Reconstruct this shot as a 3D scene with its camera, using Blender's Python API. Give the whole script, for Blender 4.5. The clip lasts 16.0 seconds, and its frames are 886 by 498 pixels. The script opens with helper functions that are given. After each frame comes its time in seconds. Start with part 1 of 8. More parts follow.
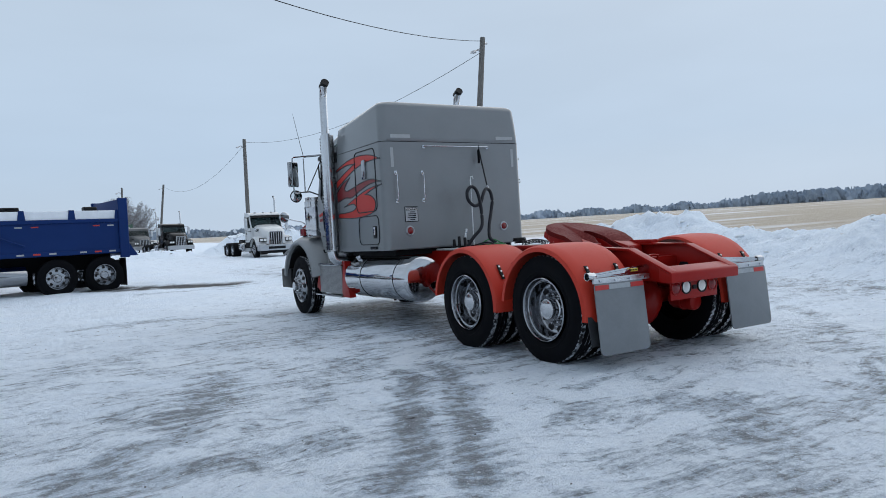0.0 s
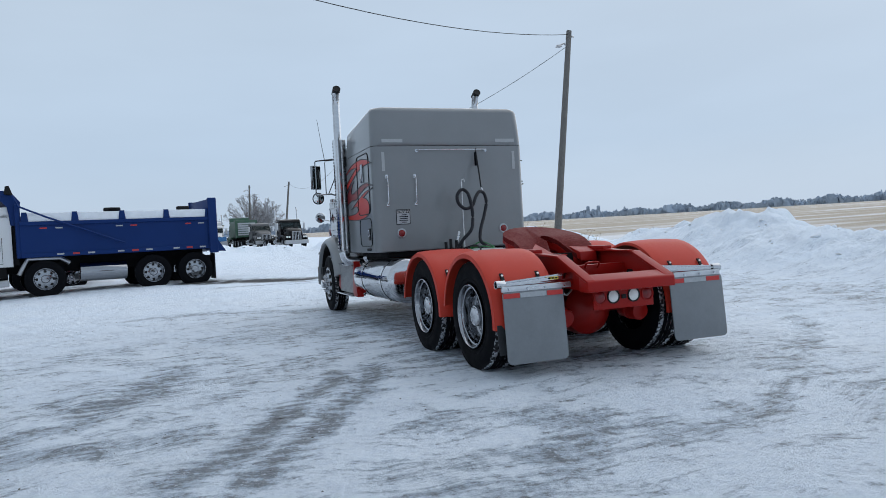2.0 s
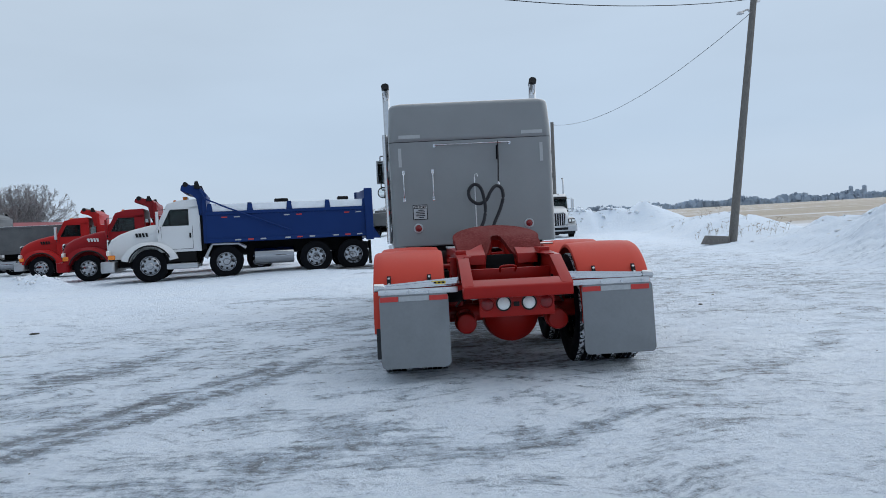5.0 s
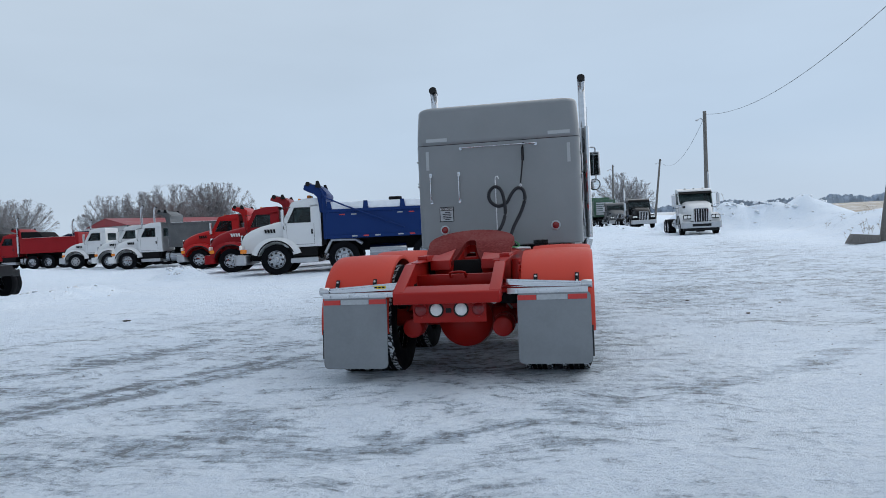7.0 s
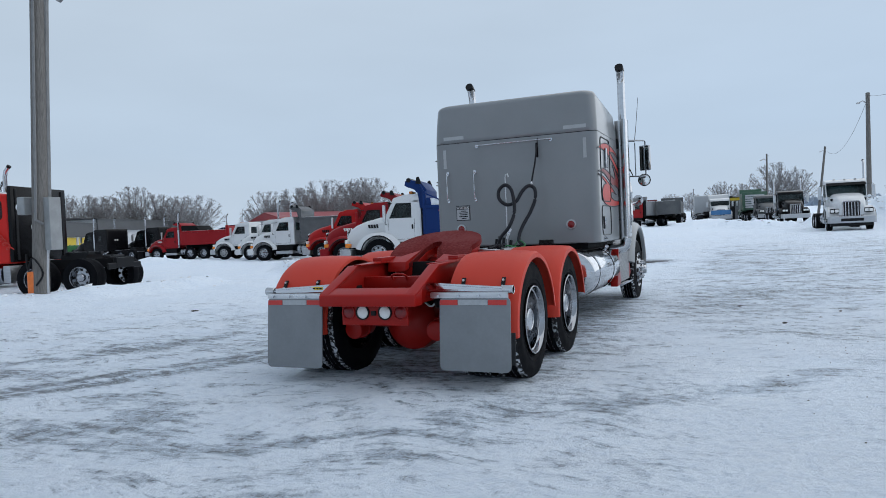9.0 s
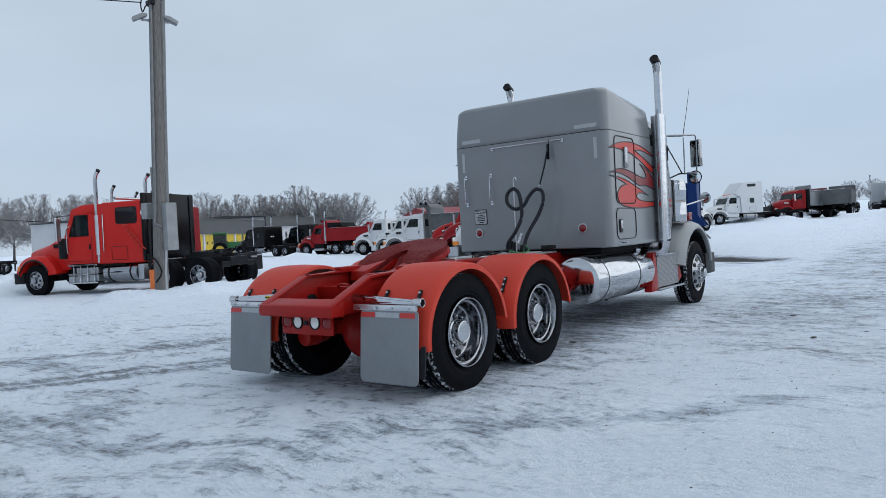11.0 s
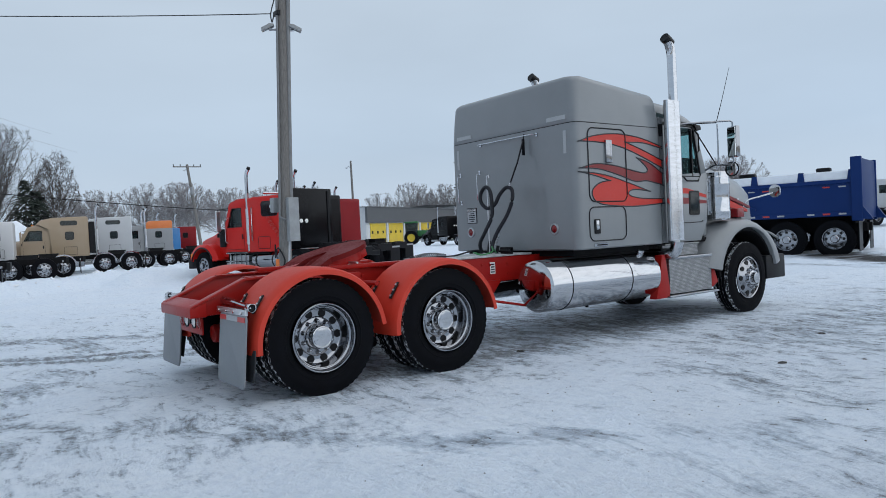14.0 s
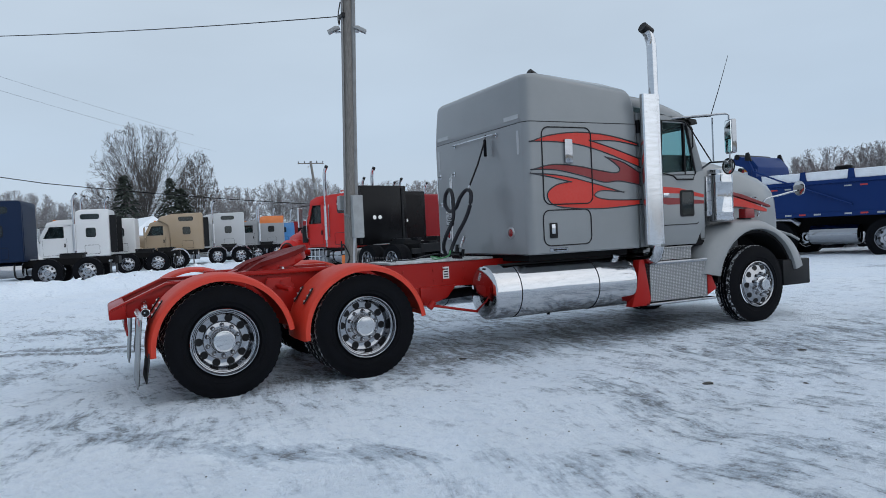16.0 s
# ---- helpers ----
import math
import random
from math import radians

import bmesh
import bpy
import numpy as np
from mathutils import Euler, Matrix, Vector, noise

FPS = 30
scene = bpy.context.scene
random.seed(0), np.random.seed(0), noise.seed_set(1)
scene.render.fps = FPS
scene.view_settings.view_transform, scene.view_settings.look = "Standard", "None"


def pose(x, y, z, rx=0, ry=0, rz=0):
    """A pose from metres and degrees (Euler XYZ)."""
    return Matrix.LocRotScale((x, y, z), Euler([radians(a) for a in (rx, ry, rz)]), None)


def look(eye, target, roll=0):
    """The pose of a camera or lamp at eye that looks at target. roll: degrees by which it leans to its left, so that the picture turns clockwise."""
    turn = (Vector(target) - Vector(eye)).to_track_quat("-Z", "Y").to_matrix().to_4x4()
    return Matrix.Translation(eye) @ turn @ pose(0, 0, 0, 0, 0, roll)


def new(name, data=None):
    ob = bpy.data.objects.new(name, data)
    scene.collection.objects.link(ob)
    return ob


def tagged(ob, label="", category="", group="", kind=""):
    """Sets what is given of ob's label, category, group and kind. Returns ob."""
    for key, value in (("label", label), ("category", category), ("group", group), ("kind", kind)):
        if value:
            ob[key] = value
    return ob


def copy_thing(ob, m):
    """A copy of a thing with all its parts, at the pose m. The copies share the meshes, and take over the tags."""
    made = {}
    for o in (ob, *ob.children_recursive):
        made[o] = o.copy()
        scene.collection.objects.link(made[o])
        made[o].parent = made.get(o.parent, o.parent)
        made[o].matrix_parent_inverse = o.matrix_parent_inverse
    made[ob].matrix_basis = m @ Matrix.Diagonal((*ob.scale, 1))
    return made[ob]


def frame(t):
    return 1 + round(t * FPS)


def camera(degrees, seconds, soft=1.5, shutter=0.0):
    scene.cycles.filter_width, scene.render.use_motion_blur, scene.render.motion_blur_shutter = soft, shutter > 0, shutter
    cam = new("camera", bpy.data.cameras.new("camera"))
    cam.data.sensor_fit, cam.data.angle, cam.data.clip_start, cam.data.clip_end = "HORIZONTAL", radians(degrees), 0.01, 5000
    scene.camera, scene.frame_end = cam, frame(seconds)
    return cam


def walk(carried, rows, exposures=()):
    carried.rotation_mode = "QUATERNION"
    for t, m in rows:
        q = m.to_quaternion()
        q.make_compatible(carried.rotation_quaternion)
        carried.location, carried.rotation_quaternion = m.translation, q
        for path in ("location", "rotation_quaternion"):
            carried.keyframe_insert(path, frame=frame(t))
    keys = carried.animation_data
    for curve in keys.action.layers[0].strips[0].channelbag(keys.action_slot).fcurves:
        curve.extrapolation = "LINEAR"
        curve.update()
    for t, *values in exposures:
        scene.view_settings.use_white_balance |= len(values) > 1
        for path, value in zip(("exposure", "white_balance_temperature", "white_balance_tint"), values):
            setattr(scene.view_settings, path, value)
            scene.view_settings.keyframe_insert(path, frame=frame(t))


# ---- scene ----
cam = camera(64.5, 16.0, soft=0.9)
PATH = [
    (0, (-5.395, -5.309, 1.285), (-4.372, -3.591, 1.243), -3.3),
    (0.5, (-5.006, -5.58, 1.3), (-4.05, -3.824, 1.258), -3.2),
    (1, (-4.638, -5.879, 1.318), (-3.766, -4.08, 1.278), -3.2),
    (1.5, (-4.186, -6.048, 1.306), (-3.404, -4.208, 1.268), -3.1),
    (2, (-3.748, -6.24, 1.294), (-3.044, -4.369, 1.256), -3.1),
    (2.5, (-3.272, -6.366, 1.283), (-2.662, -4.461, 1.246), -3.1),
    (3, (-2.789, -6.483, 1.29), (-2.284, -4.548, 1.252), -3.0),
    (3.5, (-2.28, -6.602, 1.294), (-1.904, -4.638, 1.256), -2.9),
    (4, (-1.765, -6.664, 1.306), (-1.483, -4.684, 1.264), -2.8),
    (4.2, (-1.568, -6.752, 1.302), (-1.327, -4.768, 1.257), -2.8),
    (6.3, (0.536, -6.812, 1.312), (0.321, -4.824, 1.263), -2.8),
    (6.5, (0.731, -6.819, 1.304), (0.472, -4.837, 1.258), -2.7),
    (7, (1.21, -6.772, 1.326), (0.82, -4.811, 1.28), -2.7),
    (7.5, (1.675, -6.619, 1.313), (1.173, -4.684, 1.265), -2.7),
    (8, (2.156, -6.496, 1.319), (1.559, -4.588, 1.271), -2.6),
    (8.5, (2.584, -6.345, 1.32), (1.882, -4.473, 1.274), -2.6),
    (9, (3.031, -6.12, 1.321), (2.237, -4.285, 1.275), -2.5),
    (9.2, (3.209, -6.037, 1.31), (2.381, -4.217, 1.263), -2.5),
    (11.3, (5.037, -4.941, 1.393), (3.807, -3.365, 1.347), -2.9),
    (11.5, (5.21, -4.819, 1.374), (3.951, -3.266, 1.326), -2.8),
    (12, (5.593, -4.469, 1.384), (4.258, -2.981, 1.337), -2.8),
    (12.5, (5.92, -4.056, 1.384), (4.495, -2.654, 1.338), -2.8),
    (13, (6.294, -3.694, 1.409), (4.788, -2.379, 1.363), -2.8),
    (13.5, (6.58, -3.243, 1.39), (5.022, -1.99, 1.343), -2.8),
    (14, (6.867, -2.823, 1.391), (5.262, -1.63, 1.342), -2.7),
    (14.5, (7.125, -2.418, 1.387), (5.452, -1.323, 1.34), -2.7),
    (15, (7.398, -1.96, 1.403), (5.669, -0.956, 1.355), -2.7),
    (15.5, (7.673, -1.513, 1.428), (5.912, -0.567, 1.379), -2.7),
    (16, (7.862, -0.997, 1.428), (6.067, -0.115, 1.375), -2.7),
]
walk(cam, [(t, look(eye, target, roll)) for t, eye, target, roll in PATH])

# ---- world and light: overcast winter sky ----
world = bpy.data.worlds.new("overcast_sky")
scene.world = world
world.use_nodes = True
wn, wl = world.node_tree.nodes, world.node_tree.links
wn.clear()
w_out = wn.new("ShaderNodeOutputWorld")
w_bg = wn.new("ShaderNodeBackground")
w_sky = wn.new("ShaderNodeTexSky")
w_sky.sky_type = "NISHITA"
w_sky.sun_disc = False
w_sky.sun_elevation, w_sky.sun_rotation = radians(42), radians(60)
w_sky.air_density, w_sky.dust_density, w_sky.ozone_density = 1.0, 3.0, 1.0
w_cld = wn.new("ShaderNodeTexNoise")
w_cld.inputs["Scale"].default_value = 2.2
w_cld.inputs["Detail"].default_value = 4.0
w_co = wn.new("ShaderNodeTexCoord")
w_map = wn.new("ShaderNodeMapping")
w_map.inputs["Scale"].default_value = (1.0, 1.0, 3.5)
w_sep = wn.new("ShaderNodeSeparateXYZ")
w_ramp = wn.new("ShaderNodeValToRGB")
w_ramp.color_ramp.elements[0].position, w_ramp.color_ramp.elements[0].color = 0.0, (0.54, 0.66, 0.81, 1)
w_ramp.color_ramp.elements[1].position, w_ramp.color_ramp.elements[1].color = 0.62, (0.475, 0.57, 0.69, 1)
e = w_ramp.color_ramp.elements.new(0.12)
e.color = (0.495, 0.63, 0.80, 1)
e = w_ramp.color_ramp.elements.new(0.30)
e.color = (0.52, 0.64, 0.785, 1)
w_mul = wn.new("ShaderNodeMix")
w_mul.data_type, w_mul.blend_type = "RGBA", "MULTIPLY"
w_mul.inputs[0].default_value = 1.0
w_cr = wn.new("ShaderNodeMapRange")
w_cr.inputs[1].default_value, w_cr.inputs[2].default_value = 0.3, 0.7
w_cr.inputs[3].default_value, w_cr.inputs[4].default_value = 0.955, 1.045
w_mix = wn.new("ShaderNodeMix")
w_mix.data_type = "RGBA"
w_mix.inputs[0].default_value = 0.06
w_sc = wn.new("ShaderNodeMix")
w_sc.data_type, w_sc.blend_type = "RGBA", "MULTIPLY"
w_sc.inputs[0].default_value = 1.0
w_sc.inputs[7].default_value = (0.1, 0.1, 0.1, 1)
wl.new(w_co.outputs["Generated"], w_sep.inputs[0])
wl.new(w_sep.outputs[2], w_ramp.inputs[0])
wl.new(w_co.outputs["Generated"], w_map.inputs[0])
wl.new(w_map.outputs[0], w_cld.inputs["Vector"])
wl.new(w_cld.outputs[0], w_cr.inputs[0])
w_west = wn.new("ShaderNodeMix")
w_west.data_type, w_west.blend_type = "RGBA", "MULTIPLY"
w_west.inputs[7].default_value = (1.05, 1.015, 0.975, 1)
w_side = wn.new("ShaderNodeMapRange")
w_side.inputs[1].default_value, w_side.inputs[2].default_value = 0.2, -1.0
wl.new(w_sep.outputs[0], w_side.inputs[0])
wl.new(w_side.outputs[0], w_west.inputs[0])
wl.new(w_ramp.outputs[0], w_west.inputs[6])
wl.new(w_west.outputs[2], w_mul.inputs[6])
wl.new(w_cr.outputs[0], w_mul.inputs[7])
wl.new(w_sky.outputs[0], w_sc.inputs[6])
wl.new(w_mul.outputs[2], w_mix.inputs[6])
wl.new(w_sc.outputs[2], w_mix.inputs[7])
wl.new(w_mix.outputs[2], w_bg.inputs[0])
wl.new(w_bg.outputs[0], w_out.inputs[0])
w_bg.inputs[1].default_value = 1.0

sun_data = bpy.data.lights.new("sun", "SUN")
sun_data.energy, sun_data.angle, sun_data.color = 1.45, radians(110), (1.0, 0.98, 0.95)
sun = new("sun", sun_data)
sun.matrix_world = look((0, 0, 30), (-29, -17, 0))

# ---- materials ----


class Mat:
    """A small builder round one node material."""

    def __init__(self, name, color=(0.5, 0.5, 0.5), rough=0.5, metal=0.0, coat=0.0, spec=0.5):
        self.m = bpy.data.materials.new(name)
        self.m.use_nodes = True
        self.t = self.m.node_tree
        self.b = self.t.nodes["Principled BSDF"]
        self.b.inputs["Base Color"].default_value = (*color, 1)
        self.b.inputs["Roughness"].default_value = rough
        self.b.inputs["Metallic"].default_value = metal
        self.b.inputs["Coat Weight"].default_value = coat
        self.b.inputs["Coat Roughness"].default_value = 0.12
        self.b.inputs["Specular IOR Level"].default_value = spec
        self.color = color

    def node(self, kind, **ins):
        n = self.t.nodes.new(kind)
        for k, v in ins.items():
            n.inputs[k.replace("_", " ")].default_value = v
        return n

    def link(self, a, b):
        self.t.links.new(a, b)

    def coord(self, scale=(1, 1, 1), space="Object"):
        c = self.node("ShaderNodeTexCoord")
        m = self.node("ShaderNodeMapping")
        m.inputs["Scale"].default_value = scale
        self.link(c.outputs[space], m.inputs[0])
        return m.outputs[0]

    def noise(self, scale, detail=4.0, vec=None, rough=0.55):
        n = self.node("ShaderNodeTexNoise", Scale=scale, Detail=detail, Roughness=rough)
        self.link(vec if vec is not None else self.coord(), n.inputs["Vector"])
        return n.outputs[0]

    def ramp(self, val, lo, hi, a=0.0, b=1.0):
        n = self.node("ShaderNodeMapRange")
        for i, v in enumerate((lo, hi, a, b)):
            n.inputs[i + 1].default_value = v
        self.link(val, n.inputs[0])
        return n.outputs[0]

    def math(self, op, a, b):
        n = self.node("ShaderNodeMath")
        n.operation = op
        for i, v in enumerate((a, b)):
            if isinstance(v, (int, float)):
                n.inputs[i].default_value = v
            else:
                self.link(v, n.inputs[i])
        return n.outputs[0]

    def mix(self, fac, a, b, mode="MIX"):
        n = self.node("ShaderNodeMix")
        n.data_type, n.blend_type = "RGBA", mode
        for s, v in ((0, fac), (6, a), (7, b)):
            if isinstance(v, tuple):
                n.inputs[s].default_value = (*v, 1) if len(v) == 3 else v
            elif isinstance(v, (int, float)):
                n.inputs[s].default_value = v
            else:
                self.link(v, n.inputs[s])
        return n.outputs[2]

    def base(self, out):
        self.link(out, self.b.inputs["Base Color"])
        return self

    def rough(self, out):
        self.link(out, self.b.inputs["Roughness"])
        return self

    def bump(self, val, strength=0.3, dist=0.01):
        n = self.node("ShaderNodeBump", Strength=strength, Distance=dist)
        self.link(val, n.inputs["Height"])
        self.link(n.outputs[0], self.b.inputs["Normal"])
        return self


def painted(name, color, rough=0.32, dirt=0.25, coat=0.35, grime=(0.33, 0.32, 0.31), spec=0.5):
    """Vehicle paint with road film and small unevenness."""
    k = Mat(name, color, rough, 0.0, coat, spec)
    big = k.noise(1.3, 5)
    fine = k.noise(38, 3)
    film = k.math("MULTIPLY", k.ramp(big, 0.35, 0.75), k.ramp(fine, 0.25, 0.75))
    film = k.math("MULTIPLY", film, dirt)
    tone = k.mix(k.ramp(big, 0.3, 0.7), tuple(c * 0.94 for c in color), tuple(min(1, c * 1.05) for c in color))
    k.base(k.mix(film, tone, grime))
    k.rough(k.ramp(k.math("ADD", film, k.math("MULTIPLY", fine, 0.12)), 0.0, 0.35, rough * 0.85, min(1, rough * 1.6)))
    k.bump(k.noise(3.0, 2), 0.06, 0.01)
    return k.m


def metal(name, color, rough, streak=0.15, bump=0.1):
    k = Mat(name, color, rough, 1.0)
    n = k.noise(5, 5, k.coord((1, 1, 6)))
    f = k.noise(60, 3)
    k.base(k.mix(k.ramp(n, 0.35, 0.7, 0, 0.35), color, tuple(c * 0.72 for c in color)))
    k.rough(k.ramp(n, 0.3, 0.75, rough * 0.8, rough + streak))
    k.bump(f, bump, 0.002)
    return k.m


def plain(name, color, rough=0.6, var=0.2, scale=8.0, bump=0.15, dist=0.004, metallic=0.0, spec=0.5):
    """A dull surface with mottling at two scales."""
    k = Mat(name, color, rough, metallic, 0.0, spec)
    a, b = k.noise(scale, 5), k.noise(scale * 9, 3)
    v = k.math("ADD", k.math("MULTIPLY", a, 0.7), k.math("MULTIPLY", b, 0.3))
    k.base(k.mix(k.ramp(v, 0.35, 0.65), tuple(c * (1 - var) for c in color), tuple(min(1, c * (1 + var)) for c in color)))
    k.rough(k.ramp(a, 0.3, 0.7, rough * 0.85, min(1, rough * 1.15)))
    k.bump(b, bump, dist)
    return k.m


def glass(name, color=(0.02, 0.025, 0.03), rough=0.06, alpha=0.55):
    k = Mat(name, color, rough, 0.0, 0.0, 0.4)
    tr = k.node("ShaderNodeBsdfTransparent")
    tr.inputs[0].default_value = (0.78, 0.93, 0.93, 1)
    mx = k.node("ShaderNodeMixShader")
    mx.inputs[0].default_value = alpha
    out = k.t.nodes["Material Output"]
    k.link(tr.outputs[0], mx.inputs[1])
    k.link(k.b.outputs[0], mx.inputs[2])
    k.link(mx.outputs[0], out.inputs[0])
    return k.m


GREY = painted("grey_paint", (0.190, 0.205, 0.215), 0.30, 0.14, 0.45, (0.27, 0.27, 0.27), spec=0.4)
FENDER_GREY = painted("grey_fender_paint", (0.200, 0.213, 0.223), 0.35, 0.3, 0.3, (0.30, 0.30, 0.30))
ORANGE = painted("orange_red_paint", (0.50, 0.036, 0.018), 0.50, 0.10, 0.0, (0.42, 0.14, 0.10), spec=0.3)
RED = painted("frame_red_paint", (0.31, 0.009, 0.0065), 0.32, 0.10, 0.0, (0.12, 0.02, 0.016), spec=0.22)
GREASE = painted("greasy_red_plate", (0.15, 0.010, 0.010), 0.42, 0.85, 0.0, (0.02, 0.006, 0.006), spec=0.10)
DECAL_RED = painted("decal_red", (0.50, 0.026, 0.016), 0.4, 0.08, 0.1, spec=0.3)
DECAL_DARK = painted("decal_dark_red", (0.20, 0.018, 0.02), 0.4, 0.08, 0.1, spec=0.3)
DECAL_LINE = plain("decal_outline", (0.012, 0.014, 0.02), 0.4, 0.1)
CHROME = metal("chrome", (0.56, 0.57, 0.59), 0.06, 0.08, 0.03)
POLISHED = metal("polished_aluminium", (0.35, 0.36, 0.38), 0.06, 0.07, 0.03)
STAINLESS = metal("stainless_sheet", (0.60, 0.61, 0.63), 0.13, 0.08, 0.05)
BRUSHED = metal("brushed_steel", (0.62, 0.63, 0.65), 0.30, 0.15, 0.12)
DULL_ALU = metal("dull_aluminium", (0.46, 0.47, 0.49), 0.42, 0.15, 0.2)
FLAP = plain("grey_flap", (0.185, 0.20, 0.215), 0.42, 0.07, 5.0, 0.08)
RUBBER = plain("black_rubber", (0.0040, 0.0045, 0.0062), 0.75, 0.35, 9.0, 0.25, spec=0.08)
BLACK = plain("black_paint", (0.007, 0.0075, 0.009), 0.42, 0.3, 6.0, 0.1, spec=0.2)
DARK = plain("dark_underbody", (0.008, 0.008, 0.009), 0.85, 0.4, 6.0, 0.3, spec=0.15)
EXT_RUBBER = plain("weathered_rubber", (0.032, 0.034, 0.038), 0.6, 0.25, 6.0, 0.15, spec=0.2)
HOSE = plain("black_hose", (0.010, 0.011, 0.016), 0.45, 0.2, 30.0, 0.2, spec=0.3)
RED_LENS = plain("red_lens", (0.20, 0.008, 0.010), 0.15, 0.2, 60.0, 0.3)
WHITE_LENS = plain("white_lens", (0.80, 0.80, 0.78), 0.2, 0.05, 40.0, 0.2)
AMBER = plain("amber_lens", (0.75, 0.22, 0.02), 0.2, 0.15, 40.0, 0.2)
TAPE_RED = plain("red_reflective_tape", (0.50, 0.03, 0.025), 0.35, 0.1, 30.0)
TAPE_SILVER = plain("silver_reflective_tape", (0.36, 0.38, 0.40), 0.35, 0.1, 30.0)
YELLOW_DOOR = plain("yellow_door_paint", (0.55, 0.39, 0.02), 0.5, 0.12, 0.8)
YELLOW = plain("yellow_sticker", (0.75, 0.55, 0.04), 0.5, 0.1)
PAPER = plain("white_label", (0.72, 0.72, 0.72), 0.5, 0.05)
GREEN_HOSE = plain("green_air_line", (0.03, 0.20, 0.06), 0.4, 0.1)
FADED_TAPE = plain("faded_tape", (0.36, 0.38, 0.39), 0.22, 0.06, 20.0, 0.05)
GLASS = glass("tinted_glass", alpha=0.14)
DARK_GLASS = glass("dark_glass", (0.016, 0.022, 0.024), 0.04, 0.86)
CAB_GLASS = glass("cab_glass", (0.014, 0.020, 0.022), 0.04, 0.62)
MIRROR = metal("mirror_glass", (0.85, 0.88, 0.88), 0.02, 0.01, 0.0)

tread = Mat("tread_with_packed_snow", (0.016, 0.016, 0.018), 0.8)
tn = tread.noise(34, 5)
tn2 = tread.noise(5, 2)
tm = tread.math("MULTIPLY", tread.ramp(tn, 0.49, 0.54), tread.ramp(tn2, 0.36, 0.56, 0.35, 1.0))
tread.base(tread.mix(tm, (0.016, 0.016, 0.018), (0.66, 0.69, 0.74)))
tread.bump(tn, 0.5, 0.006)
TREAD = tread.m

plate = Mat("diamond_plate", (0.36, 0.37, 0.38), 0.40, 0.85)
sw = plate.node("ShaderNodeSeparateXYZ")
co = plate.node("ShaderNodeTexCoord")
plate.link(co.outputs["Object"], sw.inputs[0])
du = plate.math("MULTIPLY", plate.math("ADD", sw.outputs[1], sw.outputs[0]), 120.0)
dv = plate.math("MULTIPLY", sw.outputs[2], 170.0)
lug = plate.math("MULTIPLY", plate.math("SINE", plate.math("ADD", du, dv), 0.0), plate.math("SINE", plate.math("SUBTRACT", du, dv), 0.0))
lug = plate.ramp(lug, 0.15, 0.5)
plate.base(plate.mix(plate.math("MULTIPLY", lug, plate.ramp(plate.noise(4, 4), 0.3, 0.7, 0.6, 1.0)), (0.22, 0.225, 0.23), (0.48, 0.49, 0.50)))
plate.bump(lug, 0.7, 0.004)
DIAMOND = plate.m

# ---- mesh helpers ----


def bmnew():
    return bmesh.new()


def part(name, bm, material, parent=None, label="", smooth=35, m=None):
    """Links a bmesh as one mesh object, under a thing or part if one is given."""
    me = bpy.data.meshes.new(name)
    bmesh.ops.recalc_face_normals(bm, faces=bm.faces)
    bm.to_mesh(me)
    bm.free()
    for k in material if isinstance(material, (list, tuple)) else [material]:
        me.materials.append(k)
    if smooth:
        me.shade_smooth()
        me.set_sharp_from_angle(angle=radians(smooth))
    ob = new(name, me)
    if parent is not None:
        ob.parent = parent
    if m is not None:
        ob.matrix_basis = m
    if label:
        tagged(ob, label)
    return ob


def again(name, ob, parent, m, label=""):
    """One more object on the mesh of ob, with the same sub-parts."""
    o = new(name, ob.data)
    o.parent = parent
    o.matrix_basis = m
    if label:
        tagged(o, label)
    for c in ob.children:
        d = new(c.name.split(".")[0], c.data)
        d.parent = o
        d.matrix_basis = c.matrix_basis.copy()
        if "label" in c:
            d["label"] = c["label"]
    return o


def thing(name, m, label, category, group="", kind=""):
    return place(new(name), m, label, category, group, kind)


def place(ob, m, label, category, group="", kind=""):
    ob.matrix_world = m
    return tagged(ob, label, category, group, kind)


def box(x0, x1, y0, y1, z0, z1, bev=0.0, seg=2, bm=None):
    own = bm if bm is not None else bmnew()
    vs = [own.verts.new((x, y, z)) for x in (x0, x1) for y in (y0, y1) for z in (z0, z1)]
    fs = [own.faces.new([vs[i] for i in f]) for f in ((0, 1, 3, 2), (4, 6, 7, 5), (0, 4, 5, 1), (2, 3, 7, 6), (0, 2, 6, 4), (1, 5, 7, 3))]
    if bev:
        es = list({ed for f in fs for ed in f.edges})
        bmesh.ops.bevel(own, geom=es, offset=bev, segments=seg, profile=0.6, affect="EDGES")
    return own


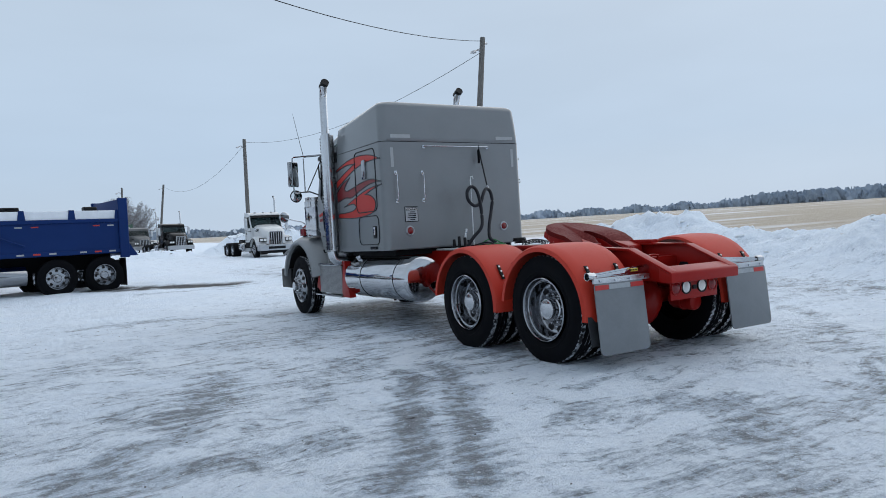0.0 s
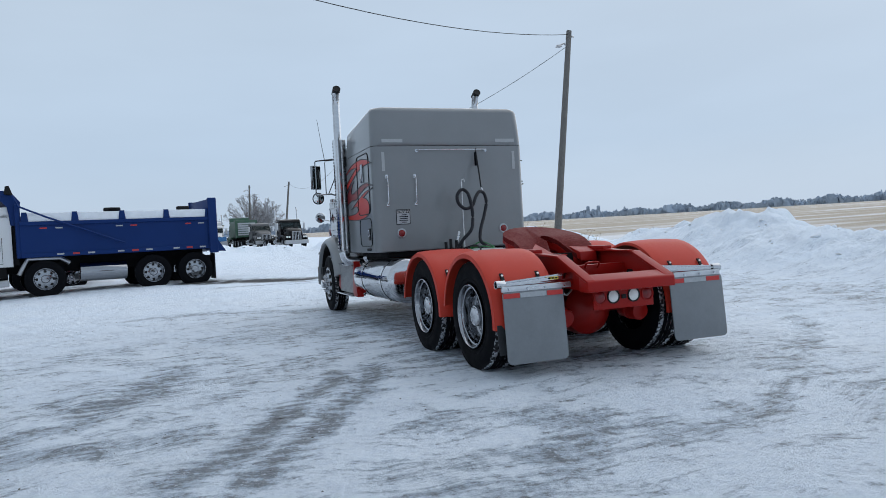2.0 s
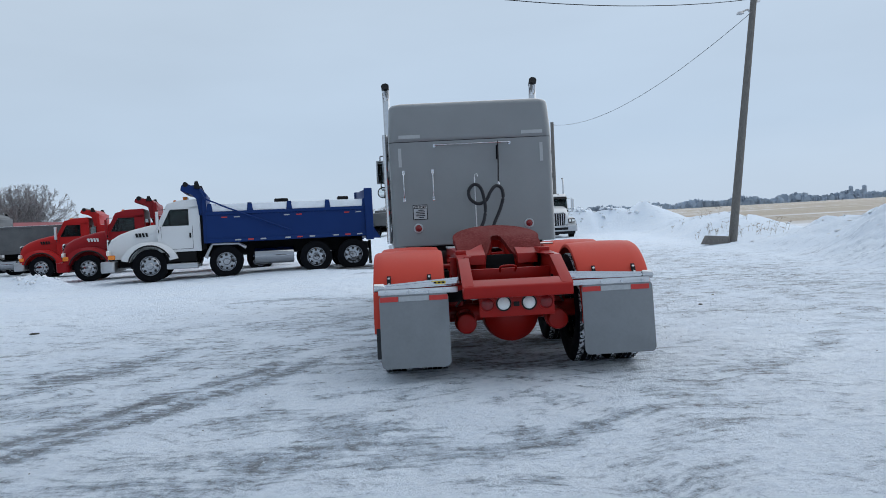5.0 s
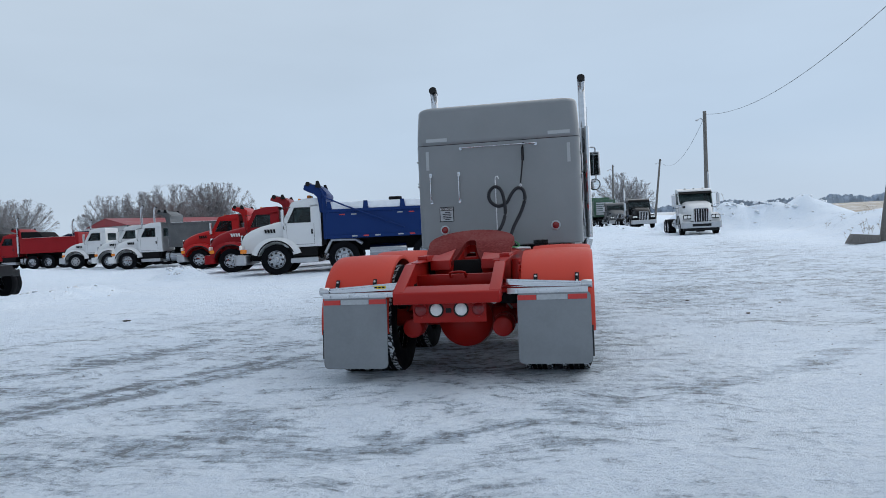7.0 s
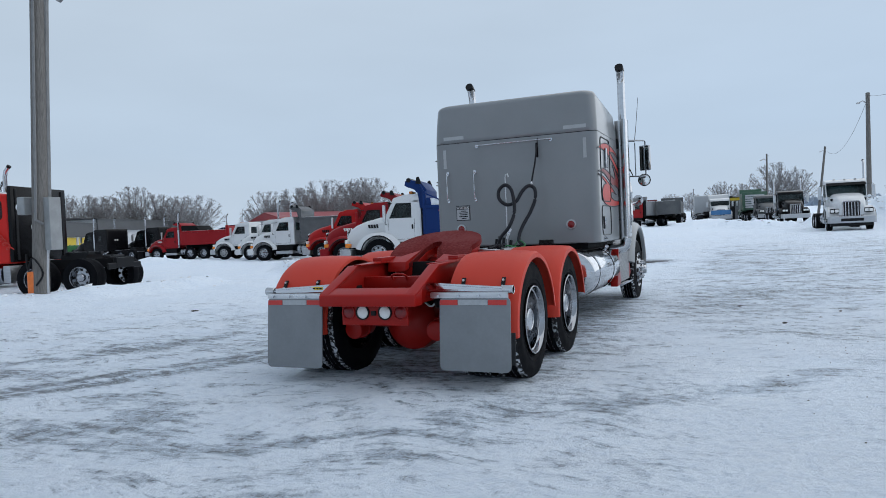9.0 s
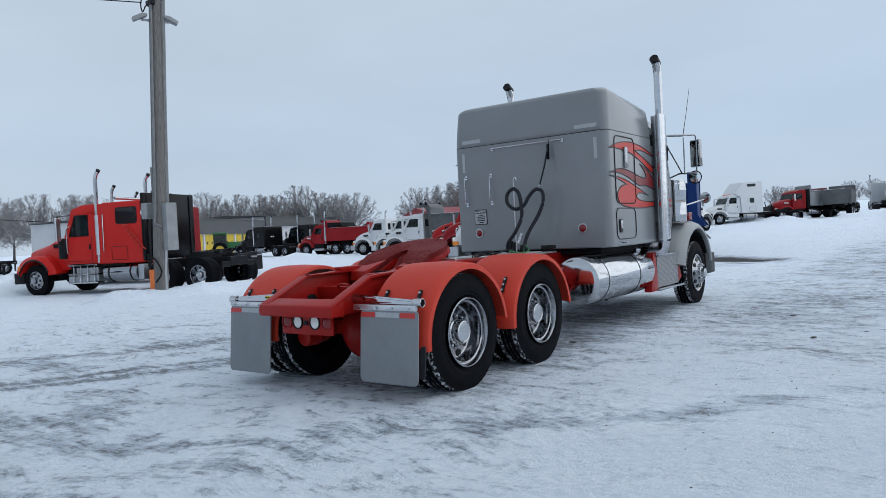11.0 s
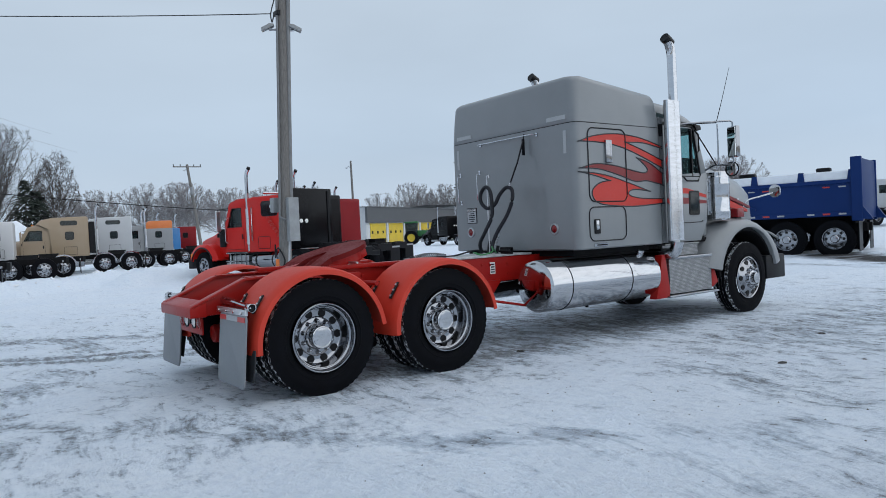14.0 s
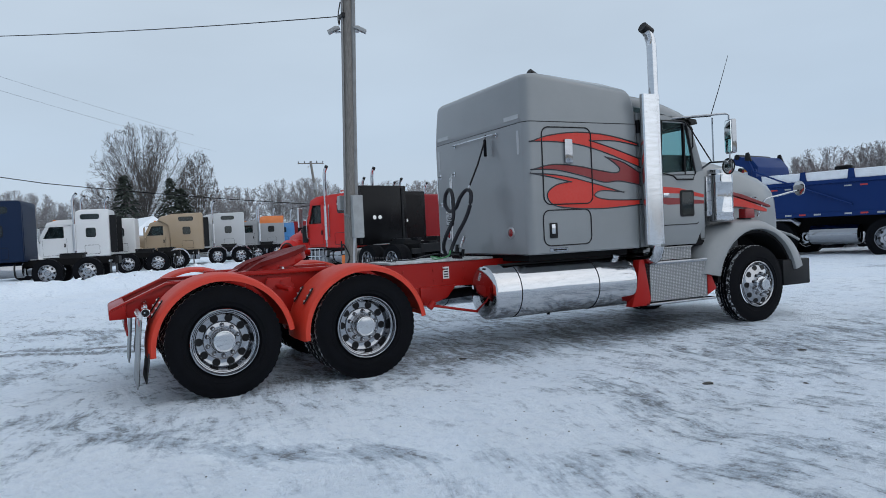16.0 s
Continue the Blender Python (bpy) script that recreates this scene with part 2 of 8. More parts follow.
def prism(pts, a, b, axis="x", bev=0.0, seg=2, bm=None, keep=None):
    """A polygon extruded along an axis; pts are the other two coordinates in xyz order."""
    own = bm if bm is not None else bmnew()

    def at(p, c):
        return {"x": (c, p[0], p[1]), "y": (p[0], c, p[1]), "z": (p[0], p[1], c)}[axis]

    va = [own.verts.new(at(p, a)) for p in pts]
    vb = [own.verts.new(at(p, b)) for p in pts]
    n = len(pts)
    fs = [own.faces.new(va), own.faces.new(vb[::-1])]
    fs += [own.faces.new((va[i], vb[i], vb[(i + 1) % n], va[(i + 1) % n])) for i in range(n)]
    if bev:
        es = list({ed for f in fs for ed in f.edges})
        if keep:
            es = [ed for ed in es if keep(ed)]
        bmesh.ops.bevel(own, geom=es, offset=bev, segments=seg, profile=0.6, affect="EDGES")
    return own


def lathe(profile, n=32, m=None, bm=None, close=False):
    """A profile of (radius, height) turned about the local z axis, then moved by m."""
    own = bm if bm is not None else bmnew()
    rings = []
    for r, h in profile:
        if r < 1e-5:
            rings.append([own.verts.new((0, 0, h))])
        else:
            rings.append([own.verts.new((r * math.cos(2 * math.pi * i / n), r * math.sin(2 * math.pi * i / n), h)) for i in range(n)])
    pairs = list(zip(rings, rings[1:]))
    if close:
        pairs.append((rings[-1], rings[0]))
    for p, q in pairs:
        for i in range(n):
            j = (i + 1) % n
            if len(p) == 1 and len(q) > 1:
                own.faces.new((p[0], q[i], q[j]))
            elif len(q) == 1 and len(p) > 1:
                own.faces.new((p[i], p[j], q[0]))
            elif len(p) > 1:
                own.faces.new((p[i], p[j], q[j], q[i]))
    if m is not None:
        bmesh.ops.transform(own, matrix=m, verts=[v for r in rings for v in r])
    return own


def along(p0, p1):
    """The matrix that lays the local z axis from p0 to p1."""
    d = Vector(p1) - Vector(p0)
    return Matrix.Translation(p0) @ d.to_track_quat("Z", "Y").to_matrix().to_4x4()


def cyl(p0, p1, r, r1=None, n=20, bev=0.0, bm=None):
    h = (Vector(p1) - Vector(p0)).length
    r1 = r if r1 is None else r1
    if bev:
        prof = [(0, 0), (r - bev, 0), (r - bev * 0.3, bev * 0.3), (r, bev), (r1, h - bev), (r1 - bev * 0.3, h - bev * 0.3), (r1 - bev, h), (0, h)]
    else:
        prof = [(0, 0), (r, 0), (r1, h), (0, h)]
    return lathe(prof, n, along(p0, p1), bm)


def smoothed(pts, per=6, loop=False):
    """Points on a Catmull-Rom curve through pts."""
    ps = [Vector(p) for p in pts]
    out, n = [], len(ps)
    for i in range(n if loop else n - 1):
        a, b, c, d = (ps[(i + k) % n] if loop else ps[min(max(i + k, 0), n - 1)] for k in (-1, 0, 1, 2))
        for j in range(per):
            t = j / per
            out.append(0.5 * ((2 * b) + (c - a) * t + (2 * a - 5 * b + 4 * c - d) * t * t + (3 * b - a - 3 * c + d) * t ** 3))
    return out if loop else out + [ps[-1]]


def tube(pts, r, n=8, per=0, loop=False, bm=None, taper=None):
    own = bm if bm is not None else bmnew()
    ps = smoothed(pts, per, loop) if per else [Vector(p) for p in pts]
    rings, up = [], Vector((0.13, 0.21, 0.97))
    for i, p in enumerate(ps):
        if loop:
            d = (ps[(i + 1) % len(ps)] - ps[i - 1]).normalized()
        else:
            d = (ps[min(i + 1, len(ps) - 1)] - ps[max(i - 1, 0)]).normalized()
        s = d.cross(up)
        if s.length < 0.05:
            s = d.cross(Vector((1, 0, 0)))
        s.normalize()
        u = s.cross(d)
        k = r if taper is None else r + (taper - r) * i / (len(ps) - 1)
        rings.append([own.verts.new(p + k * (math.cos(2 * math.pi * j / n) * s + math.sin(2 * math.pi * j / n) * u)) for j in range(n)])
    cnt = len(rings)
    for i in range(cnt if loop else cnt - 1):
        a, b = rings[i], rings[(i + 1) % cnt]
        for j in range(n):
            own.faces.new((a[j], a[(j + 1) % n], b[(j + 1) % n], b[j]))
    if not loop:
        own.faces.new(rings[0][::-1])
        own.faces.new(rings[-1])
    return own


def rounded(x0, x1, y0, y1, r, n=5):
    """A rounded rectangle as 2D points."""
    out = []
    for cx, cy, a in ((x1 - r, y1 - r, 0), (x0 + r, y1 - r, 90), (x0 + r, y0 + r, 180), (x1 - r, y0 + r, 270)):
        for i in range(n + 1):
            k = radians(a + 90 * i / n)
            out.append((cx + r * math.cos(k), cy + r * math.sin(k)))
    return out


def loft(rings, bm=None, caps=True):
    own = bm if bm is not None else bmnew()
    vs = [[own.verts.new(p) for p in ring] for ring in rings]
    n = len(vs[0])
    for a, b in zip(vs, vs[1:]):
        for i in range(n):
            own.faces.new((a[i], a[(i + 1) % n], b[(i + 1) % n], b[i]))
    if caps:
        own.faces.new(vs[0][::-1])
        own.faces.new(vs[-1])
    return own


def text_part(name, body, size, material, parent, m, label=""):
    """Raised lettering in the built-in font, as a mesh."""
    cu = bpy.data.curves.new(name, "FONT")
    cu.body, cu.size, cu.extrude, cu.align_x, cu.align_y = body, size, 0.0015, "CENTER", "CENTER"
    tmp = new("tmp", cu)
    me = bpy.data.meshes.new_from_object(tmp.evaluated_get(bpy.context.evaluated_depsgraph_get()))
    bpy.data.objects.remove(tmp)
    me.materials.clear()
    me.materials.append(material)
    ob = new(name, me)
    ob.parent = parent
    ob.matrix_basis = m
    if label:
        tagged(ob, label)
    return ob


def tyre_bm(r, w, rim, n=64, blocks=True):
    """A tyre about the local z axis; its outer face looks to +z."""
    h = w / 2
    prof = [(rim, -h * 0.72), (rim + 0.012, -h * 0.86), (rim + (r - rim) * 0.45, -h), (r - 0.055, -h * 0.97), (r - 0.018, -h * 0.86)]
    near = [(rim + 0.075, h * 1.0), (rim + 0.072, h * 1.018), (rim + 0.066, h * 1.018), (rim + 0.062, h * 0.985), (rim + 0.040, h * 0.955), (rim + 0.037, h * 0.975), (rim + 0.030, h * 0.972), (rim + 0.027, h * 0.925)] if blocks else []
    ribs = [(-0.86, -0.52), (-0.46, -0.18), (-0.13, 0.13), (0.18, 0.46), (0.52, 0.86)]
    side = len(prof)
    for i, (a, b) in enumerate(ribs):
        if i:
            prof.append((r - 0.014, a * h))
        prof += [(r, a * h), (r, b * h)]
        if i < 4:
            prof.append((r - 0.014, b * h))
    top = len(prof)
    prof += [(r - 0.018, h * 0.86), (r - 0.055, h * 0.97), (r - 0.075, h * 0.985), (r - 0.08, h * 1.0), (rim + (r - rim) * 0.45, h)] + near + [(rim + 0.012, h * 0.86), (rim, h * 0.72)]
    bm = lathe(prof, n)
    bm.verts.ensure_lookup_table()
    if blocks:
        for i in range(side - 1, top + 1):
            for j in range(n):
                if j % 2 == 0 and abs(prof[i][1]) > 0.4 * h:
                    v = bm.verts[i * n + j]
                    v.co.x *= 1 - 0.011 / r
                    v.co.y *= 1 - 0.011 / r
    for f in bm.faces:
        c = f.calc_center_median()
        q = math.hypot(c.x, c.y)
        if r - 0.03 < q < r - 0.0045 and abs(c.z) < h * 0.80:
            f.material_index = 1
    return bm

# ---- ground: one snow sheet, with tracks, banks and the field beyond ----


def lattice(ix, iy, seed):
    h = (ix.astype(np.int64) * 374761393 + iy.astype(np.int64) * 668265263 + seed * 974711) & 0x7FFFFFFF
    h = ((h ^ (h >> 13)) * 1274126177) & 0x7FFFFFFF
    return ((h ^ (h >> 16)) & 0xFFFF) / 65535.0


def vnoise(x, y, seed=0):
    ix, iy = np.floor(x), np.floor(y)
    fx, fy = x - ix, y - iy
    fx, fy = fx * fx * (3 - 2 * fx), fy * fy * (3 - 2 * fy)
    a, b = lattice(ix, iy, seed), lattice(ix + 1, iy, seed)
    c, d = lattice(ix, iy + 1, seed), lattice(ix + 1, iy + 1, seed)
    return (a * (1 - fx) + b * fx) * (1 - fy) + (c * (1 - fx) + d * fx) * fy


def fbm(x, y, seed=0, octaves=4):
    out, amp, tot = 0, 1.0, 0.0
    for i in range(octaves):
        out = out + amp * vnoise(x * 2 ** i, y * 2 ** i, seed + i)
        tot += amp
        amp *= 0.5
    return out / tot


def step(v, lo, hi):
    t = np.clip((v - lo) / (hi - lo), 0, 1)
    return t * t * (3 - 2 * t)


def to_line(x, y, pts):
    """Distance to a polyline and the share of its length at the nearest point."""
    best = np.full(np.shape(x), 1e9)
    share = np.zeros(np.shape(x))
    n = len(pts) - 1
    for i, ((ax, ay), (bx, by)) in enumerate(zip(pts, pts[1:])):
        dx, dy = bx - ax, by - ay
        t = np.clip(((x - ax) * dx + (y - ay) * dy) / (dx * dx + dy * dy), 0, 1)
        d = np.hypot(x - ax - t * dx, y - ay - t * dy)
        near = d < best
        best = np.where(near, d, best)
        share = np.where(near, (i + t) / n, share)
    return best, share


RIDGE = [(10.6, -6), (11.6, 2), (12.6, 9), (13.6, 16), (15.5, 27), (17.5, 42), (20, 62), (24, 90)]
BANKS = [  # line, height, half width
    ([(-14.0, -9), (-15.8, -5), (-19.0, -1), (-23, 2.6), (-27, 6), (-31.5, 9.5), (-37, 13)], 0.42, 1.5),
    ([(-13.9, 5.2), (-13.1, 7.0), (-12.6, 9.4), (-13.5, 12.0)], 0.28, 1.15),
    ([(-20.5, 3.2), (-22.5, 5.5), (-24, 8.0)], 0.5, 1.1),
    ([(-13.2, 17.4), (-15.5, 19.5)], 0.42, 0.9),
    ([(-33, 31), (-38, 33)], 0.5, 1.2),
    ([(9.8, 52), (12, 48), (16, 46)], 1.6, 4.0),
    ([(1.5, 58), (5.5, 55)], 0.55, 2.5),
    ([(-3, 71), (2, 69)], 0.6, 2.0),
    ([(-22, 66), (-8, 68)], 0.4, 2.5),
]
TRACKS = [  # line, half width, strength
    ([(-6.4, -3.0), (-5.2, -0.8), (-4.6, 0.0), (-4.1, 1.3), (-3.5, 2.5)], 0.32, 0.95),
    ([(-5.5, -0.4), (-4.86, 0.8), (-4.2, 2.1)], 0.15, 0.55),
    ([(-5.6, -1.3), (-5.0, -1.0), (-4.4, -1.0), (-3.5, -1.12)], 0.26, 0.85),
    ([(-4.2, -2.9), (-3.24, -1.25), (-2.8, -0.3), (-2.40, 0.54), (-2.25, 0.95)], 0.17, 1.15),
    ([(-3.8, -3.0), (-2.97, -1.55), (-2.4, -0.4), (-1.97, 0.68), (-1.75, 1.15)], 0.17, 1.15),
    ([(-3.4, -3.5), (-2.4, -3.0), (-1.22, -2.5), (-0.56, -2.7)], 0.42, 0.62),
    ([(-1.0, -3.0), (-0.3, -2.55), (0.12, -2.33), (0.5, -2.1)], 0.26, 0.6),
    ([(0.1, -2.5), (0.96, -1.84), (1.9, -1.0), (2.4, -0.72), (2.95, -0.2), (3.3, 0.1)], 0.19, 0.54),
    ([(2.9, -0.3), (3.4, 0.3), (3.85, 0.95), (4.5, 1.2), (5.4, 2.0)], 0.24, 0.54),
    ([(2.3, 2.9), (3.15, 2.95), (4.4, 2.65), (5.2, 2.8)], 0.24, 0.52),
    ([(-2.5, -1.5), (-1.7, -1.8), (-0.3, -2.6)], 0.34, 0.55),
    ([(-4.2, 19.9), (-2.8, 19.0), (-1.4, 18.0), (-0.3, 17.1), (1.0, 16.3)], 0.9, 2.9),
    ([(-3.2, 15.8), (-1.0, 15.4), (0.8, 14.9)], 0.25, 0.9),
    ([(-5.2, 8.3), (-3.2, 8.5), (-1.7, 7.3), (-0.3, 7.0)], 0.34, 0.85),
    ([(-3.9, 4.6), (-2.5, 3.6), (-1.2, 2.5)], 0.55, 0.55),
    ([(-2.0, 5.2), (-1.2, 4.0), (-0.6, 3.0)], 0.4, 0.6),
    ([(1.3, 5.0), (1.9, 6.4), (3.0, 8.0)], 0.5, 0.35),
    ([(5.6, -6.5), (6.4, -3.0), (6.9, 2.0), (7.0, 8.0), (6.4, 15.0), (7.0, 24.0), (8.2, 34.0)], 1.7, 0.46),
    ([(4.0, 0.2), (5.0, 2.2), (5.3, 5.0), (5.0, 8.5), (4.6, 13.0)], 0.35, 0.55),
    ([(5.2, -1.6), (6.6, 0.8), (7.2, 3.2)], 0.16, 0.8),
]


def rise(x, y):
    """The land climbs gently beyond the yard, to the north and east."""
    r, b = np.hypot(x, y), np.degrees(np.arctan2(y, x))
    return 0.0158 * np.maximum(0, np.minimum(r, 900) - 9) * step(b, -60, 10) * (1 - step(b, 98, 128))


def ground_z(x, y):
    x, y = np.asarray(x, float), np.asarray(y, float)
    r = np.hypot(x, y)
    z = rise(x, y)
    d, s = to_line(x, y, RIDGE)
    lump = fbm(x * 0.22 + 3, y * 0.22, 11, 3)
    gap = 1 - 0.72 * np.exp(-((y - 20.5) / 2.6) ** 2)
    crest = (0.36 + 1.0 * lump + 0.75 * np.exp(-((y - 10.5) / 2.6) ** 2) + 0.3 * np.exp(-((y - 3.5) / 3.0) ** 2)) * gap
    west = 1 - step(d, 0.2, 3.1 + 1.0 * lump)
    z = z + np.where(s < 1, crest * west * (0.62 + 0.62 * fbm(x * 1.7, y * 1.7, 23, 6)), 0)
    for pts, h, w in BANKS:
        bd, bs = to_line(x, y, pts)
        z = z + h * (1 - step(bd, 0.0, w)) * (0.55 + 0.9 * fbm(x * 1.1, y * 1.1, 31, 4))
    near = 1 - step(r, 40, 90)
    z = z + near * (0.034 * (fbm(x * 0.6, y * 0.6, 5, 3) - 0.5) + 0.050 * (fbm(x * 2.9, y * 2.9, 7, 4) - 0.5))
    for pts, w, k in TRACKS:
        td, ts = to_line(x, y, pts)
        z = z - near * 0.010 * k * np.exp(-(td / w) ** 2)
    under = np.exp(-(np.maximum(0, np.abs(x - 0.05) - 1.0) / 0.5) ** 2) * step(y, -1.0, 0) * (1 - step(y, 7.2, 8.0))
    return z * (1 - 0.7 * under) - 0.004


def spaced(lo, hi, a, b, fine, grow=1.13, far=3200):
    """Grid lines: even and fine from a to b, then ever wider, out to far."""
    mid = list(np.arange(a, b, fine))
    up, s = [b], fine
    while up[-1] < hi:
        s *= grow
        up.append(up[-1] + s)
    dn, s = [a], fine
    while dn[-1] > lo:
        s *= grow
        dn.append(dn[-1] - s)
    return np.array(dn[:0:-1] + mid + up)


gx = spaced(-3300, 3300, -6.5, 9.0, 0.056, 1.04)
gy = spaced(-3300, 3300, -5.0, 8.0, 0.056, 1.036)
GX, GY = np.meshgrid(gx, gy)
GZ = ground_z(GX, GY)
ny, nx = GX.shape
idx = np.arange(nx * ny).reshape(ny, nx)
quads = np.stack([idx[:-1, :-1], idx[:-1, 1:], idx[1:, 1:], idx[1:, :-1]], -1).reshape(-1, 4)
gme = bpy.data.meshes.new("ground")
gme.vertices.add(nx * ny)
gme.vertices.foreach_set("co", np.stack([GX, GY, GZ], -1).ravel())
gme.loops.add(quads.size)
gme.loops.foreach_set("vertex_index", quads.ravel())
gme.polygons.add(len(quads))
gme.polygons.foreach_set("loop_start", np.arange(0, quads.size, 4))
gme.update(calc_edges=True)

# worn, gritty tracks, painted shade under the tractor and the open field as masks with a shape of their own
dirt = np.zeros(GX.shape)
for pts, w, k in TRACKS:
    wob = 0.30 * (fbm(GX * 0.9, GY * 0.9, 41, 4) - 0.5)
    td, ts = to_line(GX + wob, GY - wob, pts)
    ends = step(ts, 0.0, 0.15) * (1 - step(ts, 0.82, 1.0))
    torn = step(fbm(GX * 0.5, GY * 1.6, 91, 3), 0.26, 0.42) if k > 2 else 1.0
    dirt = np.maximum(dirt, torn * k * np.exp(-(td / w) ** 2) * ends * (0.55 + 0.85 * fbm(GX * 1.9 + 9, GY * 1.9, 43, 3)))
ang = radians(52)
u, v = GX * math.cos(ang) + GY * math.sin(ang), -GX * math.sin(ang) + GY * math.cos(ang)
R = np.hypot(GX, GY)
yard = 1 - step(R, 16, 34)
warp = 1.2 * fbm(GX * 0.25, GY * 0.25, 57, 3)
streak = fbm(u * 0.35, v * 1.5 + warp, 51, 5)
west = 1 - 0.55 * step(GX, -1.0, 3.5)
calm = 1 - 0.85 * step(np.hypot(GX - 1.0, GY), 5.5, 12) * (1 - 0.7 * step(GX, 1.0, 3.5))
dirt = np.maximum(dirt, yard * west * calm * step(streak, 0.52, 0.76) * 0.52)
# painted shade under the tractor, over grey wet grit, joins the dirt mask
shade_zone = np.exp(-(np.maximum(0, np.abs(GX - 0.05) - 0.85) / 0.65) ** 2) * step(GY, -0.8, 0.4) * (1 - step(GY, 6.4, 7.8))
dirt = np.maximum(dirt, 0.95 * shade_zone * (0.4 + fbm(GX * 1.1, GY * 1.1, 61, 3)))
bear = np.degrees(np.arctan2(GY, GX))
dirt = np.maximum(dirt, (0.54 - 0.3 * step(GX, 4.0, 5.5)) * step(GX, 1.0, 2.4) * (1 - step(GX, 9.0, 11.0)) * step(GY + 0.8 * np.minimum(0, 3.0 - GX), 2.0, 6.0) * (1 - step(GY, 20, 30)) * (0.35 + 1.1 * fbm(u * 0.5, v * 1.2, 77, 4)))
rd, rs = to_line(GX, GY, RIDGE)
ridge_x = np.interp(GY, [p[1] for p in RIDGE], [p[0] for p in RIDGE])
field = step(GX - ridge_x, 3.5, 9) * step(R, 20, 42) * (1 - step(bear, 80, 86)) * step(bear, -80, -60)
pile_dirt = np.exp(-(rd / 3.0) ** 2) * step(fbm(GX * 0.9, GY * 0.9, 71, 4), 0.56, 0.72) * 0.5
dirt = np.maximum(dirt, pile_dirt)
bank = np.exp(-(rd / 3.4) ** 2)
for pts, h, w in BANKS:
    bd, bs = to_line(GX, GY, pts)
    bank = np.maximum(bank, 1 - step(bd, w * 0.4, w * 1.1))
far = step(np.hypot(GX - 1.0, GY), 6.5, 15)
bank = np.maximum(bank, far * np.where(GX < 0, 0.62, 0.62 - 0.54 * step(GX, 0.0, 3.0) * (1 - step(GX, 8.0, 11.0))))
bank = np.maximum(bank, 0.56 * step(GX, 1.6, 3.2) * (1 - step(GX, 4.6, 5.6)) * (1 - step(GY, 0.5, 3.5)))
# the dirt attribute also carries the painted shade
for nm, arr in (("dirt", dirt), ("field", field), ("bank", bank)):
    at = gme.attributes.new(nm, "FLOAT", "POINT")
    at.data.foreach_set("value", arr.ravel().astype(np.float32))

sn = Mat("packed_snow_and_ice", (0.8, 0.83, 0.87), 0.55, 0.0, 0.0, 0.35)
pos = sn.coord((1, 1, 1))
bend = sn.node("ShaderNodeTexNoise", Scale=0.45, Detail=2.0)
sn.link(pos, bend.inputs["Vector"])
warped = sn.node("ShaderNodeVectorMath")
warped.operation = "MULTIPLY_ADD"
sn.link(bend.outputs["Color"], warped.inputs[0])
warped.inputs[1].default_value = (1.6, 1.6, 0)
sn.link(pos, warped.inputs[2])
strk = sn.node("ShaderNodeMapping")
strk.inputs["Rotation"].default_value = (0, 0, radians(-50))
strk.inputs["Scale"].default_value = (0.34, 1.9, 1)
sn.link(warped.outputs[0], strk.inputs[0])
a_d, a_f, a_b = (sn.node("ShaderNodeAttribute") for k in range(3))
a_d.attribute_name, a_f.attribute_name, a_b.attribute_name = "dirt", "field", "bank"
n_big, n_mid = sn.noise(0.55, 7, pos, 0.62), sn.noise(11.0, 7, pos, 0.70)
n_fine, n_str = sn.noise(55, 5, pos, 0.72), sn.noise(3.2, 9, strk.outputs[0], 0.68)
n_lump = sn.noise(2.6, 7, pos, 0.68)
n_rut = sn.noise(9.5, 6, strk.outputs[0], 0.66)
loose = sn.ramp(a_b.outputs["Fac"], 0, 1, 1.0, 0.22)


def swing(val, k):
    return sn.math("MULTIPLY", sn.math("ADD", val, -0.5), k)


grain = sn.math("ADD", sn.math("ADD", swing(n_str, 3.4), swing(n_lump, 3.0)), sn.math("ADD", swing(n_mid, 2.2), swing(n_fine, 1.9)))
grain = sn.math("ADD", grain, sn.math("ADD", swing(n_big, 1.4), swing(n_rut, 2.2)))
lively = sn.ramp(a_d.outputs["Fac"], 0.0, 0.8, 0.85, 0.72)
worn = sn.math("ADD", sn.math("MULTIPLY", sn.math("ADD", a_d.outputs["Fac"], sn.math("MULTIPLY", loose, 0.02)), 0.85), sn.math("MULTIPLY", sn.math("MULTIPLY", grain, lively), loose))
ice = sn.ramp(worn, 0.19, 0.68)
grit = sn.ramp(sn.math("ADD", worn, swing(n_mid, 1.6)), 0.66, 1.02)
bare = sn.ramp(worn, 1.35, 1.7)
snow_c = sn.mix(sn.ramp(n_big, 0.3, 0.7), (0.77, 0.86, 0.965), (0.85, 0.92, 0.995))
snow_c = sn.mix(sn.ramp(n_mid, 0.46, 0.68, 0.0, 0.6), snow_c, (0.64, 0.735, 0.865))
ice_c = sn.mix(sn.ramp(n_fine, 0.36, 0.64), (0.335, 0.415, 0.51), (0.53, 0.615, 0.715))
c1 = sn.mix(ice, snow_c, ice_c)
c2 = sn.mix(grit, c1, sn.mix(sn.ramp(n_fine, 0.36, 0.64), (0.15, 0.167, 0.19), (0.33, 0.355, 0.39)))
crumb = sn.math("MULTIPLY", sn.ramp(sn.noise(30, 5, pos, 0.7), 0.585, 0.63), sn.ramp(n_lump, 0.42, 0.58))
c2 = sn.mix(sn.math("MULTIPLY", crumb, 0.85), c2, (0.82, 0.89, 0.975))
c2 = sn.mix(bare, c2, (0.06, 0.06, 0.062))
f_vec = sn.node("ShaderNodeMapping")
f_vec.inputs["Rotation"].default_value = (0, 0, radians(-20))
f_vec.inputs["Scale"].default_value = (0.01, 0.09, 1)
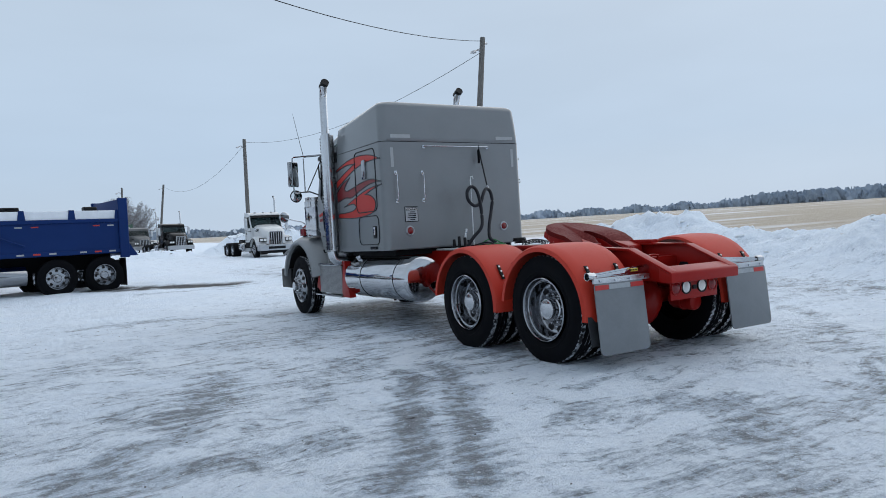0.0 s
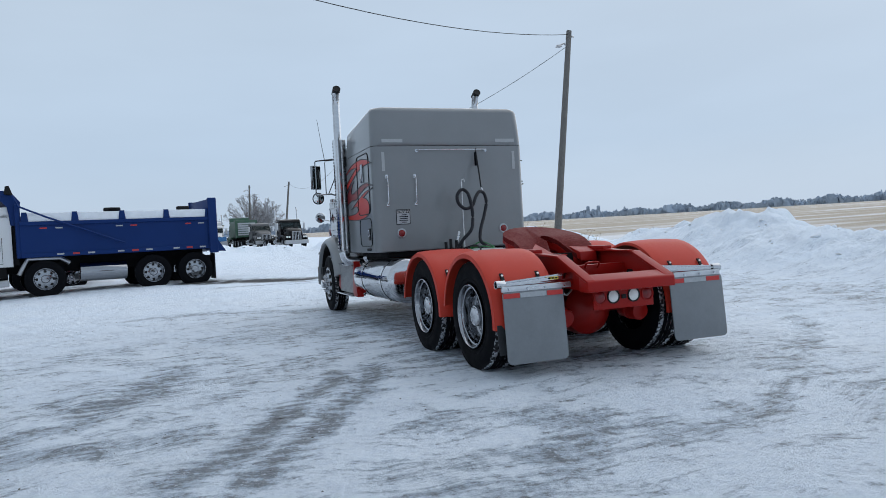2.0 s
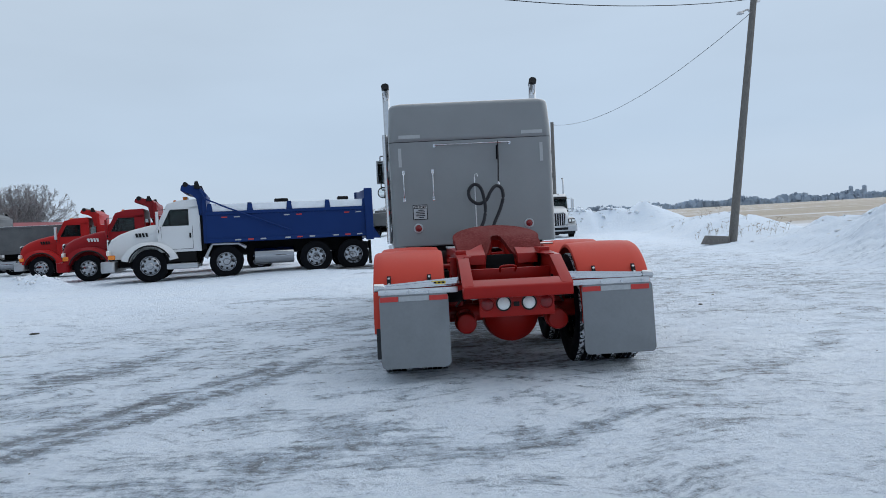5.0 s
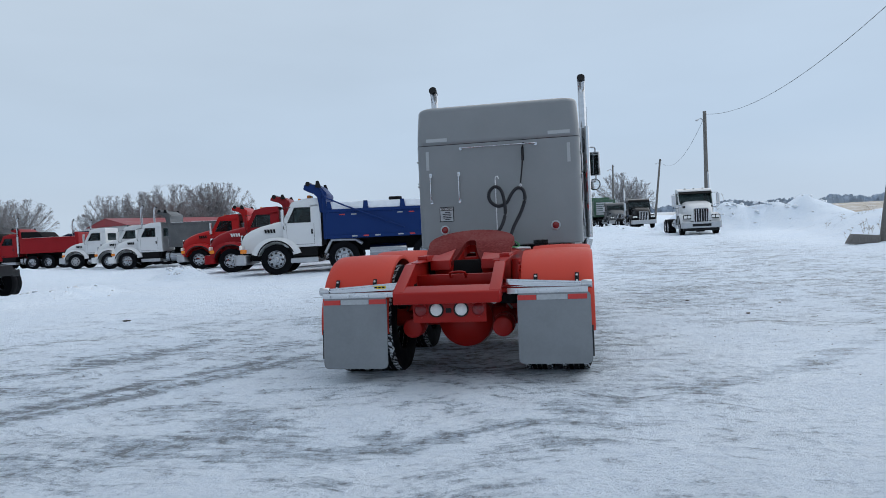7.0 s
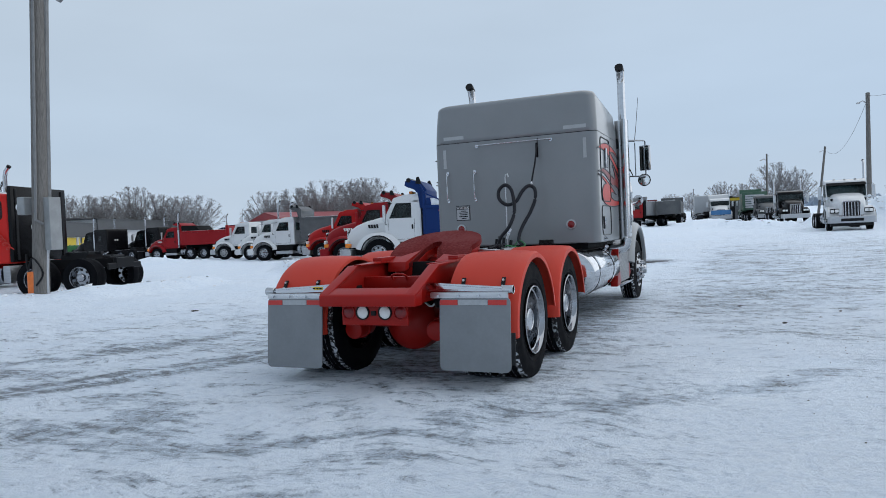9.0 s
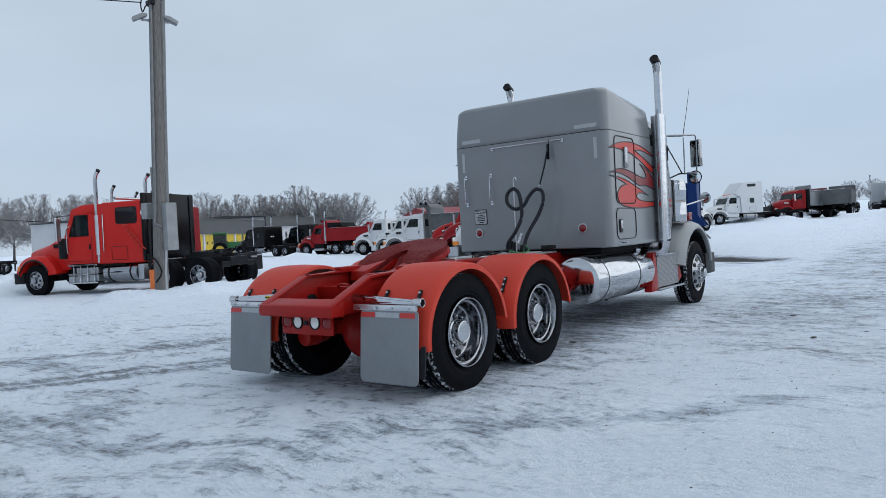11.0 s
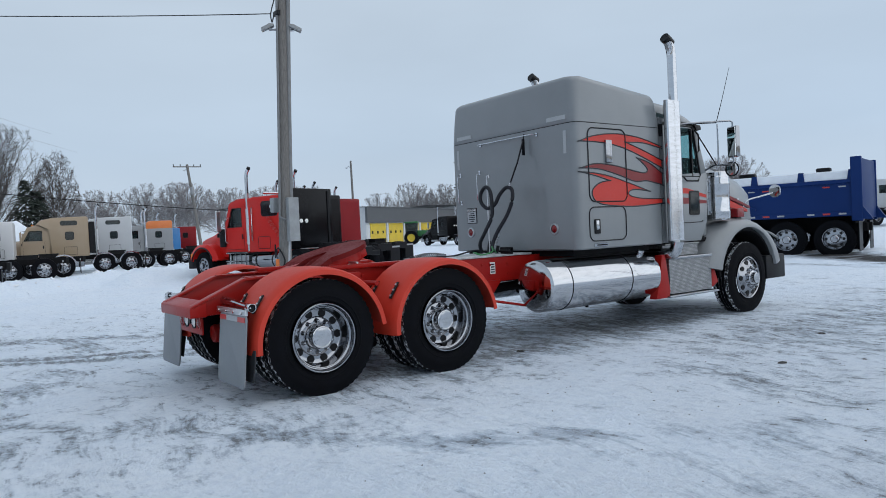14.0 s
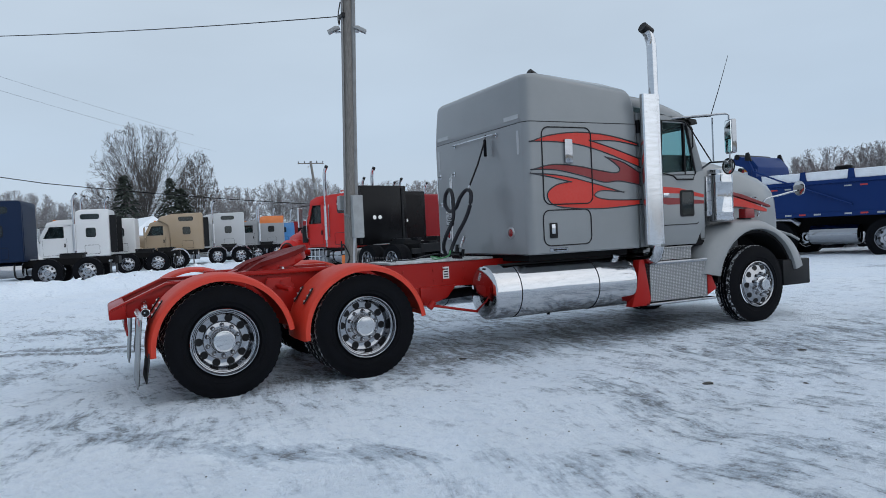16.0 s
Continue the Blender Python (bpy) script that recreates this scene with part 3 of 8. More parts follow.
sn.link(pos, f_vec.inputs[0])
f_n = sn.noise(1.0, 5, f_vec.outputs[0])
stub = sn.mix(sn.ramp(sn.noise(0.8, 4, pos), 0.3, 0.7), (0.33, 0.27, 0.20), (0.42, 0.36, 0.275))
f_c = sn.mix(sn.ramp(f_n, 0.52, 0.66), stub, (0.74, 0.76, 0.80))
sn.base(sn.mix(a_f.outputs["Fac"], c2, f_c))
sn.rough(sn.math("ADD", sn.ramp(ice, 0, 1, 0.62, 0.36), sn.ramp(grit, 0, 1, 0.0, 0.2)))
hgt = sn.math("ADD", sn.math("MULTIPLY", n_mid, 0.8), sn.math("ADD", sn.math("MULTIPLY", n_fine, 0.26), sn.math("MULTIPLY", sn.math("MULTIPLY", n_str, 0.7), loose)))
hgt = sn.math("ADD", hgt, sn.math("MULTIPLY", sn.math("MULTIPLY", n_rut, -0.2), loose))
hgt = sn.math("ADD", hgt, sn.math("ADD", sn.math("MULTIPLY", ice, -0.25), sn.math("MULTIPLY", crumb, 0.18)))
sn.bump(hgt, 1.0, 0.065)
sn.link(sn.ramp(sn.math("MAXIMUM", bare, sn.math("MULTIPLY", grit, 0.6)), 0, 1, 0.35, 0.04), sn.b.inputs["Specular IOR Level"])
gme.materials.append(sn.m)
gme.shade_smooth()
ground = tagged(new("ground", gme), "packed snow and grey ice yard with tyre tracks and snow banks", "ground", kind="structure")


def floor_at(x, y):
    return float(ground_z(np.array([x]), np.array([y]))[0])

# ---- the grey and red road tractor ----
TRUCK_X = 0.05
truck = thing("semi_truck", pose(TRUCK_X, 0, 0), "grey sleeper tractor with red frame, orange fenders and flame stripes", "truck")
RX = pose(0, 0, 0, 0, 90, 0)  # local z to +x
LX = pose(0, 0, 0, 0, -90, 0)


def lens(r, depth, n=24):
    return lathe([(0, depth), (r * 0.55, depth * 0.85), (r, 0.0), (r, -0.01), (0, -0.01)], n)


def rear_rim():
    prof = [(0.298, -0.005), (0.308, 0.004), (0.309, 0.016), (0.304, 0.021), (0.297, 0.020), (0.291, 0.010), (0.288, -0.012), (0.284, -0.026), (0.276, -0.030), (0.270, -0.024), (0.265, -0.026), (0.262, -0.045),
            (0.258, -0.100), (0.253, -0.132), (0.246, -0.148), (0.236, -0.154), (0.205, -0.156), (0.180, -0.158), (0.174, -0.146), (0.168, -0.142), (0.122, -0.142), (0.118, -0.150), (0.0, -0.150)]
    return lathe(prof, 48)


def front_rim():
    prof = [(0.298, -0.012), (0.308, -0.002), (0.308, 0.010), (0.300, 0.014), (0.288, 0.006), (0.280, -0.016), (0.270, -0.020), (0.255, 0.004), (0.225, 0.024),
            (0.180, 0.036), (0.168, 0.046), (0.135, 0.048), (0.105, 0.050), (0.0, 0.050)]
    return lathe(prof, 48)


TYRE_REAR = None


def make_wheel(name, front, parent, m):
    """Rim with tyre, holes, nuts and hub cover as its sub-parts; the outer face looks to local +z."""
    w = part(name, front_rim() if front else rear_rim(), POLISHED, parent, "polished aluminium wheel with black tyre", 40, m)
    part("tyre", tyre_bm(0.525, 0.285, 0.302, 104), [RUBBER, TREAD], w, "black tyre with snow in the tread", 30, pose(0, 0, -0.135))
    rh, zh = (0.232, 0.022) if front else (0.212, -0.1535)
    for i in range(10):
        a = 2 * math.pi * (i + 0.5) / 10
        hole = lathe([(0, 0.001), (0.031, 0.001), (0.035, 0.004), (0.038, -0.004)], 14)
        tilt = pose(0, 0, 0, 0, 12, 0) if front else Matrix()
        part("hand_hole", hole, BLACK, w, "", 30, pose(0, 0, 0, 0, 0, math.degrees(a)) @ pose(rh, 0, zh + (0.002 if front else 0.001)) @ tilt)
    zb = 0.046 if front else -0.148
    rb = 0.143
    for i in range(10):
        a = 2 * math.pi * i / 10
        nut = lathe([(0, 0.055), (0.009, 0.053), (0.015, 0.046), (0.0165, 0.02), (0.024, 0.004), (0.024, -0.01)], 10)
        part("lug_nut", nut, POLISHED, w, "", 40, pose(rb * math.cos(a), rb * math.sin(a), zb))
    if front:
        cap = [(0.105, 0.04), (0.105, 0.075), (0.098, 0.082), (0.080, 0.084), (0.076, 0.135), (0.070, 0.142), (0.0, 0.143)]
    else:
        cap = [(0.116, -0.16), (0.114, -0.11), (0.104, -0.10), (0.102, -0.04), (0.098, -0.03), (0.09, -0.026), (0.084, -0.03), (0.05, -0.026), (0, -0.025)]
    part("hub_cover", lathe(cap, 32), CHROME, w, "chrome hub cover", 30)
    return w


def inner_dual(parent, m):
    w = part("wheel", lathe([(0.298, 0.0), (0.308, 0.01), (0.30, -0.02), (0.25, -0.06), (0.12, -0.08), (0, -0.08)], 32), DARK, parent, "inner wheel of the pair", 40, m)
    part("tyre", tyre_bm(0.525, 0.285, 0.302, 104), [RUBBER, TREAD], w, "black tyre with snow in the tread", 30, pose(0, 0, -0.135))
    return w


HUB = 0.505
first = None
for ya in (0.0, 1.37):
    for s in (1, -1):
        turn = pose(0, 0, 0, 0, 90 * s, 0)
        spin = pose(0, 0, 0, 0, 0, 17 * ya + 9 * s)
        if first is None:
            first = make_wheel("wheel", False, truck, pose(1.195, ya, HUB) @ turn)
            inner = inner_dual(truck, pose(0.86, ya, HUB) @ turn)
        else:
            again("wheel", first, truck, pose(1.195 * s, ya, HUB) @ turn @ spin, "polished aluminium wheel with black tyre")
            again("wheel", inner, truck, pose(0.86 * s, ya, HUB) @ turn, "inner wheel of the pair")
FRONT_Y = 6.99
fw = make_wheel("front_wheel", True, truck, pose(1.16, FRONT_Y, HUB) @ pose(0, 0, 0, 0, 90, 0))
again("front_wheel", fw, truck, pose(-1.16, FRONT_Y, HUB) @ pose(0, 0, 0, 0, -90, 0), "polished aluminium wheel with black tyre")

# frame
for s in (1, -1):
    rail = prism([(-0.90, 0.725), (-0.90, 0.815), (-0.42, 1.025), (0.35, 1.055), (0.35, 0.80), (-0.30, 0.745)], s * 0.40, s * 0.435, "x", 0.006)
    part("tail_plate", rail, RED, truck)
    flange = prism([(-0.915, 0.805), (-0.915, 0.83), (-0.42, 1.045), (0.35, 1.078), (0.35, 1.058), (-0.415, 1.025)], s * 0.37, s * 0.47, "x", 0.005)
    part("tail_flange", flange, RED, truck)
    bm = box(s * 0.405, s * 0.415, -0.4, 8.0, 0.775, 1.045)
    box(s * 0.34, s * 0.415, -0.4, 8.0, 1.045, 1.055, bm=bm)
    box(s * 0.34, s * 0.415, -0.4, 8.0, 0.765, 0.775, bm=bm)
    part("frame_rail", bm, RED, truck, "red steel frame rail")
part("rear_crossmember", prism([(-0.935, 0.722), (-0.935, 0.812), (-0.922, 0.825), (-0.80, 0.872), (-0.785, 0.862), (-0.785, 0.722)], -0.465, 0.465, "x", 0.010), RED, truck, "red box-section tail beam")
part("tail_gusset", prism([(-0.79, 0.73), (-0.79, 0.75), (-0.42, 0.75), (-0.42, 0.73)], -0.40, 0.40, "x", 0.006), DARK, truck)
for x in (-0.22, 0.22):
    part("tail_brace", box(x - 0.02, x + 0.02, -0.80, -0.25, 0.735, 0.80, 0.006), RED, truck)
part("crossmember", box(-0.40, 0.40, -0.25, -0.16, 0.80, 0.93, 0.01), RED, truck)
# two dark sheets put in for the shade inside the open frame
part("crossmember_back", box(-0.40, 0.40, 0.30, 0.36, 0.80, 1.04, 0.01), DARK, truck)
part("frame_pan", box(-0.38, 0.38, -0.42, 1.5, 0.775, 0.79), DARK, truck, "dark sheet standing in for shade between the frame rails")
part("crossmember", box(-0.40, 0.40, 1.55, 1.75, 0.78, 1.02, 0.01), RED, truck)
part("crossmember", box(-0.40, 0.40, 2.6, 2.75, 0.78, 1.02, 0.01), RED, truck)
lamp_plate = part("lamp_plate", box(-0.325, 0.325, -0.79, -0.775, 0.545, 0.725, 0.004), RED, truck)
for x, mat, lab in ((-0.255, RED_LENS, "red tail lamp"), (-0.115, WHITE_LENS, "round white reversing lamp"), (0.105, WHITE_LENS, "round white reversing lamp"), (0.255, RED_LENS, "red tail lamp")):
    lm = part("lamp", lens(0.054, 0.016), mat, lamp_plate, lab, 40, pose(x, -0.794, 0.657, 90, 0, 0))
    ring = lathe([(0.054, -0.004), (0.056, 0.008), (0.066, 0.008), (0.068, -0.004)], 28, pose(x, -0.793, 0.657, 90, 0, 0))
    part("lamp_ring", ring, BLACK if mat is WHITE_LENS else RED, lamp_plate)
part("plate_light", box(-0.03, 0.02, -0.805, -0.79, 0.63, 0.67, 0.004), BLACK, lamp_plate)
part("hook", tube([(-0.07, -0.27, 0.90), (-0.07, -0.30, 0.945), (0, -0.30, 0.955), (0.07, -0.30, 0.945), (0.07, -0.27, 0.90)], 0.011, 8, 4), RED, truck)

# axles and hangers
for ya in (0.0, 1.37):
    part("axle_housing", cyl((-0.72, ya, HUB), (0.72, ya, HUB), 0.085, n=20), RED, truck, "red axle tube")
    bowl = lathe([(0, -0.30), (0.12, -0.28), (0.21, -0.20), (0.265, -0.10), (0.275, 0.0), (0.26, 0.12), (0.14, 0.24), (0, 0.28)], 28, pose(0.03, ya, HUB - 0.02, 90, 0, 0))
    part("differential", bowl, RED, truck, "red differential bowl")
    for s in (1, -1):
        part("brake_chamber", cyl((s * 0.42, ya - 0.46, 0.45), (s * 0.42, ya - 0.16, 0.47), 0.095, n=20, bev=0.03), RED, truck, "red brake chamber")
        part("chamber_band", lathe([(0.096, -0.015), (0.104, -0.012), (0.104, 0.012), (0.096, 0.015)], 20, along((s * 0.42, ya - 0.31, 0.46), (s * 0.42, ya - 0.16, 0.47))), RED, truck)
        part("spring_seat", box(s * 0.42, s * 0.56, ya - 0.12, ya + 0.12, 0.58, 0.70, 0.015), RED, truck)
        part("torque_arm", tube([(s * 0.52, ya + 0.1, 0.56), (s * 0.50, ya + 0.62, 0.66)], 0.03, 8), RED, truck)
        part("air_spring", lathe([(0.0, 0), (0.11, 0), (0.125, 0.05), (0.11, 0.10), (0.125, 0.15), (0.11, 0.2), (0, 0.2)], 20, pose(s * 0.50, ya - 0.34, 0.66)), DARK, truck)
        part("air_line", tube([(s * 0.5, ya - 0.3, 0.6), (s * 0.42, ya - 0.36, 0.70), (s * 0.33, ya - 0.33, 0.66), (s * 0.22, ya - 0.30, 0.74)], 0.011, 6, 5), BRUSHED, truck)
    part("hanger", box(-0.5, 0.5, ya + 0.55, ya + 0.66, 0.62, 0.80, 0.02), RED, truck)
for s in (1, -1):
    part("hanger_bracket", prism([(0.45, 0.66), (0.92, 0.66), (0.80, 1.02), (0.56, 1.02)], s * 0.43, s * 0.50, "x", 0.01), RED, truck)
    for k, (yy, zz) in enumerate(((0.55, 0.98), (0.70, 0.98), (0.82, 0.98), (0.60, 0.90), (0.76, 0.90))):
        part("bolt", cyl((s * 0.50, yy, zz), (s * 0.52, yy, zz), 0.016, n=6), RED, truck)
    for yy in (2.0, 2.12, 2.5, 2.62, 2.9):
        for zz in (0.85, 0.97):
            part("bolt", cyl((s * 0.414, yy, zz), (s * 0.428, yy, zz), 0.014, n=6), RED, truck)
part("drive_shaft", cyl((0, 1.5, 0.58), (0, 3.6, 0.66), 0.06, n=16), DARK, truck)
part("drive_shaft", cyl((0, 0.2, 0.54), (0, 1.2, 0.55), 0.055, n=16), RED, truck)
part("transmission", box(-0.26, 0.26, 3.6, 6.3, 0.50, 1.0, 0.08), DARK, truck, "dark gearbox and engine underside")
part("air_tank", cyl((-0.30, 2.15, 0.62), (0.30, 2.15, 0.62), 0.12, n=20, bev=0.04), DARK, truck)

# fenders over the drive wheels
def fender_bm(a0, a1, R=0.650, x0=0.60, x1=1.245, n=34):
    """A half-round guard with rolled rims, about the wheel's own axis."""
    sec = [(x0, R - 0.035), (x0 + 0.006, R - 0.008), (x0 + 0.03, R), (x0 + 0.12, R + 0.006), ((x0 + x1) / 2, R + 0.012), (x1 - 0.12, R + 0.006), (x1 - 0.03, R - 0.002), (x1 - 0.004, R - 0.018),
           (x1, R - 0.06), (x1 - 0.012, R - 0.06), (x1 - 0.016, R - 0.024), (x1 - 0.05, R - 0.014), ((x0 + x1) / 2, R - 0.002), (x0 + 0.05, R - 0.014), (x0 + 0.014, R - 0.035)]
    rings = []
    for i in range(n + 1):
        a = radians(a0 + (a1 - a0) * i / n)
        rings.append([(x, r * math.cos(a), r * math.sin(a)) for x, r in sec])
    return loft(rings)


for s in (1, -1):
    a0, a1 = (8, 184) if s > 0 else (172, -4)
    fen = part("fender", fender_bm(a0, a1), ORANGE, truck, "half-round orange-red plastic fender", 45, pose(0, 0, HUB - 0.03, 0, 0, 0 if s > 0 else 180))
    again("fender", fen, truck, pose(0, 1.37, HUB - 0.03, 0, 0, 0 if s > 0 else 180), "half-round orange-red plastic fender")
for s in (1, -1):
    for yy in (0.66, 2.02, -0.62):
        zz = 0.93 if yy > 0 else 0.80
        if yy == 2.02:
            zz = 0.62
        part("fender_arm", tube([(s * 0.42, yy, zz), (s * 1.05, yy, zz)], 0.024, 10), RED, truck)
    for ya, sgn in ((0.0, -1), (1.37, -1)):
        for xx in (0.74, 1.10):
            a = radians(146)
            bm = box(-0.018, 0.018, -0.09, 0.09, 0, 0.012, 0.003)
            q = part("fender_strap", bm, BLACK, truck, "black fender strap with bolts", 30,
                     Matrix.Translation((s * xx, ya + 0.664 * math.cos(a), HUB - 0.03 + 0.664 * math.sin(a))) @ Euler((a - math.pi / 2, 0, 0)).to_matrix().to_4x4())
            for dy in (-0.06, 0, 0.06):
                part("bolt", cyl((0, dy, 0.01), (0, dy, 0.022), 0.011, n=6), BRUSHED, q)
    part("fender_extension", prism([(-0.650, 0.48), (-0.638, 0.48), (-0.642, 0.40), (-0.672, 0.215), (-0.682, 0.215), (-0.654, 0.40)], s * 0.70, s * 1.225, "x", 0.003), EXT_RUBBER, truck, "black rubber fender extension")

    # mud flap on its chrome hanger
    bar = loft([[(s * 0.43, -0.620 + dy, 0.865 + dz) for dy, dz in ((-0.03, -0.035), (0.03, -0.035), (0.03, 0.035), (-0.03, 0.035))],
                [(s * 1.20, -0.660 + dy, 0.835 + dz) for dy, dz in ((-0.022, -0.022), (0.022, -0.022), (0.022, 0.022), (-0.022, 0.022))]])
    bmesh.ops.bevel(bar, geom=bar.edges[:], offset=0.016, segments=4, affect="EDGES")
    hg = part("flap_hanger", bar, CHROME, truck, "chrome mud flap hanger")
    part("hanger_end", lathe([(0.030, -0.06), (0.037, -0.05), (0.037, 0.03), (0.033, 0.032), (0.030, 0.028), (0.030, -0.02)], 20, pose(s * 1.195, -0.655, 0.835, 0, 90 * s, 0)), CHROME, hg)
    part("pipe_bore", lathe([(0.0295, -0.01), (0, -0.012)], 16, pose(s * 1.205, -0.655, 0.835, 0, 90 * s, 0)), BLACK, hg)
    part("clamp_bar", box(s * 0.50, s * 1.19, -0.705, -0.680, 0.770, 0.818, 0.005), BRUSHED, hg, "steel clamp bar")
    for i in range(4):
        part("bolt", cyl((s * (0.58 + 0.18 * i), -0.708, 0.79), (s * (0.58 + 0.18 * i), -0.720, 0.79), 0.012, n=6), CHROME, hg)
    flap = prism(rounded(s * 0.885 - 0.30, s * 0.885 + (0.325 if s > 0 else 0.30), 0.165 if s > 0 else 0.135, 0.78, 0.045, 6), -0.702, -0.690, "y", 0.002)
    fl = part("mud_flap", flap, FLAP, truck, "plain grey mud flap with rounded corners", 30, pose(0, -0.696, 0.78, -5, 0, 0) @ pose(0, 0.696, -0.78))
    # near-black sheet on the wheel side of the grey flap
    part("flap_backing", prism(rounded(s * 0.885 - 0.285, s * 0.885 + 0.285, 0.18, 0.76, 0.04, 5), -0.688, -0.683, "y"), BLACK, fl, "black sheet on the inner face")
    for x0, x1, mat in ((-0.295, -0.135, TAPE_RED), (-0.130, 0.130, TAPE_SILVER), (0.135, 0.295, TAPE_RED)):
        part("reflector", box(s * 0.885 + x0, s * 0.885 + x1, -0.706, -0.702, 0.712, 0.755, 0.001, 1), mat, fl)
part("sticker", box(-0.72, -0.60, -0.661, -0.654, 0.846, 0.872), YELLOW, truck, "yellow sticker with black print")
for i in range(3):
    part("sticker_print", box(-0.705 + i * 0.035, -0.68 + i * 0.035, -0.664, -0.661, 0.852, 0.866), BLACK, truck)

# fifth wheel
fifth = new("fifth_wheel")
fifth.parent = truck
fifth.matrix_basis = pose(0, 0.66, 1.205, 15, 0, 0)
tagged(fifth, "greasy dark red coupling plate tilted to the rear")
outline = [(0.455 * math.cos(radians(a)), 0.455 * math.sin(radians(a))) for a in range(-20, 201, 7)]
outline += [(-0.44, -0.26), (-0.42, -0.36), (-0.36, -0.46), (-0.27, -0.50), (-0.17, -0.47), (-0.12, -0.36), (-0.07, -0.20), (-0.058, -0.02), (-0.03, 0.03)]
outline += [(-x, y) for x, y in reversed(outline[-9:])]


def ramped(bm):
    """Bends the two rear horns of the plate down."""
    for v in bm.verts:
        if v.co.y < -0.18:
            v.co.z -= 0.34 * (-0.18 - v.co.y)
    return bm


part("top_plate", ramped(prism(outline, -0.03, 0.02, "z", 0.006)), GREASE, fifth, "greasy coupling plate with a jaw slot")
part("plate_skirt", ramped(prism([(x * 0.93, y * 0.93) for x, y in outline], -0.11, -0.03, "z", 0.01)), RED, fifth)
for s in (1, -1):
    part("plate_leg", prism([(-0.32, -0.03), (-0.50, -0.03), (-0.54, -0.12), (-0.30, -0.10), (0.1, -0.16), (0.3, -0.10), (0.3, -0.03)], s * 0.16, s * 0.36, "x", 0.008), RED, fifth)
    part("pivot_bracket", prism([(0.42, 1.05), (0.98, 1.05), (0.80, 1.155), (0.60, 1.155)], s * 0.30, s * 0.38, "x", 0.012), RED, truck)
    part("slide_rail", box(s * 0.36, s * 0.46, 0.05, 1.45, 1.055, 1.10, 0.006), RED, truck)
    part("pivot_pin", cyl((s * 0.28, 0.70, 1.125), (s * 0.42, 0.70, 1.125), 0.03, n=14), BRUSHED, truck)
part("release_handle", tube([(0.05, 0.7, 1.14), (0.5, 0.72, 1.12), (0.62, 0.70, 1.12)], 0.012, 6), BRUSHED, truck)

# deck behind the sleeper
part("coiled_line", tube([(0.22 + 0.026 * math.cos(k * 1.05), 1.62 + 0.005 * k, 1.10 + 0.03 * math.sin(k * 0.0314) + 0.026 * math.sin(k * 1.05)) for k in range(101)], 0.006, 5), HOSE, truck, "black coiled air line")
part("deck_plate", box(-0.43, 0.43, 1.95, 3.30, 1.060, 1.082, 0.004), plain("snowy_deck", (0.42, 0.44, 0.45), 0.6, 0.45, 7.0, 0.3), truck, "snow-dusted aluminium deck plate")
part("frame_label", box(0.4165, 0.420, 2.62, 2.70, 0.86, 1.0), PAPER, truck, "white label with black print on the frame")
for i in range(4):
    part("label_print", box(0.420, 0.422, 2.632, 2.688, 0.875 + i * 0.03, 0.89 + i * 0.03), BLACK, truck)
for s in (1, -1):
    part("fender_link", tube([(s * 0.60, 2.38, 0.58), (s * 0.66, 2.62, 0.53), (s * 0.70, 2.92, 0.47)], 0.015, 8), RED, truck)
    part("link_knob", cyl((s * 0.60, 2.34, 0.55), (s * 0.60, 2.40, 0.62), 0.035, n=10), RED, truck)
    part("torque_hanger", prism([(2.02, 0.78), (2.78, 0.78), (2.66, 0.64), (2.40, 0.56), (2.12, 0.60)], s * 0.30, s * 0.44, "x", 0.012), RED, truck, "red suspension hanger under the frame")
    part("hanger_rib", box(s * 0.44, s * 0.47, 2.30, 2.36, 0.60, 0.78, 0.006), RED, truck)

# sleeper box
SW, SY0, SY1, SZ0, SEAM = 1.185, 3.35, 5.0, 1.10, 2.605


def ring_at(z, inset, r, y1=SY1, n=7):
    pts = rounded(-SW + inset, SW - inset, SY0 + inset, y1 - inset * 0.4, r, n)
    out = []
    for x, y in pts:
        zz = z
        if z > SEAM:
            k = (z - SEAM) / (3.12 - SEAM)
            f = min(1.0, max(0.0, (y - 4.50) / 0.50))
            zz -= k * 0.27 * f * f - k * 0.03 * math.sin(max(0.0, min(1.0, (y - 3.35) / 1.65)) * math.pi)
            zz += k * 0.045 * (1 - (x / SW) ** 2)
        out.append((x, y, zz))
    return out


lower = loft([ring_at(SZ0, 0.015, 0.09), ring_at(SZ0 + 0.015, 0.0, 0.10), ring_at(SEAM - 0.004, 0.0, 0.10), ring_at(SEAM, 0.008, 0.10)])
sleeper = part("sleeper", lower, GREY, truck, "grey painted sleeper box", 40)
rings = [ring_at(SEAM + 0.001, 0.010, 0.10), ring_at(SEAM + 0.008, 0.002, 0.10)]
for i in range(1, 9):
    k = i / 8
    rings.append(ring_at(SEAM + 0.008 + k * 0.465, 0.002 + 0.024 * k ** 1.6, 0.10 + 0.03 * k))
for i in range(1, 7):
    a = radians(90 * i / 6)
    rings.append(ring_at(SEAM + 0.473 + 0.072 * math.sin(a), 0.026 + 0.08 * (1 - math.cos(a)), 0.13))
top = loft(rings, caps=False)
top.verts.ensure_lookup_table()
last = [top.verts[len(top.verts) - 32 + i] for i in range(32)]
prev = last
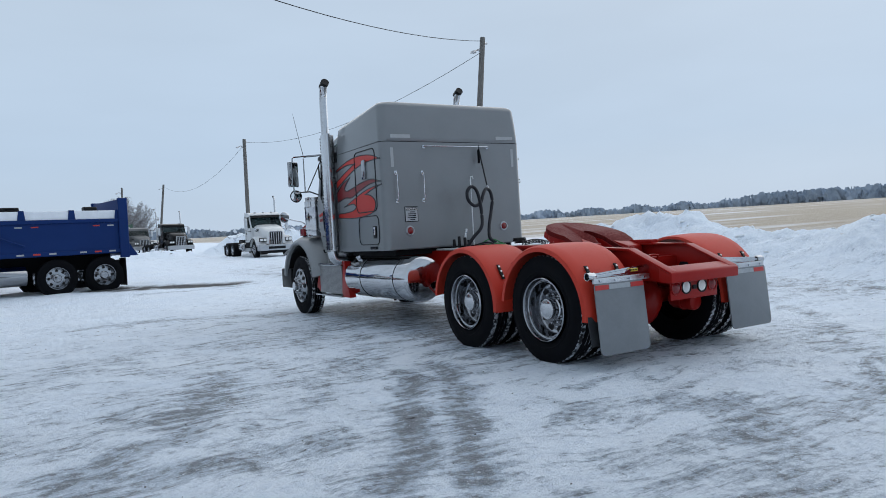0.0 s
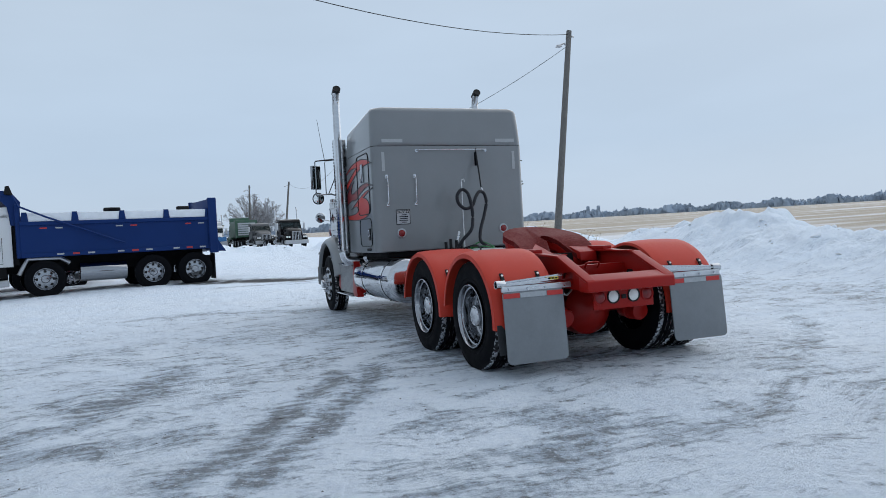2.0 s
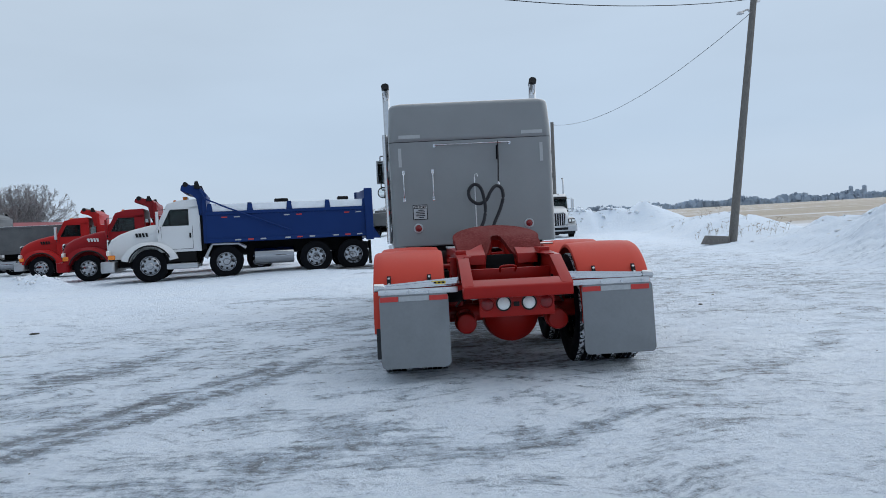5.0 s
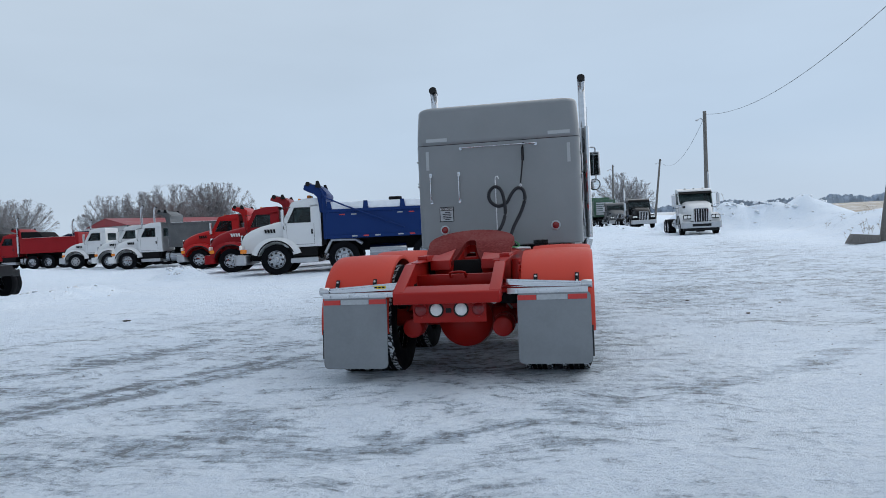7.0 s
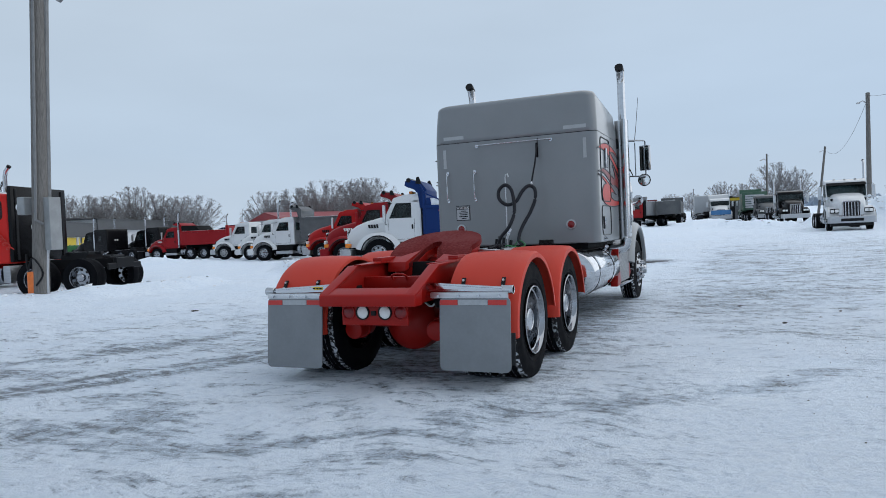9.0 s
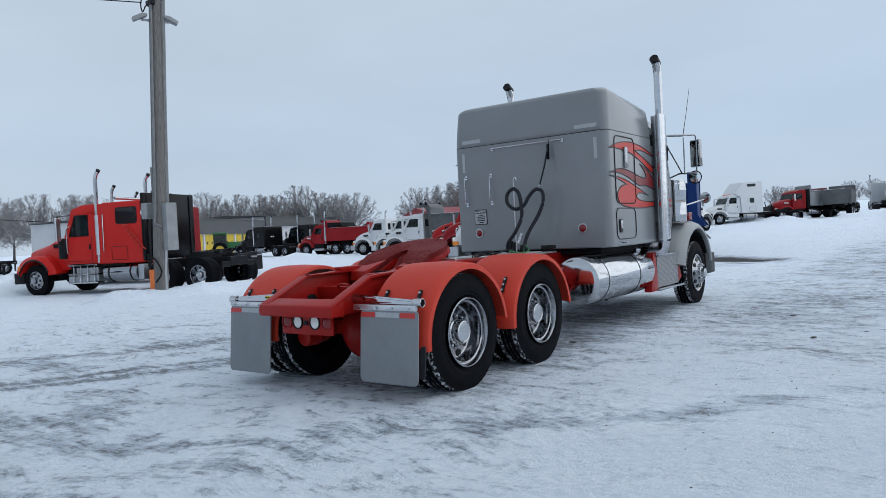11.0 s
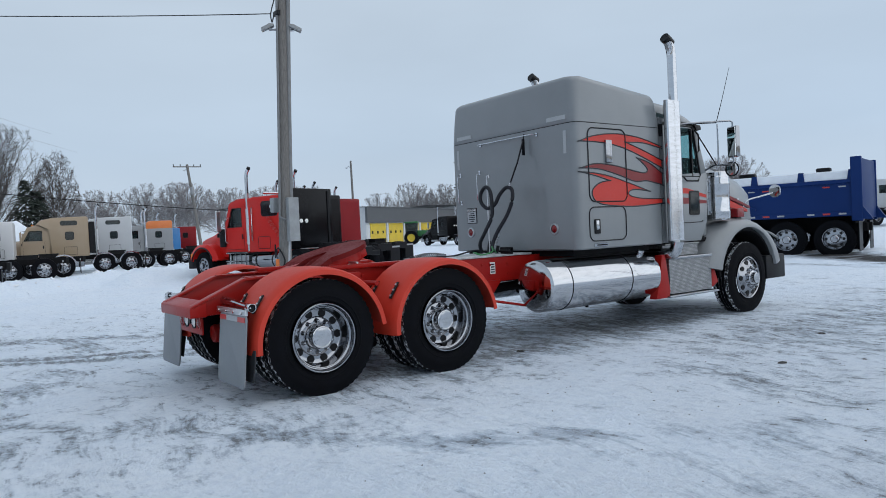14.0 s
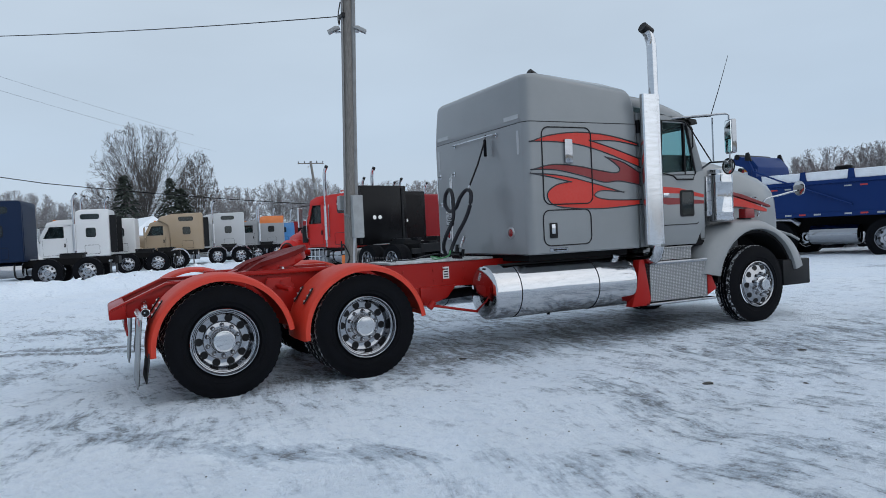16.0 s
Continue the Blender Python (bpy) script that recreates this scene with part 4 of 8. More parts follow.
for kk in (0.8, 0.55, 0.3, 0.1):
    cur = []
    for v in last:
        x, y = v.co.x * kk, 4.15 + (v.co.y - 4.15) * kk
        f = min(1.0, max(0.0, (y - 4.50) / 0.50))
        z0 = SEAM + 0.545 - 0.27 * f * f + 0.03 * math.sin(max(0.0, min(1.0, (y - 3.35) / 1.65)) * math.pi) + 0.045 * (1 - (x / SW) ** 2)
        cur.append(top.verts.new((x, y, z0)))
    for i in range(32):
        top.faces.new((prev[i], prev[(i + 1) % 32], cur[(i + 1) % 32], cur[i]))
    prev = cur
top.faces.new(prev)
part("sleeper_roof", top, GREY, truck, "rounded grey sleeper roof", 50)
part("roof_seam", tube([(x, y, SEAM) for x, y, z in ring_at(SEAM, 0.006, 0.10)], 0.006, 6, loop=True), BLACK, truck)
part("sleeper_floor", box(-1.0, 1.0, 3.45, 4.9, 1.02, 1.10, 0.01), DARK, truck)

# back wall fittings
BY = SY0 - 0.001
bar = tube([(-0.52, BY, 2.535), (-0.515, BY - 0.05, 2.54), (-0.48, BY - 0.055, 2.542), (0.52, BY - 0.055, 2.542), (0.555, BY - 0.05, 2.54), (0.56, BY, 2.535)], 0.0075, 10)
hb = part("hose_bar", bar, CHROME, truck, "thin chrome hose rail")
for x in (-0.52, 0.56):
    part("rail_foot", cyl((x, BY + 0.002, 2.535), (x, BY - 0.012, 2.535), 0.024, n=14), CHROME, hb)
for x in (-0.985, -0.565):
    g = part("grab_handle", tube([(x, BY, 2.17), (x, BY - 0.045, 2.165), (x, BY - 0.055, 2.14), (x, BY - 0.055, 1.81), (x, BY - 0.045, 1.785), (x, BY, 1.78)], 0.0085, 10), CHROME, truck, "vertical chrome grab handle")
    for z in (2.17, 1.78):
        part("handle_foot", box(x - 0.02, x + 0.02, BY - 0.008, BY + 0.003, z - 0.03, z + 0.03, 0.004), CHROME, g)
sg = part("warning_sign", box(-0.875, -0.665, BY - 0.006, BY + 0.002, 1.485, 1.70, 0.002, 1), BLACK, truck, "small black and grey warning sign")
part("sign_face", box(-0.865, -0.675, BY - 0.009, BY - 0.005, 1.495, 1.69), TAPE_SILVER, sg)
part("sign_header", box(-0.858, -0.682, BY - 0.011, BY - 0.008, 1.645, 1.684), BLACK, sg)
text_part("sign_word", "WARNING", 0.040, PAPER, sg, pose(-0.77, BY - 0.0125, 1.664, 90, 0, 0))
for i, (a, b) in enumerate(((0.06, 0.12), (0.02, 0.16), (0.03, 0.15), (0.02, 0.16), (0.06, 0.12))):
    part("sign_print", box(-0.85 + a * 0.9, -0.70 + (b - 0.16) * 0.5, BY - 0.011, BY - 0.008, 1.615 - i * 0.026, 1.627 - i * 0.026), BLACK, sg)
for x in (-0.805, 0.80):
    ring = lathe([(0.046, 0.0), (0.05, 0.016), (0.066, 0.014), (0.07, 0.0)], 28, pose(x, BY + 0.002, 1.362, 90, 0, 0))
    rg = part("rear_lamp", ring, DULL_ALU, truck, "round red lamp in a dull metal ring")
    part("lens", lens(0.048, 0.02), RED_LENS, rg, "", 40, pose(x, BY - 0.008, 1.362, 90, 0, 0))
for x0, x1, z0, z1 in ((-1.03, -0.72, 2.655, 2.705), (0.74, 1.05, 2.655, 2.705), (-1.045, -1.00, 2.25, 2.52), (1.00, 1.045, 2.25, 2.52)):
    part("reflective_tape", box(x0, x1, BY - 0.003, BY + 0.012, z0, z1), FADED_TAPE, truck, "faded silver reflective tape")
part("hose_strap", tube([(0.39, BY - 0.055, 2.56), (0.385, BY - 0.06, 2.50), (0.37, 3.18, 2.2), (0.345, 3.07, 1.95)], 0.011, 6), BLACK, truck, "black hanging strap")
part("strap_knob", cyl((0.378, BY - 0.06, 2.50), (0.375, BY - 0.06, 2.30), 0.019, n=10, bev=0.006), RUBBER, truck)
part("hose_hook", tube([(0.345, 3.07, 1.96), (0.335, 3.06, 1.925), (0.36, 3.06, 1.92), (0.345, 3.07, 1.96)], 0.008, 6, 3), CHROME, truck)
part("air_hose", tube([(-0.12, 2.95, 1.10), (-0.06, 2.88, 1.22), (0.07, 2.86, 1.36), (0.13, 2.93, 1.55), (0.12, 2.95, 1.74), (0.08, 2.96, 1.88), (0.00, 2.96, 1.93), (-0.08, 2.95, 1.86), (-0.075, 2.94, 1.74), (0.03, 2.95, 1.66),
                       (0.15, 2.97, 1.70), (0.22, 3.0, 1.82), (0.30, 3.04, 1.90), (0.38, 3.06, 1.87), (0.40, 3.04, 1.74), (0.34, 3.0, 1.56), (0.24, 2.92, 1.36), (0.20, 2.86, 1.20), (0.26, 2.80, 1.12)], 0.024, 10, 6), HOSE, truck, "looped black spiral-wrapped air hose")
part("hose_tender", tube([(0.005, 2.98, 1.08), (0.005, 2.98, 2.02), (0.01, 2.98, 2.07), (0.04, 2.98, 2.08), (0.05, 2.98, 2.04)], 0.008, 8), BRUSHED, truck, "upright chrome hose tender")
for i, (x, y, h) in enumerate(((-0.16, 3.10, 0.16), (-0.09, 3.06, 0.14), (-0.22, 3.14, 0.12), (0.0, 3.1, 0.10))):
    part("connector", cyl((x, y, 1.08), (x + 0.01, y + 0.02, 1.08 + h), 0.022, n=10, bev=0.004), BLACK, truck)
part("connector", cyl((-0.05, 3.12, 1.2), (0.0, 3.15, 1.34), 0.018, n=8), BRUSHED, truck)
coil = [(0.52 + 0.016 * k / 6, 2.72 + 0.028 * math.cos(k * math.pi / 3), 1.135 + 0.04 * math.sin(k * math.pi / 3)) for k in range(72)]
part("coiled_cable", tube(coil, 0.007, 5), BLACK, truck, "black coiled cable")
part("air_line", tube([(0.10, 3.0, 1.10), (0.20, 2.85, 1.18), (0.32, 2.75, 1.12), (0.28, 2.6, 1.09), (0.12, 2.62, 1.12), (0.02, 2.8, 1.09)], 0.009, 6, 6), GREEN_HOSE, truck, "green air line")
part("air_line", tube([(-0.02, 2.95, 1.10), (0.05, 2.7, 1.14), (0.0, 2.4, 1.09), (-0.1, 2.2, 1.09)], 0.011, 6, 6), HOSE, truck)


# sides: doors, handles and painted flames
def ears(ps):
    """Cuts a simple polygon into triangles, ear by ear."""
    def turn(a, b, c):
        return (b[0] - a[0]) * (c[1] - a[1]) - (b[1] - a[1]) * (c[0] - a[0])

    left = list(range(len(ps)))
    if sum(turn((0, 0), ps[i - 1], ps[i]) for i in left) < 0:
        left.reverse()
    out = []
    while len(left) > 3:
        best = None
        for k in range(len(left)):
            i, j, m = left[k - 1], left[k], left[(k + 1) % len(left)]
            area = turn(ps[i], ps[j], ps[m])
            if area <= 1e-9:
                continue
            if any(turn(ps[i], ps[j], ps[q]) > -1e-10 and turn(ps[j], ps[m], ps[q]) > -1e-10 and turn(ps[m], ps[i], ps[q]) > -1e-10 for q in left if q not in (i, j, m)):
                continue
            best = k
            break
        if best is None:
            best = min(range(len(left)), key=lambda k: abs(turn(ps[left[k - 1]], ps[left[k]], ps[left[(k + 1) % len(left)]])))
        else:
            out.append((left[best - 1], left[best], left[(best + 1) % len(left)]))
        left.pop(best)
    return out + [tuple(left)]


def decal(name, pts, s, mat, off, per=5):
    ps = []
    for p in smoothed([(y, z, 0) for y, z in pts], per, True):
        if not ps or math.hypot(p.x - ps[-1][0], p.y - ps[-1][1]) > 0.004:
            ps.append((p.x, p.y))
    x = s * (SW + off)
    bm = bmnew()
    vs = [bm.verts.new((x, y, z)) for y, z in ps]
    wv = [bm.verts.new((s * SW, y, z)) for y, z in ps]
    for tri in ears(ps):
        bm.faces.new([vs[i] for i in tri])
    for i in range(len(vs)):
        j = (i + 1) % len(vs)
        bm.faces.new((vs[i], vs[j], wv[j], wv[i]))
    d = part(name, bm, mat, truck, "", 0)
    part("pinstripe", tube([(x, y, z) for y, z in ps], 0.0075, 5, loop=True), DECAL_LINE, d)
    return d


FLAME_A = [(3.42, 2.38), (3.42, 2.38), (3.66, 2.45), (4.0, 2.49), (4.3, 2.485), (4.6, 2.45), (4.96, 2.37), (4.96, 2.37), (4.96, 2.345), (4.96, 2.345), (4.6, 2.40), (4.26, 2.395), (4.26, 2.395), (4.58, 2.31), (4.97, 2.19), (4.97, 2.19), (4.97, 2.09), (4.97, 2.09), (4.6, 2.215), (4.29, 2.305), (4.0, 2.36), (3.7, 2.38)]
FLAME_B = [(3.43, 2.065), (3.43, 2.065), (3.7, 2.12), (4.05, 2.10), (4.35, 2.05), (4.60, 2.02), (4.67, 2.06), (4.60, 2.13), (4.47, 2.205), (4.47, 2.205), (4.71, 2.15), (4.97, 2.02), (4.97, 2.02), (4.97, 1.87), (4.97, 1.87), (4.66, 1.92), (4.42, 1.91), (4.12, 1.985), (3.76, 2.055)]
FLAME_C = [(3.41, 2.02), (3.41, 2.02), (3.68, 1.975), (3.93, 1.92), (3.93, 1.92), (3.74, 1.885), (3.61, 1.79), (3.67, 1.67), (3.90, 1.62), (4.4, 1.60), (4.96, 1.63), (4.96, 1.63), (4.96, 1.69), (4.96, 1.69), (4.5, 1.70), (4.28, 1.75), (4.38, 1.81), (4.69, 1.79), (4.69, 1.79), (4.34, 1.88), (3.97, 1.965), (3.69, 2.005)]
for s in (1, -1):
    decal("flame_stripe", FLAME_A, s, DECAL_RED, 0.003)
    decal("flame_stripe", FLAME_B, s, DECAL_DARK, 0.003)
    decal("flame_stripe", FLAME_C, s, DECAL_RED, 0.003)
    x = s * (SW + 0.004)
    dr = part("sleeper_door_seal", tube([(x, y, z) for y, z in rounded(3.56, 4.25, 1.665, 2.545, 0.09)], 0.008, 6, loop=True), BLACK, truck, "black door seal")
    part("latch_plate", box(s * SW, s * (SW + 0.03), 3.86, 3.97, 2.135, 2.41, 0.012), POLISHED, truck, "polished latch plate")
    part("compartment_seal", tube([(x, y, z) for y, z in rounded(3.54, 4.21, 1.195, 1.60, 0.09)], 0.007, 6, loop=True), BLACK, truck, "black seal of the luggage door")
    hd = part("compartment_handle", box(s * SW, s * (SW + 0.014), 3.62, 3.725, 1.28, 1.455, 0.01), BLACK, truck, "black recessed handle")
    part("handle_lever", box(s * (SW + 0.012), s * (SW + 0.03), 3.635, 3.685, 1.33, 1.44, 0.008), CHROME, hd)
    part("badge", box(s * SW, s * (SW + 0.006), 3.61, 3.86, 1.125, 1.165, 0.002, 1), POLISHED, truck, "small chrome maker's plate")
    part("badge_print", box(s * (SW + 0.005), s * (SW + 0.008), 3.66, 3.84, 1.137, 1.153), BLACK, truck)
    part("gap_cover", box(s * 1.05, s * 1.165, 4.98, 5.06, 1.12, 2.75, 0.01), FENDER_GREY, truck, "grey gap seal between sleeper and cab")

    # exhaust
    gx0, gx1 = 1.17, 1.335
    guard = prism(rounded(4.94, 5.215, 1.255, 1.335, 0.03, 3), 1.14, 2.95, "z", 0.0)
    for v in guard.verts:
        v.co = (s * v.co.y, v.co.x, v.co.z)
    gd = part("exhaust_guard", guard, STAINLESS, truck, "tall stainless exhaust heat shield")
    for i in range(34 if s < 0 else 0):
        part("guard_hole", cyl((s * 1.3345, 5.195, 1.18 + i * 0.052), (s * 1.337, 5.195, 1.18 + i * 0.052), 0.012, n=8), BLACK, gd)
    part("guard_clamp", box(s * 1.10, s * 1.20, 4.97, 5.0, 2.50, 2.66, 0.008), BLACK, gd)
    px = s * 1.245
    path = [(px, 5.19, 2.9), (px, 5.19, 3.45), (px, 5.187, 3.55), (px, 5.172, 3.635), (px, 5.14, 3.70), (px, 5.10, 3.742), (px, 5.06, 3.768)]
    st = part("exhaust_pipe", tube(path, 0.060, 24), CHROME, truck, "chrome exhaust stack with a swept end")
    tip = lathe([(0.0625, -0.13), (0.064, -0.05), (0.064, 0.012), (0.060, 0.016), (0, 0.012)], 24, along((px, 5.063, 3.767), (px, 4.99, 3.805)))
    part("stack_mouth", tip, BLACK, st, "sooty black stack mouth")
    part("muffler", cyl((s * 1.20, 5.16, 1.1), (s * 1.20, 5.16, 2.95), 0.075, n=18), BRUSHED, truck, "steel muffler behind the heat shield")
    part("stack_elbow", tube([(s * 0.7, 5.1, 0.95), (s * 1.0, 5.12, 0.95), (s * 1.2, 5.15, 0.98), (s * 1.25, 5.16, 1.12)], 0.085, 16, 4), CHROME, truck, "chrome exhaust elbow")

    # fuel tank
    tk = lathe([(0, -0.022), (0.10, -0.019), (0.18, -0.010), (0.245, 0.004), (0.283, 0.016), (0.300, 0.032), (0.306, 0.06), (0.306, 1.96), (0.300, 1.995), (0.275, 2.02), (0.2, 2.03), (0, 2.03)], 48, pose(s * 0.885, 2.875, 0.70, -90, 0, 0))
    tank = part("fuel_tank", tk, CHROME, truck, "polished round fuel tank", 30)
    for yy in (3.26, 4.34):
        part("tank_band", lathe([(0.307, -0.04), (0.311, -0.038), (0.311, 0.038), (0.307, 0.04)], 48, pose(s * 0.885, yy, 0.70, -90, 0, 0)), CHROME, tank, "polished tank strap")
        part("strap_rubber", lathe([(0.305, -0.047), (0.310, -0.047), (0.310, -0.037), (0.305, -0.037)], 48, pose(s * 0.885, yy, 0.70, -90, 0, 0)), DARK, tank)
    part("filler_cap", cyl((s * 0.98, 4.70, 0.98), (s * 1.01, 4.70, 1.04), 0.055, n=20, bev=0.01), CHROME, tank)
    part("tank_step", box(s * 0.86, s * 1.0, 3.1, 4.8, 0.995, 1.012, 0.004), DARK, tank)
    part("drain_plug", cyl((s * 0.9, 3.75, 0.40), (s * 0.9, 3.75, 0.375), 0.02, n=8), DARK, tank)

    # steps and tool box
    sb = part("step_box", prism(rounded(5.13, 6.10, 0.42, 0.88, 0.02, 3), s * 0.55, s * 1.13, "x"), DIAMOND, truck, "diamond-plate step box")
    part("upper_step_box", prism(rounded(5.12, 5.92, 0.92, 1.07, 0.02, 3), s * 0.6, s * 1.04, "x"), DIAMOND, truck, "diamond-plate upper step")
    part("step_tread", box(s * 0.95, s * 1.16, 5.10, 6.08, 0.875, 0.912, 0.008), POLISHED, sb, "polished step tread")
    part("step_tread", box(s * 0.95, s * 1.19, 5.05, 6.18, 0.375, 0.405, 0.008), POLISHED, sb, "polished bottom step")
    part("step_tread", box(s * 0.9, s * 1.07, 5.14, 5.92, 1.062, 1.085, 0.006), DIAMOND, sb)
    part("step_bracket", prism([(4.80, 0.38), (5.09, 0.38), (5.12, 0.46), (5.03, 0.95), (4.95, 0.95), (4.91, 0.62)], s * 1.04, s * 1.145, "x", 0.008), RED, truck, "red step bracket")
    part("step_bracket", prism([(6.08, 0.42), (6.26, 0.50), (6.16, 0.72), (6.08, 0.72)], s * 1.0, s * 1.13, "x", 0.008), RED, truck, "red step bracket")

# cab
CW = 1.04
for s in (1, -1):
    a, b = s * (CW - 0.045), s * CW
    lowp = [(5.02, 1.10), (6.02, 1.10), (6.18, 1.36), (6.22, 2.02), (6.19, 2.06), (5.45, 2.02), (5.02, 2.02)]
    part("cab_side", prism(lowp, a, b, "x", 0.01), GREY, truck, "grey cab side")
    part("cab_pillar", prism([(5.02, 2.015), (5.46, 2.015), (5.50, 2.70), (5.40, 2.72), (5.02, 2.74)], a, b, "x", 0.006), GREY, truck)
    part("windscreen_pillar", prism([(6.06, 2.03), (6.20, 2.05), (5.97, 2.72), (5.90, 2.72)], a, b, "x", 0.006), GREY, truck)
    part("door_header", prism([(5.02, 2.68), (5.98, 2.66), (5.93, 2.74), (5.02, 2.78)], a, b, "x", 0.006), GREY, truck)
    win = prism([(5.47, 2.03), (5.70, 2.0), (5.76, 1.98), (6.04, 2.02), (5.90, 2.67), (5.51, 2.68)], s * (CW - 0.03), s * (CW - 0.02), "x")
    dw = part("side_window", win, GLASS, truck, "tinted door glass")
    dw.visible_shadow = False
    part("window_seal", tube([(s * (CW + 0.001), y, z) for y, z in ((5.46, 2.03), (5.66, 1.99), (5.72, 1.94), (6.0, 1.94), (6.05, 2.02), (5.91, 2.66), (5.86, 2.69), (5.50, 2.69))], 0.013, 6, loop=True), BLACK, truck)
    part("vent_divider", box(s * (CW - 0.035), s * (CW + 0.002), 5.86, 5.885, 2.0, 2.66), BLACK, truck)
    # extra dark pane puts the dim cab interior into the lower glass
    part("window_lower", prism([(5.47, 2.03), (5.72, 1.99), (5.76, 1.95), (6.03, 1.95), (6.03, 2.25), (5.47, 2.26)], s * (CW - 0.034), s * (CW - 0.032), "x"), DARK_GLASS, truck, "dark pane standing for the dim cab behind the lower door glass")
    part("door_seal", tube([(s * (CW + 0.002), y, z) for y, z in rounded(5.36, 6.08, 1.36, 2.0, 0.05)][5:22], 0.006, 6), BLACK, truck)
    pw = part("door_port_window", prism(rounded(5.76, 6.0, 1.46, 1.80, 0.03, 4), s * CW, s * (CW + 0.008), "x"), BLACK, truck, "small black lower door window")
    part("port_glass", prism(rounded(5.785, 5.975, 1.485, 1.775, 0.02, 3), s * (CW + 0.008), s * (CW + 0.011), "x"), DARK_GLASS, pw)
    part("door_handle", box(s * CW, s * (CW + 0.03), 5.46, 5.56, 1.72, 1.77, 0.01), CHROME, truck, "chrome door handle")
    part("door_stripe", prism([(5.34, 1.86), (5.75, 1.83), (6.18, 1.74), (6.18, 1.70), (5.75, 1.76), (5.34, 1.77)], s * CW, s * (CW + 0.003), "x"), DECAL_RED, truck, "", 0)
    part("door_stripe", prism([(5.34, 1.72), (5.75, 1.70), (6.18, 1.66), (6.18, 1.62), (5.55, 1.62), (5.34, 1.66)], s * CW, s * (CW + 0.003), "x"), DECAL_DARK, truck, "", 0)
    part("entry_rail", tube([(s * (CW + 0.0), 6.0, 2.62), (s * (CW + 0.04), 5.98, 2.58), (s * (CW + 0.04), 5.98, 2.36), (s * CW, 5.98, 2.32)], 0.012, 8), BLACK, truck)
    part("visor_end", prism([(5.92, 2.62), (6.12, 2.66), (6.10, 2.72), (5.92, 2.74)], s * 0.5, s * 1.04, "x", 0.005), BLACK, truck)
rf = []
for yy, zz in ((5.0, 2.93), (5.3, 2.90), (5.6, 2.83), (5.85, 2.75), (6.0, 2.68)):
    rf.append([(-CW, yy, zz - 0.08), (-CW, yy, zz), (-CW + 0.05, yy, zz + 0.06), (-0.5, yy, zz + 0.10), (0.5, yy, zz + 0.10), (CW - 0.05, yy, zz + 0.06), (CW, yy, zz), (CW, yy, zz - 0.08)])
part("cab_roof", loft(rf), GREY, truck, "grey cab roof", 60)
part("windscreen", prism([(6.21, 2.04), (6.225, 2.04), (5.985, 2.70), (5.97, 2.70)], -0.98, 0.98, "x"), GLASS, truck, "tinted windscreen").visible_shadow = False
part("screen_post", box(-0.02, 0.02, 6.09, 6.11, 2.04, 2.70), BLACK, truck, "", 30)
# dark sheet stands for the unlit sleeper opening behind the cab
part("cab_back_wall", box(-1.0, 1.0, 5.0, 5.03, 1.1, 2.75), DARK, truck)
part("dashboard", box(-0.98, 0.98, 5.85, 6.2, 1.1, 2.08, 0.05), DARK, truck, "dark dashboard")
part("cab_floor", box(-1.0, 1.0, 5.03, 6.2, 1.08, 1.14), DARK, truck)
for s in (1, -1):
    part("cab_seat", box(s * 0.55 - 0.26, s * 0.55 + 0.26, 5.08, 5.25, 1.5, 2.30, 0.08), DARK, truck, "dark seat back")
part("steering_wheel", lathe([(0.21 + 0.018 * math.cos(radians(a)), 0.018 * math.sin(radians(a))) for a in range(0, 360, 45)], 24, pose(-0.5, 5.75, 2.08, 50, 0, 0), close=True), BLACK, truck)
for x in (-0.75, -0.4, 0.0, 0.4, 0.75):
    part("roof_marker", lathe([(0.0, 0.06), (0.03, 0.055), (0.05, 0.03), (0.055, 0)], 14, pose(x, 5.62, 2.915)), AMBER, truck, "amber roof marker lamp")
for s in (1, -1):
    part("air_horn", cyl((s * 0.3, 5.2, 2.96), (s * 0.3, 5.7, 2.92), 0.03, 0.06, n=14), CHROME, truck)

# hood and front fenders
hood = []
for yy, wx, zt in ((6.18, 0.80, 2.27), (6.5, 0.79, 2.25), (6.9, 0.76, 2.20), (7.35, 0.72, 2.12), (7.75, 0.68, 2.02), (8.0, 0.64, 1.92), (8.12, 0.59, 1.80)):
    ring = [(-wx, 0.95), (-wx, zt - 0.42), (-wx + 0.02, zt - 0.16), (-wx + 0.10, zt - 0.05), (-wx + 0.24, zt), (0, zt + 0.03), (wx - 0.24, zt), (wx - 0.10, zt - 0.05), (wx - 0.02, zt - 0.16), (wx, zt - 0.42), (wx, 0.95)]
    hood.append([(x, yy, z) for x, z in ring])
part("hood", loft(hood), GREY, truck, "long sloped grey bonnet", 50)
part("cowl", box(-0.98, 0.98, 6.15, 6.27, 1.15, 2.05, 0.04), GREY, truck)
gr = part("grille", box(-0.45, 0.45, 8.03, 8.06, 0.75, 1.5, 0.02), BLACK, truck, "chrome-barred grille")
for i in range(9):
    part("grille_bar", box(-0.42 + i * 0.1, -0.38 + i * 0.1, 8.06, 8.075, 0.78, 1.47), CHROME, gr)
part("bumper", prism(rounded(-1.16, 1.16, 7.72, 8.12, 0.1, 4), 0.46, 0.78, "z", 0.02), BLACK, truck, "black front bumper")
